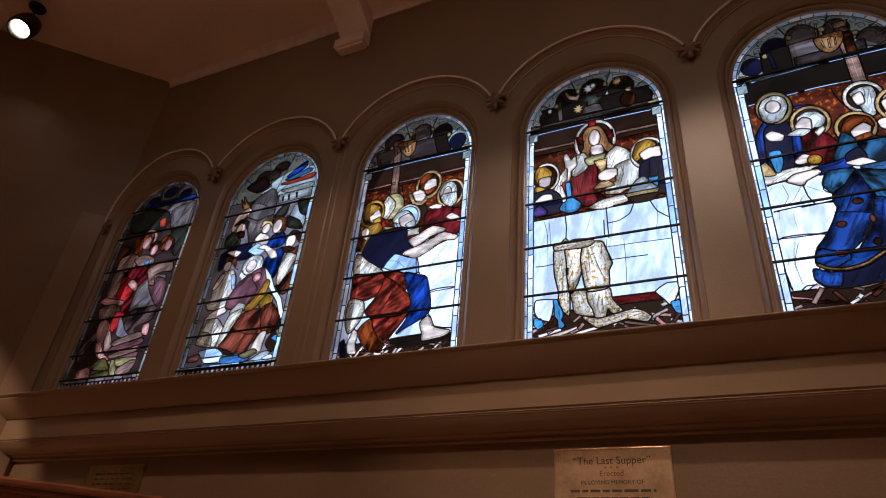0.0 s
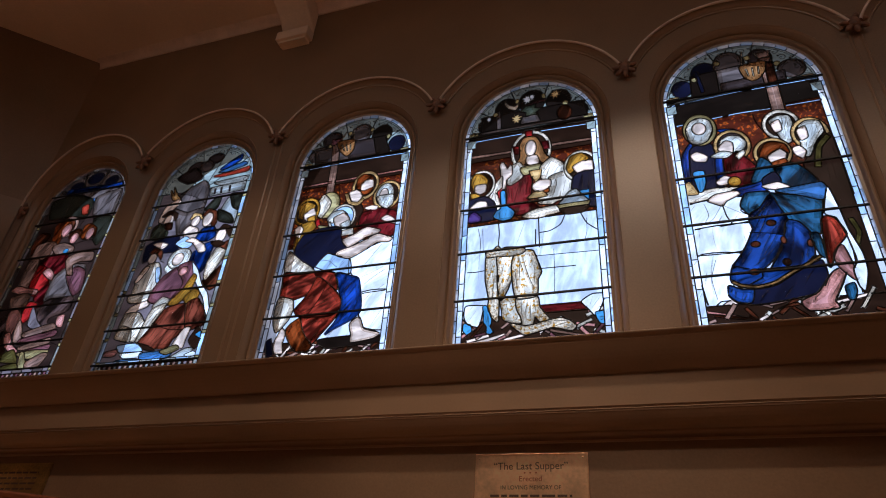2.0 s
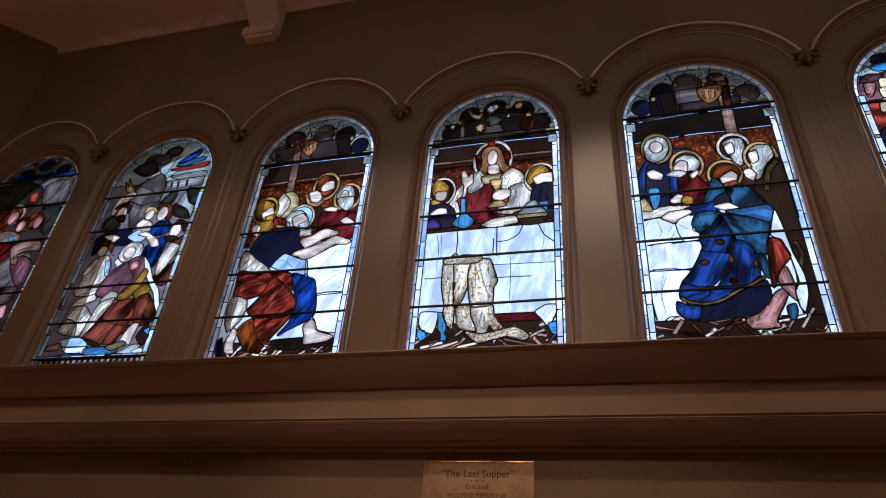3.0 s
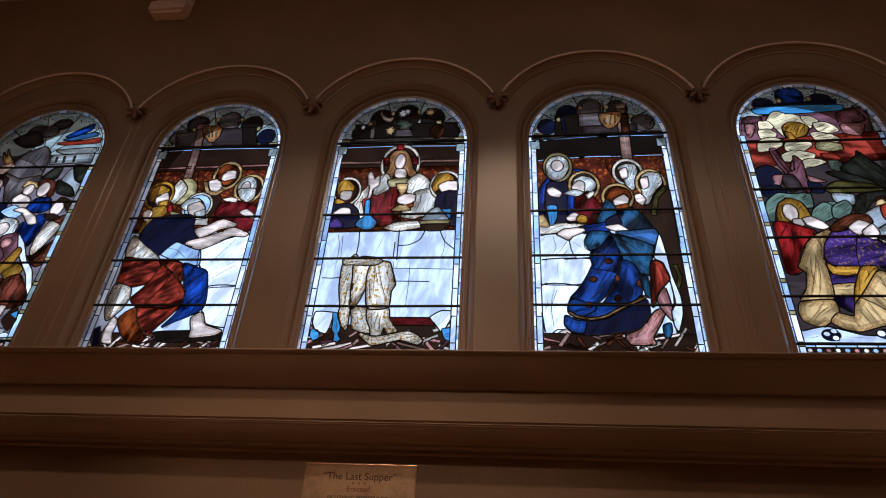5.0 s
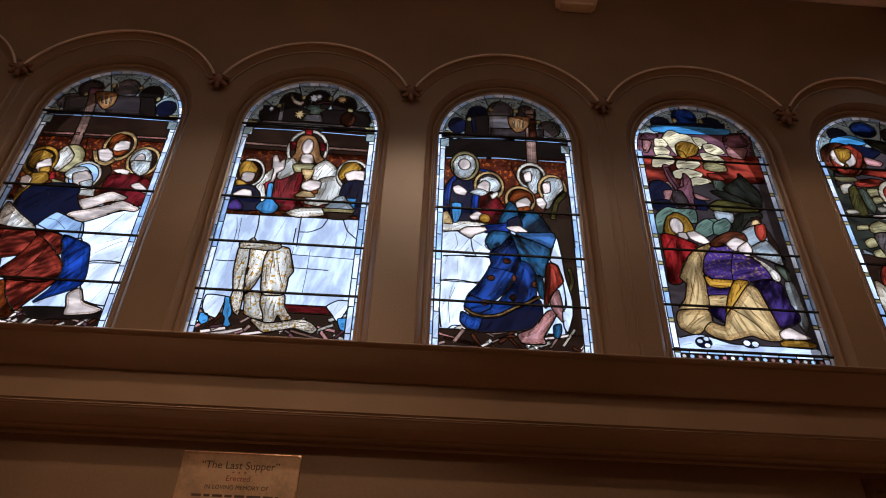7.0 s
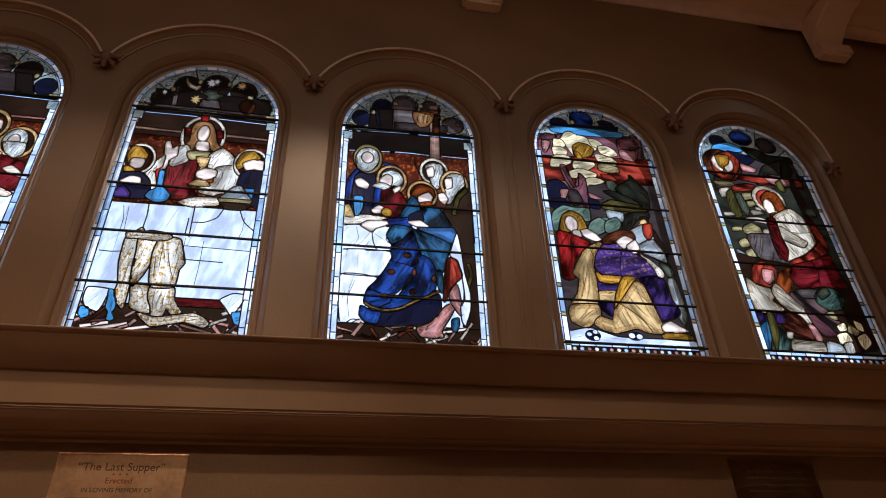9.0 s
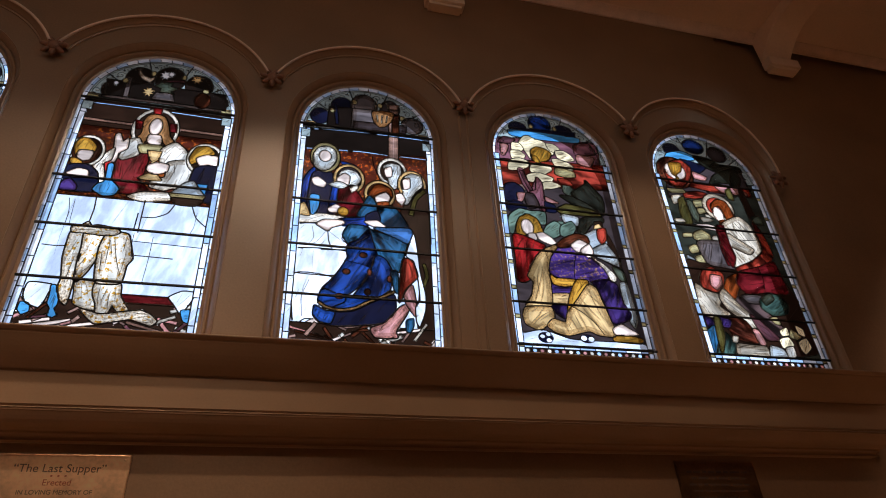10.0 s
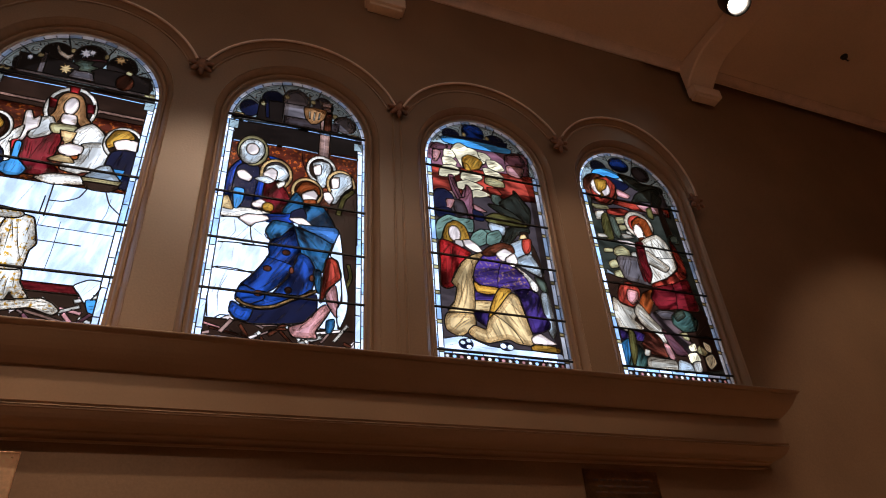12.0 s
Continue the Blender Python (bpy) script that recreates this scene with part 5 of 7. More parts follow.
def panel_5(d):
    d.rect("cloth", -W2, W2, 0, RISE + W2, (80, 26, 0.3))
    head(d, "lichen")
    d.shape("black", "-55.1,210.9 55.3,217.1 54.3,191.2 -55.6,185.2", sharp=True)
    d.shape("foliage", "-55.7,189.6 54.7,195.6 48.9,127.4 -54.5,122.2", sharp=True)
    d.disc("navy", -41.1, 227.8, 8, 9.4)
    d.disc("navy", -22.7, 241.3, 9.9, 12)
    d.disc("grey", -3.6, 245.9, 11.7, 14.6)
    d.disc("dusk", 19.5, 246.6, 9, 11)
    d.disc("grey", 39.3, 229.7, 9.8, 10)
    d.shape("black", "-33.7,240.7 -13.7,241.8 -14.3,217.2 -34.8,216", sharp=True)
    d.shape("grey", "-13.7,241.8 15.4,243.5 14,218.8 -14.3,217.2", sharp=True)
    d.shape("dusk", "-12.6,226.7 34.3,229.4 33.6,219.2 -12.9,216.6", sharp=True)
    d.bar("navy", "-28.7,244.5 -26,220.5", 3)
    d.disc("khaki", -30.7, 236, 2.5, 2.8)
    d.disc("khaki", -12, 249.7, 2.5, 2.9)
    d.disc("khaki", 10.6, 249.6, 2.5, 2.8)
    d.disc("khaki", 30.4, 237.4, 2.5, 2.8)
    d.shape("stone", "17.4,252.8 28,253.5 26.6,247 18.5,246.5", sharp=True)
    d.bar("stone", "22.6,246.7 22.5,213.3 22,177", 9)
    d.bar("brown", "24.7,241.3 24.1,216.7", 6.5)
    d.bar("cream", "8,257.3 5.8,241.6", 1.2)
    d.bar("cream", "16.4,254.2 19.3,242.3", 1.2)
    d.shape("hair", "4.3,241.5 21.8,242.5 20.7,232.7 15.4,225.6 10.4,223.9 5.7,229.1", (85, 2, .5))
    d.bar("cream", "8.1,237.5 8.7,229.3", 1)
    d.bar("cream", "12.6,237.8 12.1,228.1", 1)
    d.bar("cream", "17,238 16.1,229.7", 1)
    d.bar("straw", "-52.3,219.1 -44.5,219.5", 2)
    d.bar("straw", "44.3,219.1 52.1,218.9", 2)
    d.bar("pale", "-54.2,213.6 -5.6,217 55,218.4", 1.4)
    d.bar("ice", "-54.2,211 -5.6,214.3 53.6,214.4", 1.6)
    d.bar("ice", "-50,189.3 -6.4,192.3 17.3,191.7", 1.6)
    d.bar("ice", "27.8,192.3 51.5,192.3", 1.6)
    d.shape("blue", "-49.6,156.4 -41.9,169.9 -41.4,145.2 -43.1,127.1 -49.3,126.8", (80, 4, .5))
    d.shape("blue", "-21.8,178.9 -9.3,176.6 -2.7,164.8 -14.1,171.4", (10, 4, .5))
    d.shape("navy", "-43.3,162.7 -30.3,168.1 -25,154.8 -26.3,124.7 -44.8,123.8", (80, 7, .6))
    d.disc("khaki", -34, 182, 12.2, 16.2)
    d.disc("teal", -34, 182, 9.4, 12.4)
    d.shape("silver", "-43.4,184 -39.6,191.1 -32,193.4 -26.4,189.3 -25.5,180.6 -30.3,170.5 -36.8,167.8 -42.4,171.7", (60, 2, .4))
    d.disc("flesh", -34.4, 183.2, 5.1, 6.2, folds=(70, 2, 0.4))
    d.disc("straw", -14.3, 161.8, 12.9, 15.5)
    d.disc("dusk", -14.3, 161.8, 10.1, 12.5)
    d.shape("blue", "-26.9,151.7 -21.4,150.9 -21.9,128.2 -29,125.7", (85, 3, .5))
    d.shape("wine", "-21.4,152 -11.3,153.7 -2.8,140.4 -1.5,127.1 -21,125", (75, 3, .6))
    d.shape("silver", "-22,166.8 -15.5,171.3 -8.1,169.3 -4.7,162.3 -8.6,155.6 -15.8,158.2", (30, 2, .4))
    d.shape("flesh", "-24,160.7 -18.3,167 -13.8,164.2 -14.9,155.3 -21.3,155")
    d.shape("silver", "-30.5,153.9 -22.2,157.8 -15,154.7 -20.5,150.9", (30, 2, .4))
    d.shape("cream", "-13.2,152.5 -7.6,156.3 -6.8,152.8 -11.5,147.9")
    d.shape("flesh", "-43.7,157.9 -38.7,160.5 -32.3,155 -34.1,150.2 -41.4,152.1", (20, 2, .3))
    d.disc("cream", 21, 174.5, 12.6, 15.2)
    d.disc("umber", 21, 174.5, 9.8, 11.6, folds=(70, 2, 0.4))
    d.shape("silver", "13.8,179 19.6,183 27.1,182.2 28.3,173.7 24.4,157.4 19.8,157.1 17.6,165.9", (75, 2, .4))
    d.shape("flesh", "14.6,176.6 20.3,179.4 20.6,169.6 15.9,168.2")
    d.disc("straw", 37.6, 162.2, 12.4, 15.5)
    d.disc("umber", 37.6, 162.2, 9.7, 11.9, folds=(70, 2, 0.4))
    d.shape("umber", "41.5,154.2 50.1,158.1 50.8,111.4 51.6,71.1 52.7,30 39.2,28.5 42.1,75.5 36.6,97.7 34.2,121.2 28.2,134.7", (85, 9, .4))
    d.shape("silver", "31.3,169.6 37.2,174.2 45,172.2 46,162.6 39.8,155.2 33.3,142.2 28.9,144.3 30.9,157.7", (60, 2, .4))
    d.shape("flesh", "29.7,166.5 35.5,169.8 35.6,159.7 30.8,157.1")
    d.bar("olive", "48.3,158 40.1,148.3 36,131.2", 4)
    d.bar("olive", "44.9,86.4 47.1,75.7 43.7,65.9", 3)
    d.shape("flesh", "24,150.9 28.6,152.3 31.8,146.7 28.7,140.9 24.5,145.2", (20, 2, .3))
    d.disc("straw", 10.7, 149.1, 12.8, 14.5)
    d.disc("brown", 10.7, 149.1, 10, 11.5, folds=(70, 2, 0.4))
    d.shape("amber", "2,147.5 6.1,157 12.7,159.7 19.7,155.4 21,147.3 15.9,152.8 8.4,149 5.3,140.8", (40, 2, .5))
    d.shape("flesh", "7.4,146.6 15.9,151.7 19.2,147.2 16.1,140.2 8.8,138.7")
    d.shape("amber", "7.1,139.8 17.1,142.5 18.6,137 13,133.3 7.7,135.3", (60, 2, .5))
    d.shape("white", "-51.7,112.6 -14.2,116.6 -18,102.7 -10.6,93.8 -51.4,91.8", (45, 6, .4))
    d.shape("white", "-51.4,90.8 -13.2,91.6 -16.6,75.1 -23,69.9 -51.1,70", (80, 14, .3))
    d.shape("white", "-51.1,69.1 -23.8,68.4 -31.4,53 -32.3,34.9 -41.1,33.6 -48.9,29.7", (75, 9, .4))
    d.shape("cream", "-51.9,122.3 -31.6,124.4 -17.5,123 -15.5,117.7 -51.8,114.8", (10, 3, .3))
    d.shape("azure", "-44.1,141.1 -36.9,141.5 -36.9,131.3 -39.6,124 -42.2,123.9", (85, 3, .4))
    d.shape("flesh", "-29.8,130 -24,134.8 -19.1,131.7 -21.9,127.1 -28.1,126.8", (20, 2, .3))
    d.disc("gold", -17.9, 128.4, 4.4, 4.5, folds=(70, 2, 0.4))
    d.shape("straw", "-51,122.4 -51.1,131.2 -47.6,133.6 -44.9,128.2 -43.1,121.7", (30, 2, .4))
    d.shape("teal", "10.4,135.4 21.3,138.2 29.5,127.5 33.8,115.8 19.2,113 8.7,120", (60, 4, .5))
    d.shape("teal", "-4,133 2,146.3 7.1,140.9 8.5,132 0.1,123.9 -6.9,125.7", (60, 4, .5))
    d.shape("blue", "-21.1,120.6 -6.5,123.5 6.8,126.4 9.6,120 -6.8,115.9 -19.9,115.3", (10, 4, .6))
    d.shape("navy", "0.2,127.2 8.5,132 11.1,123.3 0.8,119.6")
    d.shape("flesh", "-37.7,114.6 -32,118.9 -19,120 -16.6,116.9 -25.8,112.5 -28.9,108.8 -34.3,111.9")
    d.shape("flesh", "-1,121.2 8.9,122.9 16.1,117.1 12.5,115 4.3,117.5 0.6,119.1")
    d.shape("flesh", "-40.9,30.3 -32.2,35.7 -30.4,31.3 -35.2,26.9 -38.7,25.1 -41.8,26.4")
    d.shape("flesh", "3.3,35.1 9.5,35.6 10.8,28.7 16.3,23.8 14.2,21.2 0.8,22.6 3.5,28.6")
    d.shape("flesh", "24.7,28.2 29.9,27.5 42.2,23.5 34.8,21.3 24.1,22.3")
    d.slivers(5, 30.7)
    d.shape("teal", "-12.4,116.4 2,115.4 -0.7,107.6 -8.6,102.3 -12.6,98.7 -17.2,106.4", (60, 4, .5))
    d.shape("teal", "2.3,113.8 12.2,110.8 22.4,108.8 32,104.8 29.4,92.6 25.4,77.9 20.9,73.1 15.9,83.6 8.4,91.4 5.2,102.5", (125, 5, .6))
    d.shape("sky", "6.2,115.5 16.9,116.6 34.7,117.8 36.8,110.5 32.3,103.8 22.4,108.8", (170, 4, .5))
    d.shape("cobalt", "-12.6,98.7 -5.2,103.4 2.2,112.8 5.2,102.5 8.4,91.4 4.8,81.5 1.7,73.7 -3.9,63.3 -12.4,55.3 -22.3,55.6 -30.1,58.2 -25.4,64.3 -20.7,71 -16.6,78.3 -12.9,86.7 -13.8,92.6", (55, 6, .6))
    d.shape("cobalt", "8.3,89.9 15,87.5 19.5,78.8 19.7,69.3 18.1,60.8 10.4,54.3 -0.6,54.6 -7.7,54 0.8,67.1 4.8,77.6", (80, 6, .6))
    d.shape("cobalt", "-30.1,58.2 -22.3,55.6 -12.4,53.9 -13.6,48.4 -22.9,42.9 -32.5,47.6", (20, 5, .5))
    d.shape("cobalt", "-13.6,48.4 -11.7,53.9 10.4,54.3 18,59.9 21.6,60 11.2,54.3 0.9,48.7 -8.4,43.6 -22.9,42.9", (20, 6, .5))
    d.shape("navy", "-34.6,44.5 -26.9,41 -17.2,39.9 -6.2,41.9 4.9,48.8 15.1,53.9 21.6,56.8 22.4,45.5 15.6,34.9 1.5,32 -10.1,30.5 -21.6,29.8 -31.1,32.2 -35.6,37.8", (60, 8, .6))
    d.shape("cobalt", "-34.6,44.5 -28.1,41 -21.1,39.8 -23.5,31.5 -31.1,32.6 -35.6,37.8", (75, 5, .6))
    d.bar("straw", "-32.5,47.6 -26.8,43.7 -17.1,42.1 -7.2,44.1 3,50.1 13.3,55.2 22.4,60.4", 2.2)
    d.shape("teal", "19.8,77.8 24.5,76.9 24.6,59.1 22.1,60.9 20.2,70.2", (85, 3, .5))
    d.shape("pink", "26.5,47.8 33.8,50.2 29.5,40.4 22.5,28.1 23.4,23.1 8.3,22.8 5.1,29.1 15.5,34.4", (60, 4, .6))
    d.shape("rust", "28.5,87.7 35.4,87.8 39.5,74.8 32.5,66.2 28.6,59.2 25.4,51.8", (85, 4, .6))
    d.shape("pink", "31.8,63.8 35.7,66.2 38.2,48.9 37.2,40.9 30.7,50.6 29.3,58.7", (110, 4, .5))
    d.shape("white", "37.6,114.1 40.3,97.8 41.9,78.1 45.4,59.4 44.8,45.9 40.4,32.8 37.8,36.6 37.4,48 40.9,54.8 39.7,73.3 37,87.8 31.1,92.7", (105, 5, .4))
    d.disc("brown", -1.4, 89.7, 3, 2.5, folds=(70, 2, 0.4))
    d.disc("brown", -13.7, 74.2, 2.9, 2.4, folds=(70, 2, 0.4))
    d.disc("brown", 2.1, 58.3, 2.5, 2.8, folds=(70, 2, 0.4))
    d.disc("brown", -18, 53.2, 3.2, 2.3, folds=(70, 2, 0.4))
    d.disc("brown", 18.5, 70.5, 2, 2.9, folds=(70, 2, 0.4))
    d.disc("brown", 3.4, 75.1, 1.7, 2.9, folds=(70, 2, 0.4))
    d.shape("teal", "30.4,36.9 35.4,38.9 35.7,33.6 33.6,28.3 30.5,28.1", (85, 2, .4))
    d.shape("brown", "-10.1,25.4 1.9,29.4 3.7,26.9", sharp=True)
    d.line("-28.9,109.9 -27.6,99.6 -25,93", 1.0)
    d.line("-48.7,69.7 -35.7,69.4 -23.6,69.1", 1.0)
    d.line("-40.7,112.4 -38.9,102 -43.3,94.3", 0.4)
    d.line("-30.2,108.3 -36.9,97.9 -45.4,93.8", 0.35)
    d.line("-27.7,108.3 -19.9,102.2 -15.9,99.2", 0.35)
    d.line("-39.9,65 -44.3,51.1 -43.1,35.4", 0.4)


def panel_6(d):
    d.rect("dusk", -W2, W2, 0, RISE + W2)
    head(d, "lichen")
    d.shape("mauve", "-55.4,230.9 50,240.1 48.1,204.6 -59.9,189.9", sharp=True)
    d.shape("rust", "-58.3,204.6 55.6,212.5 51.5,181.7 -59.1,174.1", sharp=True)
    d.disc("navy", -29, 245.1, 9.2, 8.9)
    d.disc("blue", -6.2, 254.6, 11.6, 11.7)
    d.disc("navy", 16.7, 248, 10.7, 9.1)
    d.shape("navy", "-37.3,245.2 29.8,250.1 28.7,244.1 -37.7,237.9", sharp=True)
    d.shape("azure", "-37.1,242.3 -1.1,243.7 30.8,242.9 29.6,237 -2.6,234.9 -35.8,235.4", (5, 5, .3))
    d.shape("mauve", "-50.7,224.7 -44.4,232.6 -33.7,230.8 -38.2,225.2")
    d.shape("pink", "-48.1,223.7 -40.8,222 -45.4,210.4 -48.7,210")
    d.shape("mauve", "25.4,232.7 40.6,237.2 45.6,225.1 26,220.8")
    d.shape("pink", "26,220.8 43,220.5 37.7,208.6 25.8,211.1")
    d.disc("khaki", -15.4, 250.2, 2.3, 3)
    d.disc("khaki", 8.6, 251.1, 2.4, 3)
    d.shape("bloom", "-30.4,226.8 -24.9,235.6 -20.3,237.2 -13.9,234.2 -6.7,232.7 1,227.1 2.6,218.4 -6.5,213.3 -14.8,213.8 -20.8,209.3 -25.3,218.1", (20, 3, .6))
    d.shape("gold", "-19.6,219.1 -13.4,224.4 -5.2,223.2 -0.2,218.5 -3.6,210.4 -12.9,206.7 -19.3,208.2", (60, 2, .7))
    d.shape("bloom", "-37.1,226.2 -29.9,226.2 -26.7,219.9 -31.6,215.5 -38,217.1", (10, 2, .6))
    d.shape("bloom", "-39.2,216.2 -30.9,217 -25.9,212.5 -29.4,206.5 -39,207.4", (10, 2, .6))
    d.shape("bloom", "-41.5,204.3 -31.9,208 -24.1,205.4 -24.8,199.2 -33.4,194.5 -43.7,193.4", (10, 2, .6))
    d.shape("bloom", "-3,230.6 4.4,230.6 9.4,225.9 5.7,220.3 -0.7,222.6", (20, 2, .6))
    d.shape("bloom", "4.9,222.2 13.1,223.7 19.8,219.4 22.3,213.6 12.9,211.2 6.1,214.8", (20, 2, .6))
    d.shape("bloom", "-0,211.7 7.4,212.3 16.5,209.1 21.2,203.1 14,200.6 3.2,202.7", (20, 2, .6))
    d.shape("bloom", "-21.8,201.1 -14.3,204.4 -5,204 -1.8,199.2 -9.2,193.3 -19.2,191.6 -23.1,194.9", (10, 2, .6))
    d.shape("khaki", "1.8,201.2 11.3,201.5 19.3,198.8 19.6,193.5 9.9,191.9 0.8,194.3", (20, 2, .6))
    d.shape("bloom", "-27.1,189 -17.4,193.3 -8.4,191.5 -2.2,188.6 -6.2,183.4 -17.2,182.2 -26.8,182.6", (10, 2, .6))
    d.shape("bloom", "-16.3,180.4 -7.7,184.4 0.3,183.1 3.7,180.4 -6.1,176.3 -15.9,175.4", (10, 2, .6))
    d.shape("stone", "-40.3,175.3 -33.7,177.6 -27.7,174.8 -30.7,171.8 -38.6,171.2", (10, 2, .4))
    d.shape("mauve", "-35,194.9 -30.6,195.6 -27.8,183.1 -24.7,173.4 -20.3,183 -16.2,181.1 -17.8,168.8 -16.3,156.6 -15,150.7 -19.2,150.7 -21.9,162 -28.2,170.3 -32.5,179.1", (75, 3, .5))
    d.shape("leaf", "5.6,182 11.4,184.3 14.9,178.3 15.7,169.5 10.3,170 5.5,174.3", (60, 2, .5))
    d.shape("moss", "12.5,173.5 27.2,185.5 29.3,191.1 36.1,181.7 41.9,173.5 42.1,163.3 38.9,152.3 30.8,161.7 22.1,165.4", (130, 3, .7))
    d.shape("moss", "1,169.8 11.9,170.2 24.7,164.5 35.2,156.1 23.6,158.1 10.7,162.5", (155, 3, .7))
    d.shape("olive", "-4,154.2 5,160.4 15.7,160.1 28.9,157.7 37.9,152.7 27.6,150.1 11.4,150.2 -0.4,149.8", (170, 2, .7))
    d.shape("moss", "12.8,142.6 21.9,148.7 37.4,150.2 37.6,145.3 26,141.3 19.2,133.3 12.8,126.6 11,134.6", (60, 3, .7))
    d.shape("umber", "28.6,144.1 36.4,145.2 34.7,130.6 31.5,136.1", (80, 4, .4))
    d.shape("straw", "28.5,140.5 33.7,142.4 36.1,131.9 33.8,125.7 29.9,127.6 27.4,134.3", (70, 3, .5))
    d.shape("sage", "-12.7,137.3 -3.3,141 3.3,139.5 9.9,141 7.7,134.1 -2.3,130.5 -8.2,125.1 -14,127.8", (30, 3, .5))
    d.shape("pale", "-2.4,147.1 8.5,148.6 15.2,147.1 12.7,141.9 0.6,142.1", (10, 3, .4))
    d.shape("gold", "-19.6,214.2 -14.4,212.2 -12.7,205.7 -18,206.3")
    d.shape("rust", "1.9,189.1 11.7,189.1 16,183.1 5.2,183")
    d.bar("mauve", "-32.2,193.7 -29,182.4 -24.5,170.3", 3.5)
    d.shape("mauve", "-18.7,187.7 -14.3,181.8 -14.5,167.2 -14.7,153 -17.2,150.3 -22.6,161.9 -26.6,170.1 -20.9,173.3", (60, 3, .4))
    d.shape("navy", "-48.7,175.5 -40.5,178.4 -33.5,173 -32.4,161.9 -46.1,155.4 -51.2,162.7", (30, 3, .4))
    d.shape("dusk", "-31.5,168.2 -23.8,167.9 -20.4,156 -28.8,151.4 -32.3,158.9")
    d.shape("pink", "-39.4,167.2 -31.5,168.2 -34.2,160.5 -37.8,156.4")
    d.shape("navy", "-50.2,154.9 -38.1,158.2 -32.4,151 -47.2,146.9", (30, 3, .4))
    d.shape("pink", "-14.5,167.2 -6.1,163.8 -1.4,160.7 -11.9,160.7")
    d.shape("navy", "-14.4,161 -5.6,157.7 -5.8,150.4 -14,150.7")
    d.shape("pale", "-0.7,149.8 14.6,147.8 12.7,138.1 0.2,140.3", (10, 4, .3))
    d.shape("sage", "-48.8,142 -39.2,150.2 -29.2,148.9 -16.3,149.2 -17.3,136.6 -25.8,137.4 -34.6,146.5 -43.9,133.7 -47.7,123.6 -51.6,127.2", (40, 2, .4))
    d.shape("sage", "-16.6,134.9 -8.5,140.5 -3.1,136.4 -5.8,126.8 -14.6,122.4 -19.8,127.6", (40, 2, .4))
    d.shape("sage", "-3.1,136.4 7.3,142.2 10.1,135.4 3.1,125.4 -4.8,126.9", (40, 2, .4))
    d.shape("pale", "15,128.3 31,137.6 41,128 46.5,102.8 37.3,107.6 26.1,115 16.6,118.7", (20, 4, .3))
    d.shape("rust", "30.2,136.3 38,138.4 38,128.9 32.1,121.3 29.2,126.8", (70, 2, .4))
    d.shape("umber", "38.8,132.5 43.6,116.7 44.8,95.5 39.6,99.4 37.6,113.3", (70, 4, .4))
    d.shape("pale", "20.4,114.5 35.6,122.8 43.7,108.2 43.2,99.8 31.5,104.3 23.1,108", (30, 4, .3))
    d.shape("leaf", "36.4,99.2 45.2,97.2 47,83.8 40.8,87.6")
    d.shape("pale", "39.3,83.1 47,83.8 49.2,52.8 44.2,42.6 40.3,52.2", (60, 4, .3))
    d.shape("gold", "-44.3,130.8 -40,140.6 -32.3,145 -24.8,141.1 -21.9,133.2 -21.2,125.2 -27.8,121.1 -34.2,125 -40.7,120.9 -44.2,124", (60, 2, .5))
    d.disc("flesh", -34.2, 131.9, 5.6, 8.2, folds=(70, 2, 0.4))
    d.shape("flesh", "-34.2,125 -28.1,125.6 -27,120 -33.4,117.2")
    d.shape("flesh", "-27.1,125.7 -20.8,127.5 -13.6,122.5 -9.7,116.1 -17.6,116.5 -25,120.2", (20, 2, .3))
    d.shape("red", "-48.2,122.2 -39,122.4 -25.9,116.9 -21.1,114 -27.8,105.2 -33.5,99.3 -38.6,91 -38.3,81.2 -43.9,77.7 -49.1,79.9 -48.3,101.4", (75, 5, .5))
    d.shape("brocade", "-9.1,115.5 3.3,116.6 12.2,111.8 16.5,106.6 27.1,99.3 32.2,93.8 28.5,86 15.9,83.5 -3.3,83.2 -15,83.9 -20.9,90.2 -20.4,98.2 -16.1,109.4", (15, 6, .5))
    d.shape("violet", "-22.2,77.7 -0.3,79.3 -3.2,69.4 -22.3,69.1", (10, 5, .5))
    d.shape("gold", "-21.1,86.6 -15,83.9 0.6,83.5 -0.4,78.8 -9.3,76.6 -18.9,78", (10, 3, .5))
    d.shape("straw", "-21.9,68.6 -4.1,69.8 -7,62.1 -21.7,59.7", (10, 3, .5))
    d.shape("violet", "-24.2,58.6 -6.5,59.7 -12.2,47.2 -20.8,52", (80, 4, .5))
    d.shape("violet", "15.7,83 29.9,86.1 37.1,81.4 38.6,66.1 43.2,56.4 41.3,50.9 29.7,45.8 25.6,48 23,62.6 19.2,77", (65, 7, .6))
    d.shape("straw", "-8.8,117.2 -22.1,110.6 -30.1,102.8 -36.9,90.1 -39.8,83.6 -36,78.3 -38.9,66 -45,55.8 -24.4,57.1 -21.8,77.2 -21.4,92.8 -18,103.8", (85, 4, .6))
    d.shape("straw", "-45.1,55.3 -24.5,56.6 -23.5,47.5 -31.5,39.9 -37,36.4 -46.8,40.9 -48.4,47.9", (40, 4, .6))
    d.shape("gold", "1.4,83 11.5,83.2 6.1,71.5 -2.1,63.5 -11.1,53.1 -6.7,68.1", (70, 4, .6))
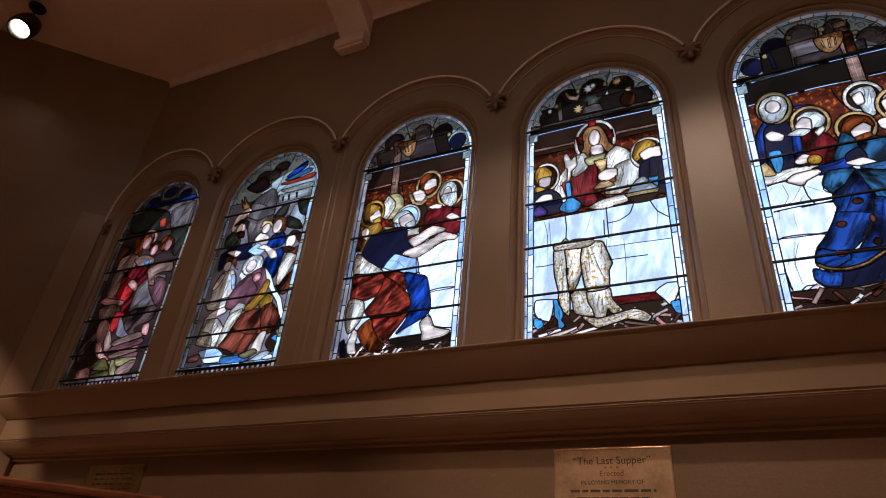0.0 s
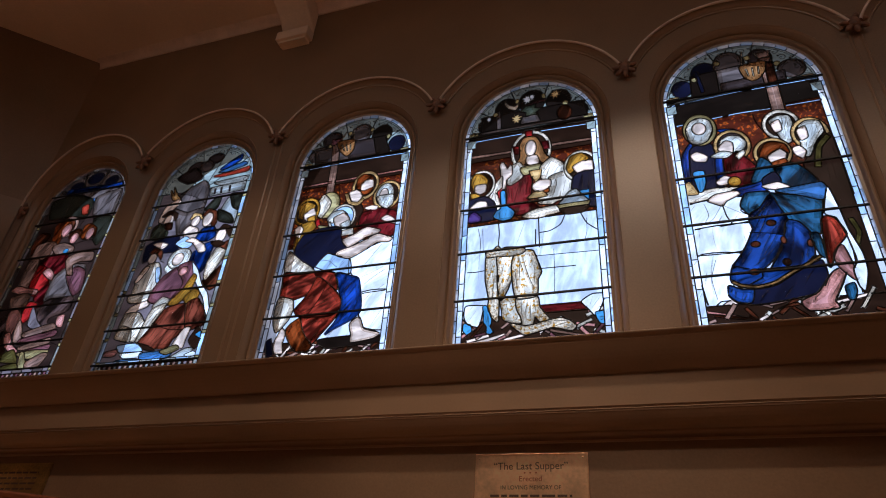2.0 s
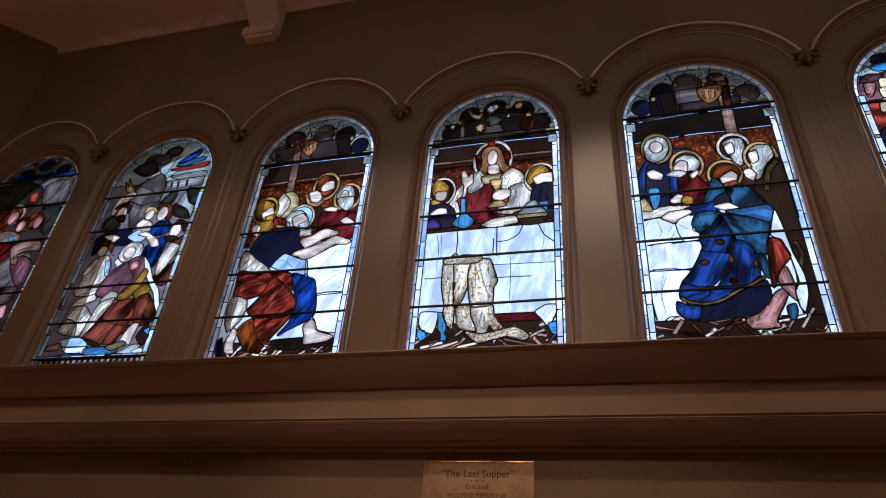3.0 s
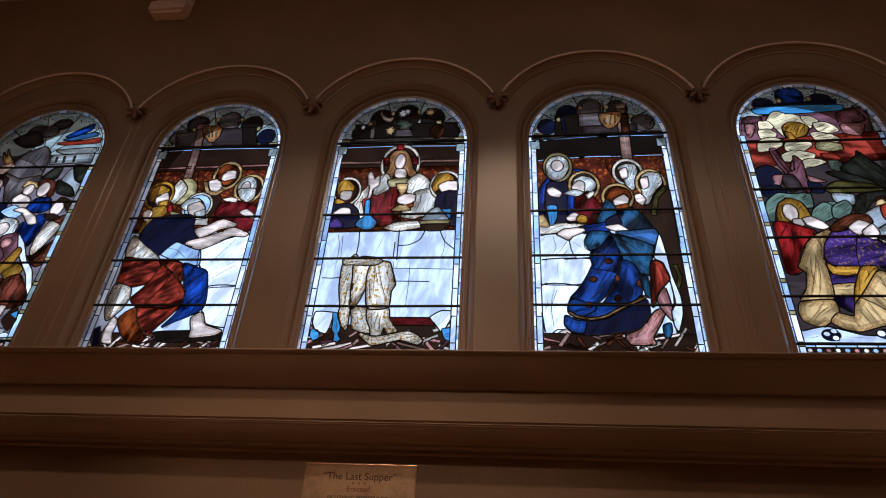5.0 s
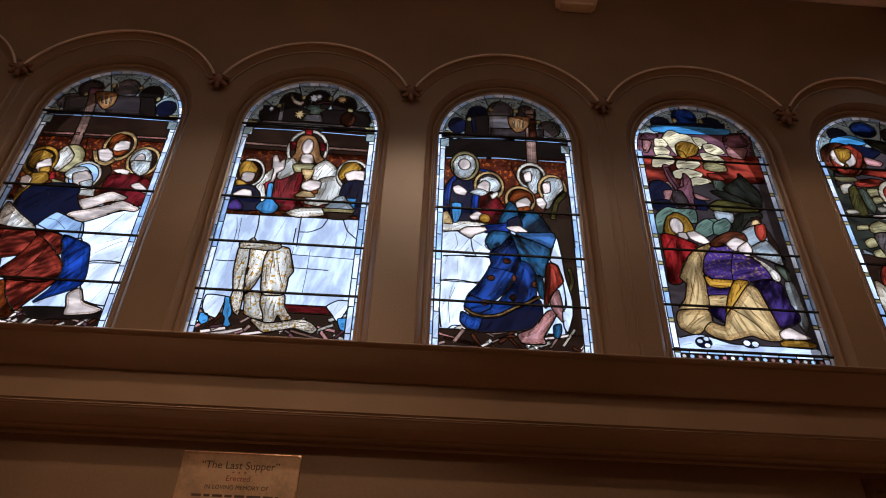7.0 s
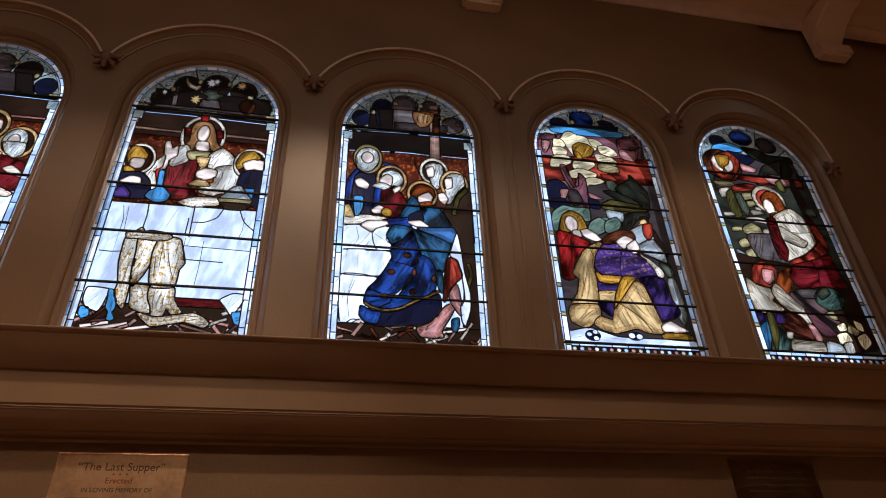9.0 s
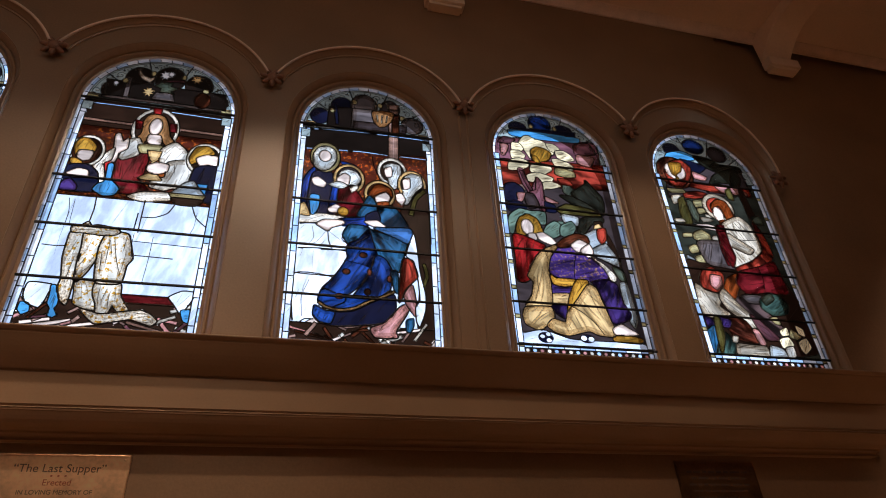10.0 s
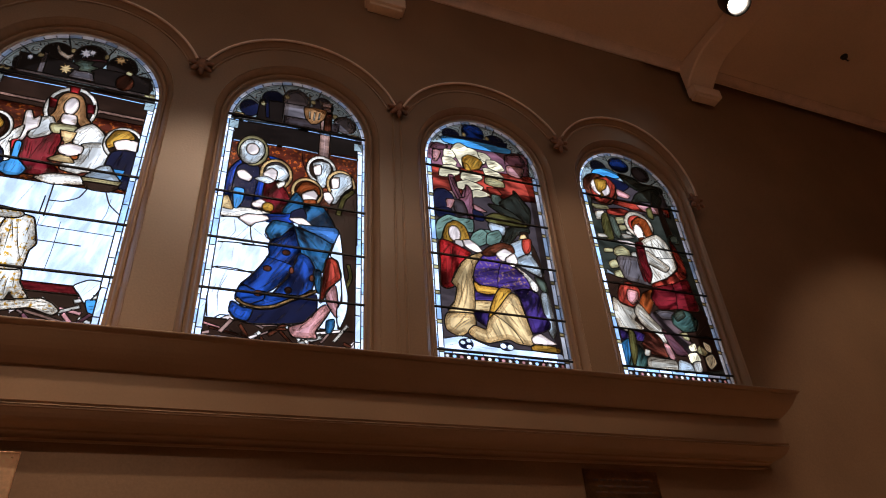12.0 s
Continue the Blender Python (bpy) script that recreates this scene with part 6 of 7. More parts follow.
    d.shape("straw", "-29.6,40.5 -24.1,46.5 -14.6,44.2 -11.1,53.1 -2.1,63.5 10.7,79.5 17.3,76.9 21,62 25.5,43.7 24.8,35.1 12.1,35.3 3.6,38.2 -13.1,33.5 -23.8,35.7", (120, 6, .6))
    d.shape("brown", "-10.7,116 -2.8,123.6 9,129.4 18.5,128.1 19.7,121.3 9.7,122.6 1.4,116 -7,114.1", (30, 2, .5))
    d.shape("flesh", "2.6,117.3 11,123.8 18.4,120 15.2,114 7.5,111")
    d.shape("flesh", "11,113.6 19.5,120.1 22,112.4 17.7,106.4 12.2,109.2", (60, 2, .3))
    d.shape("cream", "19.5,107.6 30.5,99.8 37.7,91.6 37.5,86.2 33.1,84.8 28.7,96.3", (50, 3, .4))
    d.shape("cloth", "-55.4,31 -34.4,36.9 -12.7,30.7 10.3,30.1 47.3,30.2 48.6,22.7 -57.1,18.2", (10, 5, .4))
    d.shape("gold", "24.5,34.7 35.4,36.3 48.3,34.1 46.3,30.2 24.5,30.9", (5, 3, .4))
    d.shape("flesh", "25.1,41.4 32.9,45.8 40.5,41.4 46.4,37.9 35.4,36.3 25.9,36.7")
    d.disc("navy", -32.7, 30.5, 5.9, 4.2)
    d.disc("white", -35.3, 31.3, 2.3, 1.8)
    d.disc("white", -30.4, 33.4, 2.2, 1.9)
    d.disc("white", -30.4, 28.3, 2.3, 1.9)
    d.disc("navy", 1.3, 31.5, 6.1, 3.4)
    d.disc("white", -1.5, 31.8, 2.8, 2.4)
    d.disc("white", 4.5, 31.2, 2.8, 2.4)
    band(d)


def panel_7(d):
    # linen is the robes' cream, dulled to put this far window's dimness into colour
    d.rect("moss", -W2, W2, 0, RISE + W2)
    head(d, "lichen")
    d.disc("navy", -28.4, 245.1, 9.3, 8.7)
    d.disc("blue", -2.1, 253.5, 12, 9.6)
    d.disc("dusk", 23, 246.7, 10.9, 10.2)
    d.shape("azure", "-34.9,239.6 -18.5,245 -4.6,239.7 -8,234.7 -25,233.8 -37.9,233.3", (5, 4, .3))
    d.shape("dusk", "-41.3,230 44,233.2 47.9,197.9 -48.8,182.6", sharp=True)
    d.shape("navy", "-21.7,234.2 4.1,227.7 -8.5,217.3 -21.7,224.1")
    d.shape("moss", "-6,240.9 11.2,239.7 21.9,233.8 44,233.2 44.5,226 17.9,222.3 4.1,227.7", (30, 2, .5))
    d.shape("moss", "-3.6,194.9 10.1,217.7 33.3,230.3 41.2,225.5 26.3,210.6 13.3,208.9", (120, 2, .5))
    d.shape("moss", "31.1,224.1 41.7,218.3 31.6,199.3 22.6,191.3", (60, 2, .5))
    d.disc("brown", -32.8, 215.4, 19.4, 19.8, folds=(70, 2, 0.4))
    d.shape("rust", "-44.2,215.3 -35.8,227.8 -22.2,232.7 -13.9,223.7 -18,210.4 -29.5,198.5 -40.7,200.5", (60, 2, .5))
    d.disc("flesh", -32.1, 217.6, 11.3, 11.1, folds=(70, 2, 0.4))
    d.shape("gold", "-36.7,227 -23.6,228.1 -25.8,218.5 -32.4,212.7 -31,207.3 -35.8,203.2 -32.6,209.8 -36.4,213.5", (80, 3, .4))
    d.shape("pink", "-12.7,219.6 1.6,214.4 -2.4,209.6 -12.9,211.1")
    d.shape("rust", "-16.8,206.3 5.9,205.1 46.1,204.6 46.5,194.2 2.7,195.7 -23.2,199.3", sharp=True)
    d.shape("rust", "-30,190.9 -12.8,194.4 -0.2,190.6 -18.6,185.6 -30.4,185.5", (5, 3, .4))
    d.shape("pink", "6.4,206.6 33.5,204.5 41.4,197.1 15.2,196.6")
    d.shape("khaki", "-47.3,194.2 -30.5,194.9 -28.7,191.1 -44,189.2", (5, 2, .4))
    d.shape("linen", "-45.2,185 -35.7,187.5 -34.1,181.1 -45,175.8")
    d.shape("olive", "-39,180.5 -32.9,185.2 -31,168.3 -31.6,155.5 -39.1,153.4 -41,165.9", (70, 2, .4))
    d.shape("leaf", "-30.5,181.5 -24.8,180.9 -21.9,164.2 -25.2,157.4 -29.1,163.4", (70, 2, .4))
    d.shape("khaki", "-23.1,182.4 -13.3,183.6 -12.6,178.3 -22.1,174.6", (10, 2, .4))
    d.shape("khaki", "-21.3,173.4 -13.9,174.2 -11.6,170.5 -21,166.9", (10, 2, .4))
    d.shape("linen", "-14.9,167.6 -8.1,167 -7.7,164.5 -13.8,163.8")
    d.shape("linen", "-21.1,163 -12.6,163.9 -7.9,160.6 -19.2,158.1")
    d.shape("linen", "-48.9,158.6 -40.6,159.5 -38.3,156 -47.7,155")
    d.shape("khaki", "-44.6,142.9 -35.2,143.8 -35.3,140.1 -45.9,138.4")
    d.shape("khaki", "-34.1,143.9 -24.6,148.7 -17.9,144.4 -17.7,138.2 -26.8,134.9 -34.9,137.7", (20, 2, .4))
    d.shape("linen", "-15.2,142.2 -8.8,144.1 -9.8,137.8 -15.8,137.2")
    d.shape("khaki", "-43.8,127.2 -36.9,131.5 -32.3,128.3 -35,123.3 -42.3,121.4", (20, 2, .4))
    d.shape("khaki", "-40,118.1 -31.2,121.3 -28.2,116.8 -34.7,110.4 -39.6,112.3", (20, 2, .4))
    d.shape("stone", "-28.7,132.3 -17.8,134.6 -6.5,130.8 -6.3,124.8 -20.7,125.8", (10, 2, .4))
    d.shape("linen", "-28.6,127.5 -21.5,126.9 -23.9,123.1 -29.6,122.6")
    d.shape("pale", "-48.3,119.7 -40.9,115.1 -41,106.4 -47.9,106.9", (20, 3, .4))
    d.shape("grey", "-25.4,121.8 -10.2,126.8 -7.5,115.2 -4.8,103.8 -13,99.6 -21.1,108.1", (60, 2, .5))
    d.shape("olive", "17.5,199.6 23.7,203.2 23.7,189.4 17.8,190")
    d.shape("umber", "35.7,210.4 38.7,189.8 40.9,166.6 33.8,170.5 32.2,192.5", (70, 3, .4))
    d.shape("leaf", "36.4,170.7 45.3,171.7 46.7,162.7 37.1,162.9")
    d.disc("linen", 2.6, 177.5, 16.8, 16.7)
    d.disc("rust", 2.6, 177.5, 12.5, 11.8)
    d.shape("amber", "-5.2,179.2 3.4,186.9 12.5,185.3 15.7,173.7 16.5,165.9 7.9,158.5 6.7,168.7 3.5,180.2 -5,172.6", (60, 2, .5))
    d.disc("flesh", -0.2, 169.2, 5.6, 8.9, folds=(70, 2, 0.4))
    d.shape("amber", "-1.8,161.3 4.8,163.3 3,157.9 -2.4,156.1")
    d.shape("flesh", "-31.2,153 -16.5,155.8 -4.5,153.3 6,153.2 4.6,149.2 -12.6,149.9", (5, 2, .3))
    d.shape("umber", "-51.4,110.2 -36.7,111.8 -2.5,109.6 43,102.5 56.6,47.4 46.2,29.9 -54.9,23.6", (30, 9, .4))
    d.shape("grey", "-32.8,135.1 -5.4,137.2 -2.9,122.7 0.8,108.8 -14.2,109.5 -29.5,112.6", (70, 3, .5))
    d.shape("taupe", "-22.2,84.6 -9.4,80.2 9.4,76.4 20,58.1 32.5,45.7 13.6,41.2 1.3,53.9 -12.2,63.6", (140, 4, .5))
    d.shape("amber", "-22.2,84.6 -15.1,97.8 -3.3,103.7 -2.7,95 -14.5,77", (70, 3, .5))
    d.shape("linen", "1.9,159.7 20.4,168.9 30.1,160.2 33.9,144.6 33.1,131.8 18.7,119.1 0.8,110.6 -6.6,115.1 -2.9,133.8 -3.9,149.3", (110, 3, .7))
    d.shape("linen", "-4.6,147.3 3.9,147.2 16.3,138.6 24.5,132.1 18.2,126.4 5.9,131.1 -3.5,137.4", (150, 3, .6))
    d.shape("wine", "-7.5,153.3 -2,151.5 -1.6,133.9 -3.7,116.6 -8.6,112.5 -10.1,129.8", (110, 3, .5))
    d.shape("rust", "34.6,164.2 39.6,156.9 43.3,139.3 43.1,125.5 33.2,117.1 15.6,110.4 -0.2,105.7 -1.3,109.8 18.7,119.1 34.4,132 34.4,145.9", (120, 4, .6))
    d.shape("wine", "1.2,106.5 22.5,112.9 41.2,120.4 43.6,102.6 43.7,87.4 19,86.8 0.5,83.9 -6.3,94.7", (20, 6, .5))
    d.shape("grey", "-6.1,81.7 6.3,83.9 14.5,82.4 9,75.2 -1.3,75.4", (20, 3, .5))
    d.shape("rust", "-42.6,95.6 -35.7,105.5 -26.3,108.2 -17.8,102.1 -20.6,91.5 -29.4,83.4 -41.5,86.1", (70, 3, .6))
    d.shape("pink", "-30.4,100.3 -20.9,99.5 -22.4,91.4 -28.7,85.7 -32.9,90.3")
    d.shape("linen", "-48.6,90.5 -41.6,85.5 -29,81.2 -24.1,78.9 -31.9,70 -23.7,62.6 -35,58.5 -48.7,60 -50.7,73.7", (120, 3, .7))
    d.shape("linen", "-22.5,87.4 -13.1,74.4 -3.3,63.2 -1,53.8 -6.8,50.2 -14.1,58 -24.8,67.9 -28.7,78.5", (140, 3, .7))
    d.shape("auburn", "-24.3,61 -11.6,57.2 -7.1,49.1 -5.8,37.3 -20.6,38.8 -28,41.4 -29.9,50.5", (150, 4, .6))
    d.shape("mauve", "-4.1,64.2 5.2,56.9 13.5,46.9 17.1,41.4 4.9,40.6 -1,50.6", (140, 3, .6))
    d.shape("pink", "-6.8,50.2 -1.2,48.5 1.8,38.3 -1.4,34 -5.2,38.9")
    d.shape("violet", "-49.4,59.4 -41.8,55.8 -43.4,47.4 -48.9,48.5", (60, 2, .5))
    d.shape("violet", "-36.5,58.9 -25.1,56.6 -28.4,50.1 -35.3,50.6", (60, 2, .5))
    d.shape("teal", "-51.1,44.8 -42.9,50.5 -41.8,40.4 -45.5,25.1 -52.7,25.7", (80, 2, .6))
    d.shape("green", "-48,24 -40.7,40.4 -34.6,46 -26.1,33.9 -33,24.5", (60, 2, .6))
    d.shape("olive", "-40.6,58 -35.3,57.4 -36.3,40.8 -43.4,25.3 -43.4,35.2", (85, 3, .4))
    d.shape("green", "11.4,78.8 21.9,86.5 32.9,84.1 38.7,76.1 33.9,66.8 19.5,64.5 10.3,70.9", (40, 2, .6))
    d.shape("leaf", "14.1,81.3 23.5,86.1 26.2,80.7 15.6,74.1", (40, 2, .5))
    d.shape("linen", "-26.1,35.4 -11,34.9 0.9,34.1 0.8,25.1 -28.1,24.8", (10, 3, .6))
    d.shape("pale", "4.9,35.9 16.3,33.6 19,26.2 1.6,24.1", (10, 3, .6))
    d.shape("bloom", "16.7,41.9 26.1,44.2 28.7,37.5 21.7,33 16.9,35.2", (60, 2, .6))
    d.shape("cream", "19.2,33.8 27.4,35.9 26.8,27.2 19.6,24.7", (80, 2, .5))
    d.shape("bloom", "35,40.6 43.5,44.3 45.3,36.1 37.6,29.9 34.8,34.3", (70, 2, .6))
    d.shape("khaki", "32.1,52 39,46.1 34.5,42.1 27.7,45.3", (40, 2, .5))
    d.shape("bloom", "19.8,50 27.4,53.3 27.8,46.9 20.9,45.4", (60, 2, .5))
    d.shape("khaki", "14.3,61.4 21.9,63.1 23.7,55.7 18.2,56.3", (60, 2, .4))
    d.shape("bloom", "37.6,55.7 43.6,52.9 43.2,46.4 38.1,48.2", (120, 2, .5))
    d.shape("linen", "-28.2,42.4 -22.9,41.7 -25.8,36.4 -29.9,37.1")
    d.shape("wine", "-7.7,154.2 0.8,155.2 0.3,137 1.8,121.9 -4.5,110.7 -7.8,127", (110, 2, .5))
    d.shape("wine", "-6,155.7 1.3,156.5 -1,149.9 -7,149.3")
    band(d)


PANELS = [panel_1, panel_2, panel_3, panel_4, panel_5, panel_6, panel_7]
BARS = [[24.8, 51.9, 91.6, 152.1, 196.9, 234.4], [21.7, 55.3, 91.3, 153.8, 194.9], [52.1, 92.6, 134.5, 213.8], [51.3, 92.8, 134.9, 213.1], [52.3, 94.1, 135.8, 215.3], [23.2, 58.9, 107.9, 152.9, 201.9], [24.4, 59.3, 104.4, 151.2, 203.9]]
LABELS = [
    "arched stained glass window in dark red, brown and blue panes",
    "arched stained glass window in grey, mauve, brown and blue panes",
    "arched stained glass window with a rust-red and navy panel",
    "arched stained glass window with a white cloth and gold drapery",
    "arched stained glass window with a deep blue and teal panel",
    "arched stained glass window with yellow, purple and red panes",
    "arched stained glass window with green, crimson and cream panes",
]
for i, draw in enumerate(PANELS):
    d = Design()
    draw(d)
    # the first border's greyer tones also hold the shade behind that window
    border(d, "khaki" if i in (0, 1, 5, 6) else "", (("ash", "pale", "grey"), ("pale", "ice", "lichen"))[i] if i < 2 else ("cloth", "white", "ice"))
    DESIGNS.append(d)
for i, d in enumerate(DESIGNS):
    build_window(i, d, BARS[i], LABELS[i])

# ---- hood mouldings and carved bosses ----
HOOD_R, HOOD_Z, FOOT, GAP = 0.865, 5.525, 0.72, 0.05
for i, c in enumerate(CENTRES):
    a0 = math.pi if i == 0 else math.pi - math.acos((c - JOINTS[i - 1] - GAP) / HOOD_R)
    a1 = 0 if i == 6 else math.acos((JOINTS[i] - c - GAP) / HOOD_R)
    body = [(-0.062, 0.0), (-0.058, -0.010), (-0.046, -0.012), (-0.040, -0.022), (-0.026, -0.034), (-0.012, -0.048), (-0.004, -0.055), (0.004, -0.055), (0.010, -0.046), (0.012, 0.0)]
    # the bead's pale colour stands in for the highlight along the rim
    bead = [(0.002 + 0.012 * math.cos(t), -0.062 + 0.012 * math.sin(t)) for t in [math.pi * k / 5 for k in range(11)]]
    line = [a0 + (a1 - a0) * k / 32 for k in range(33)]

    def swept(prof):
        bm = bmesh.new()
        rows = []
        for a in line:
            squeeze = FOOT / HOOD_R if (i == 0 and a > math.pi / 2) or (i == 6 and a < math.pi / 2) else 1
            rows.append([(c + (HOOD_R * squeeze + o + 0.012) * math.cos(a), FACE_Y + y, HOOD_Z + (HOOD_R + o + 0.012) * math.sin(a)) for o, y in prof])
        strip(bm, rows)
        return bm

    hood = tagged(part("hood_moulding", swept(body), TRIM), "brown painted arched hood moulding with a bead brightened as a highlight", "moulding", "hood mouldings", "structure")
    part("bead", swept(bead), HOOD, hood, "slim cream bead, its colour brightened as a highlight", smooth=True)


def boss(x, z):
    """A carved leafy boss at the foot of two hoods."""
    thing = new("carved_boss")
    thing.location = (x, FACE_Y, z)
    tagged(thing, "small red-brown carved leaf boss between two hood mouldings", "carved boss", "carved bosses")
    bm = bmesh.new()
    bmesh.ops.create_uvsphere(bm, u_segments=12, v_segments=8, radius=0.05, matrix=Matrix.Translation((0, -0.03, 0)) @ Matrix.Diagonal((1, 0.9, 1.25, 1)))
    core = part("core", bm, CARVED, thing, smooth=True)
    for k in range(7):
        a = 2 * math.pi * k / 7 + 0.3
        bm = bmesh.new()
        m = Matrix.Translation((0.062 * math.cos(a), -0.045, 0.07 * math.sin(a) - 0.005)) @ Matrix.Rotation(-a, 4, "Y") @ Matrix.Diagonal((1.5, 0.7, 0.8, 1))
        bmesh.ops.create_icosphere(bm, subdivisions=2, radius=0.028, matrix=m)
        for v in bm.verts:
            v.co += 0.006 * noise.noise_vector(v.co * 40)
        part("leaf", bm, CARVED, core, smooth=True)
    return thing


first = boss(CENTRES[0] - FOOT, HOOD_Z - 0.05)
for x in JOINTS:
    copy_thing(first, pose(x, FACE_Y, 5.87))
copy_thing(first, pose(CENTRES[6] + FOOT, FACE_Y, HOOD_Z - 0.05))


# ---- ceiling beams with their end blocks ----
def ceiling_beam(x):
    thing = new("ceiling_beam")
    thing.location = (x, FACE_Y, TOP + FALL * x)
    tagged(thing, "cream painted ceiling beam ending in a stepped block at the wall", "ceiling beam", "ceiling beams", "structure")
    bm = bmesh.new()
    # the beam, deepening in a curve towards the wall
    rows = []
    for k in range(25):
        y = -0.0 - 1.2 * k / 24
        drop = 0.13 + 0.29 * max(0, 1 + y / 0.5) ** 2
        rows.append([(-0.19, y, 0.0), (-0.19, y, -drop + 0.02), (-0.17, y, -drop), (0.17, y, -drop), (0.19, y, -drop + 0.02), (0.19, y, 0.0)])
    rows.append([(p[0], REAR - FACE_Y, p[2]) for p in rows[-1]])
    strip(bm, rows)
    part("beam", bm, PLASTER, thing)
    part("end_block", box(bmesh.new(), -0.20, 0.20, -0.13, 0.0, -0.55, -0.42, 0.012), PLASTER, thing)
    part("fillet", box(bmesh.new(), -0.17, 0.17, -0.10, 0.0, -0.585, -0.55, 0.008), PLASTER, thing)
    return thing


for x in (-3.43, 1.59, 5.60):
    ceiling_beam(x)


# ---- plaques ----
def writing(text, size, x, z, mat, parent, name="letter"):
    cu = bpy.data.curves.new(name, "FONT")
    cu.body, cu.size, cu.align_x, cu.extrude = text, size, "CENTER", 0.0006
    ob = new(name, cu)
    dg = bpy.context.evaluated_depsgraph_get()
    me = bpy.data.meshes.new_from_object(ob.evaluated_get(dg))
    bpy.data.objects.remove(ob)
    # each letter becomes a part of its own: pieces that overlap along the line belong together
    whole = bmesh.new()
    whole.from_mesh(me)
    todo, pieces = set(whole.verts), []
    while todo:
        stack, found = [todo.pop()], []
        while stack:
            v = stack.pop()
            found.append(v)
            for e in v.link_edges:
                w = e.other_vert(v)
                if w in todo:
                    todo.remove(w)
                    stack.append(w)
        pieces.append((min(v.co.x for v in found), max(v.co.x for v in found), found))
    letters = []
    for x0, x1, found in sorted(pieces, key=lambda p: p[:2]):
        if letters and x0 < letters[-1][1] - 0.5 * (x1 - x0):
            letters[-1][1] = max(letters[-1][1], x1)
            letters[-1][2].extend(found)
        else:
            letters.append([x0, x1, list(found)])
    for x0, x1, found in letters:
        index = {v: k for k, v in enumerate(found)}
        faces = [tuple(index[v] for v in f.verts) for f in whole.faces if f.verts[0] in index]
        ob = raw_part(name, [tuple(v.co) for v in found], faces, mat, parent)
        ob.matrix_basis = pose(x, -0.0125, z, 90, 0, 0)
    whole.free()


def plaque(x, z, width, height, mat, label, words):
    thing = new("memorial_plaque")
    thing.location = (x, FACE_Y + 0.05, z)
    tagged(thing, label, "plaque", "memorial plaques")
    bm = bmesh.new()
    box(bm, -width / 2, width / 2, -0.012, 0.0, -height, 0, 0.004)
    plate = part("plate", bm, mat, thing)
    for z0, z1, x0, x1 in ((-0.011, -0.006, -1, 1), (-height + 0.006, -height + 0.011, -1, 1)):
        part("rim", box(bmesh.new(), -width / 2 + 0.006, width / 2 - 0.006, -0.016, -0.012, z0, z1, 0.001), mat, plate)
    for s in (-1, 1):
        a, b = sorted((s * (width / 2 - 0.006), s * (width / 2 - 0.011)))
        part("rim", box(bmesh.new(), a, b, -0.016, -0.012, -height + 0.012, -0.012, 0.001), mat, plate)
        for zz in (-0.03, -height + 0.03):
            bm = bmesh.new()
            bmesh.ops.create_uvsphere(bm, u_segments=10, v_segments=6, radius=0.007, matrix=pose(s * (width / 2 - 0.03), -0.013, zz))
            part("screw", bm, mat, plate, smooth=True)
    if words:
        writing("\u201cThe Last Supper\u201d", 0.062, 0, -0.098, INK, plate)
        for k in (-1, 0, 1):
            part("dot", box(bmesh.new(), k * 0.035 - 0.005, k * 0.035 + 0.005, -0.0128, -0.012, -0.122, -0.114), RED_INK, plate)
        writing("Erected", 0.046, 0, -0.168, RED_INK, plate)
        writing("IN LOVING MEMORY OF", 0.034, 0, -0.215, INK, plate)
    rng = random.Random(int(width * 1000) + words)
    z = -0.245 if words else -0.07
    while z > -height + 0.05:
        half = width * rng.uniform(0.28, 0.38)
        x0 = -half
        while x0 < half:
            x1 = min(x0 + rng.uniform(0.03, 0.08), half)
            part("text_bar", box(bmesh.new(), x0, x1, -0.0128, -0.012, z - 0.014, z), INK, plate)
            x0 = x1 + 0.014
        z -= 0.042
    return thing


plaque(-0.80, 2.735, 0.70, 0.56, BRASS, "polished brass memorial plaque with black and red lettering", True)
plaque(-5.02, 2.735, 0.68, 0.50, REFLECTION_BRASS, "dull brass memorial plaque on the wall in shade", False)
plaque(3.32, 2.755, 0.63, 0.50, BRONZE, "dark bronze memorial plaque below the ledge", False)


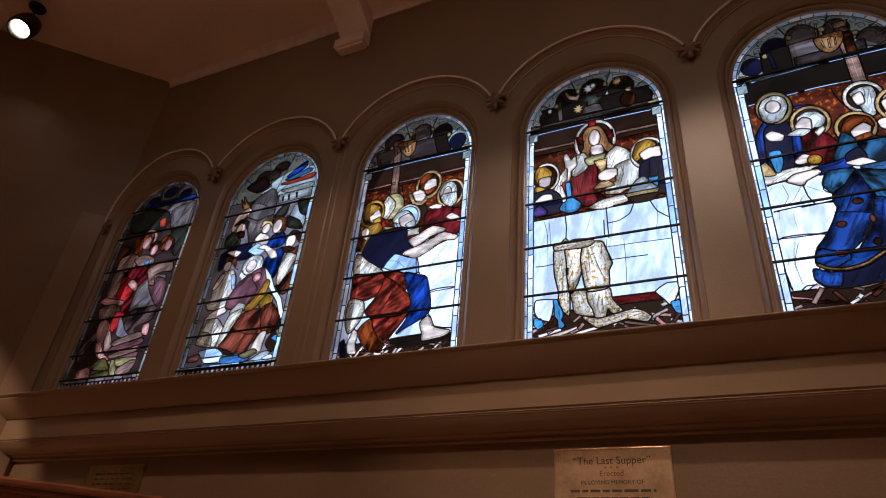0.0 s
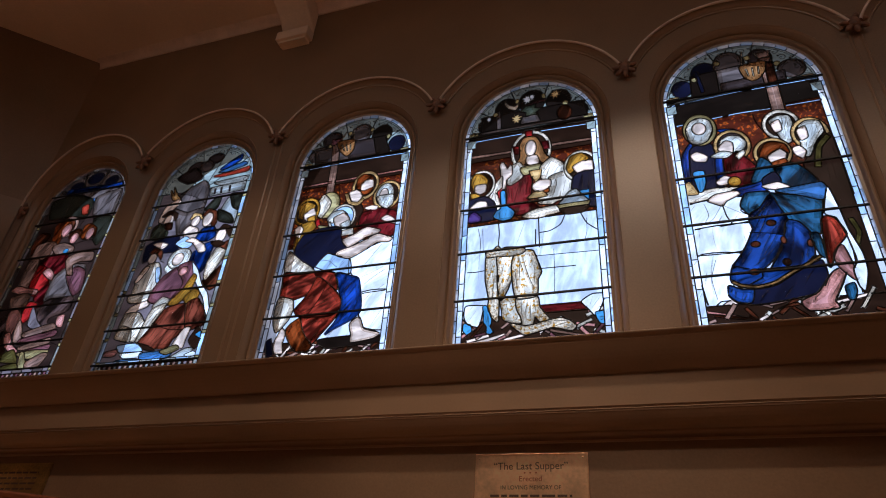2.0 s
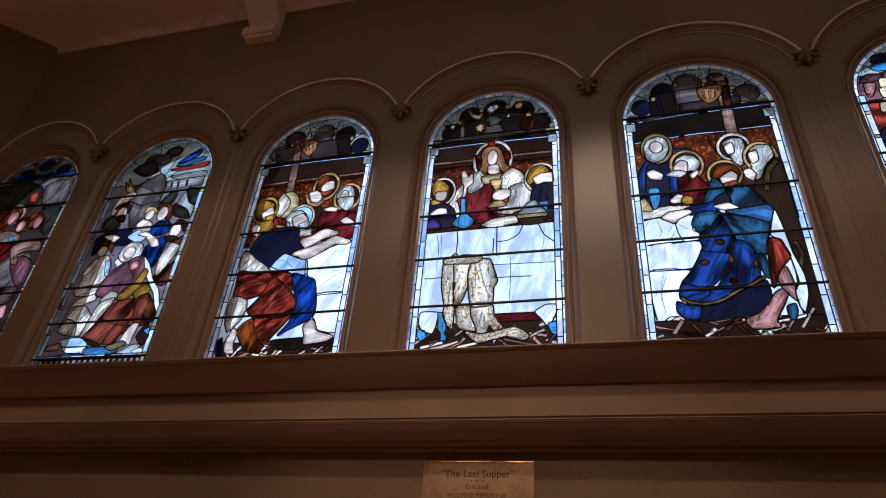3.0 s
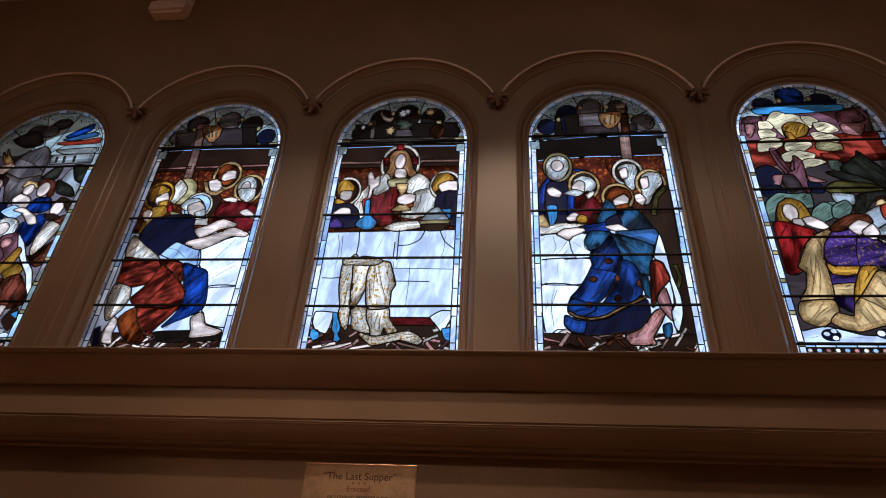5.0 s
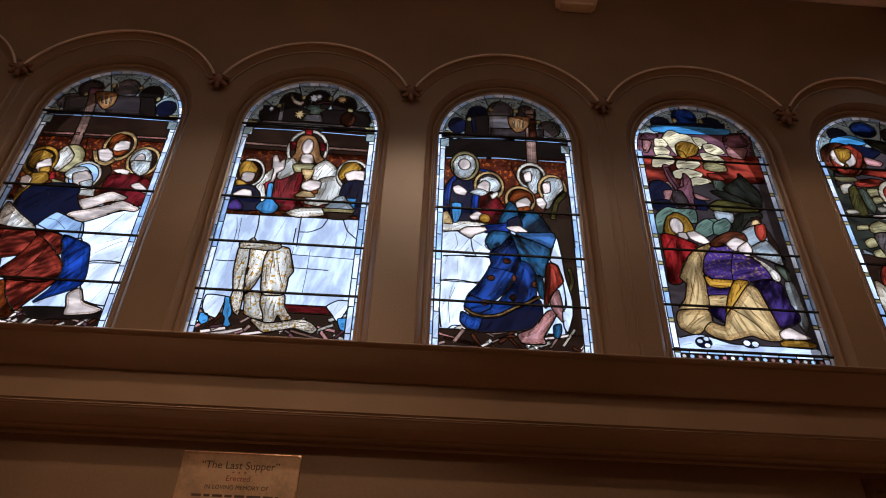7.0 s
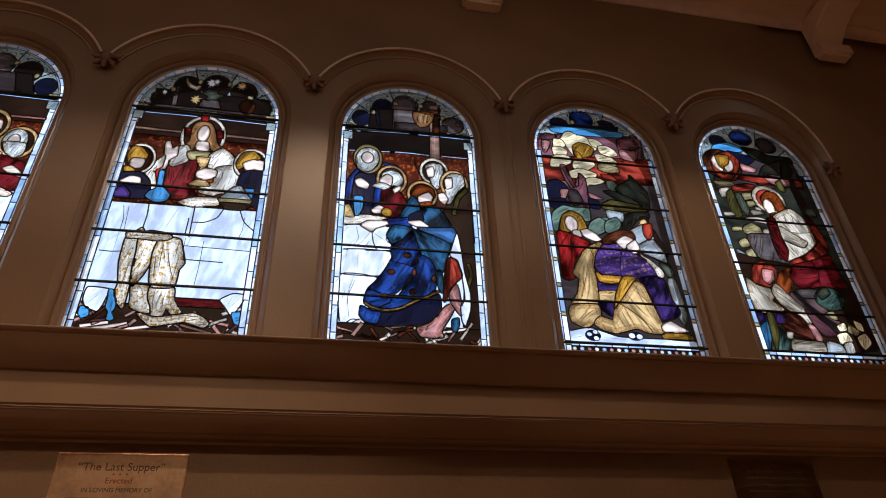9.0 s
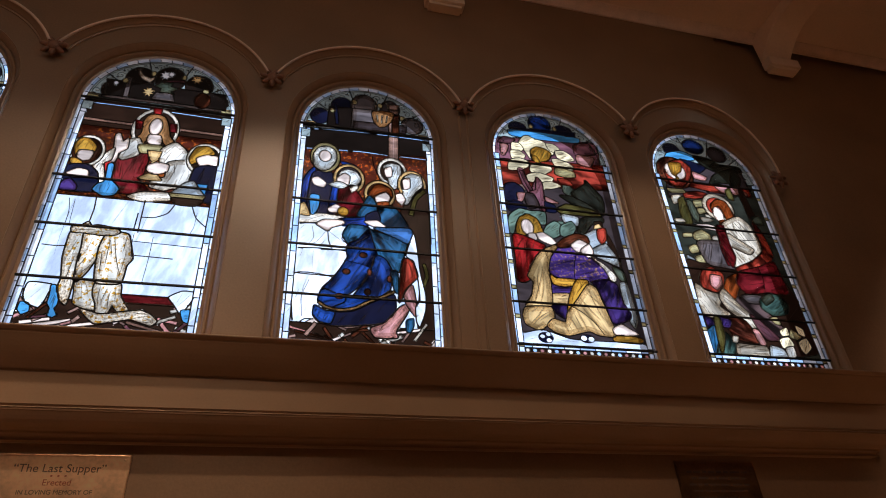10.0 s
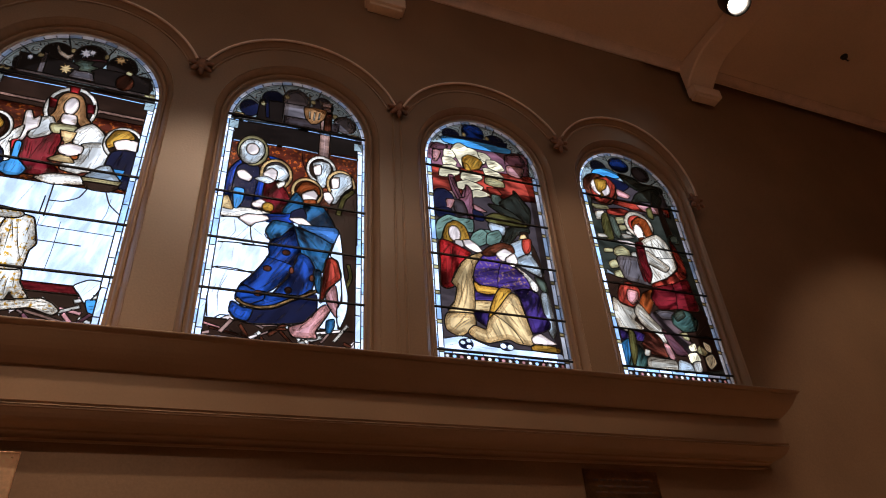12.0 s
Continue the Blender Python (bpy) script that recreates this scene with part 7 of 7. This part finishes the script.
# ---- ceiling spotlights ----
def spotlight(eye, target):
    thing = new("spotlight")
    thing.matrix_world = look(eye, target)
    tagged(thing, "black round ceiling spotlight, switched on, in view or added unseen for light", "spotlight", "ceiling spotlights")
    # the housing opens along -z; the lit face sits in its mouth, behind the lamp
    bm = bmesh.new()
    prof = [(0.0, 0.34), (0.09, 0.335), (0.125, 0.30), (0.14, 0.22), (0.145, 0.12), (0.14, 0.05), (0.135, 0.015), (0.128, 0.01), (0.118, 0.012), (0.10, 0.06)]
    n = 20
    strip(bm, [[(r * math.cos(2 * math.pi * k / n), r * math.sin(2 * math.pi * k / n), h) for r, h in prof] for k in range(n)], closed=True)
    housing = part("housing", bm, BLACK, thing, smooth=True)
    bm = bmesh.new()
    dome = [(0.100, 0.06), (0.09, 0.045), (0.07, 0.034), (0.04, 0.026), (0.0, 0.023)]
    strip(bm, [[(r * math.cos(2 * math.pi * k / n), r * math.sin(2 * math.pi * k / n), h) for r, h in dome] for k in range(n)], closed=True)
    part("lamp_face", bm, BULB, housing, "glowing warm white lamp face")
    back = thing.matrix_world @ Vector((0, 0, 0.2))
    up = thing.matrix_world.inverted()
    bm = bmesh.new()
    tube(bm, [up @ back, up @ Vector((back.x, back.y, back.z + 0.06)), up @ Vector((back.x, back.y, TOP + FALL * back.x))], 0.012)
    part("stem", bm, BLACK, thing)
    bm = bmesh.new()
    bmesh.ops.create_cone(bm, cap_ends=True, segments=20, radius1=0.09, radius2=0.1, depth=0.03, matrix=up @ Matrix.Translation((back.x, back.y, TOP + FALL * back.x - 0.015)))
    part("ceiling_plate", bm, BLACK, thing)
    return thing


# every lamp gets a housing, the added unseen ones too
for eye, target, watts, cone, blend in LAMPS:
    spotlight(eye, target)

# ---- small fitting on the ceiling ----
thing = new("ceiling_hook")
thing.location = (7.33, 3.1, TOP + FALL * 7.33)
tagged(thing, "small black fitting on the ceiling", "ceiling fitting")
bm = bmesh.new()
bmesh.ops.create_cone(bm, cap_ends=True, segments=14, radius1=0.035, radius2=0.045, depth=0.03, matrix=Matrix.Translation((0, 0, -0.015)))
part("base", bm, BLACK, thing)
bm = bmesh.new()
tube(bm, [(0.0, 0, -0.03), (0.01, 0, -0.06), (0.03, 0, -0.075), (0.05, 0, -0.06)], 0.008)
part("hook", bm, BLACK, thing)

# ---- wooden screen beside the windows' corner ----
thing = new("wooden_screen")
thing.matrix_world = pose(-3.66, 2.18, 0, 0, 0, math.degrees(math.atan2(0.53, 0.66)))
tagged(thing, "polished red-brown wooden screen with a moulded top rail", "wooden screen")
part("panel", box(bmesh.new(), -1.6, 1.5, -0.02, 0.02, 0.1, 2.14), WOOD, thing)
part("top_rail", box(bmesh.new(), -1.65, 1.55, -0.045, 0.045, 2.155, 2.2, 0.014), WOOD, thing)
part("bead", box(bmesh.new(), -1.62, 1.52, -0.032, 0.032, 2.125, 2.152, 0.01), WOOD, thing)
part("plinth", box(bmesh.new(), -1.65, 1.55, -0.04, 0.04, 0.0, 0.12, 0.008), WOOD, thing)
for x in (-1.62, 1.52):
    part("post", box(bmesh.new(), x - 0.04, x + 0.04, -0.045, 0.045, 0.12, 2.12, 0.008), WOOD, thing)
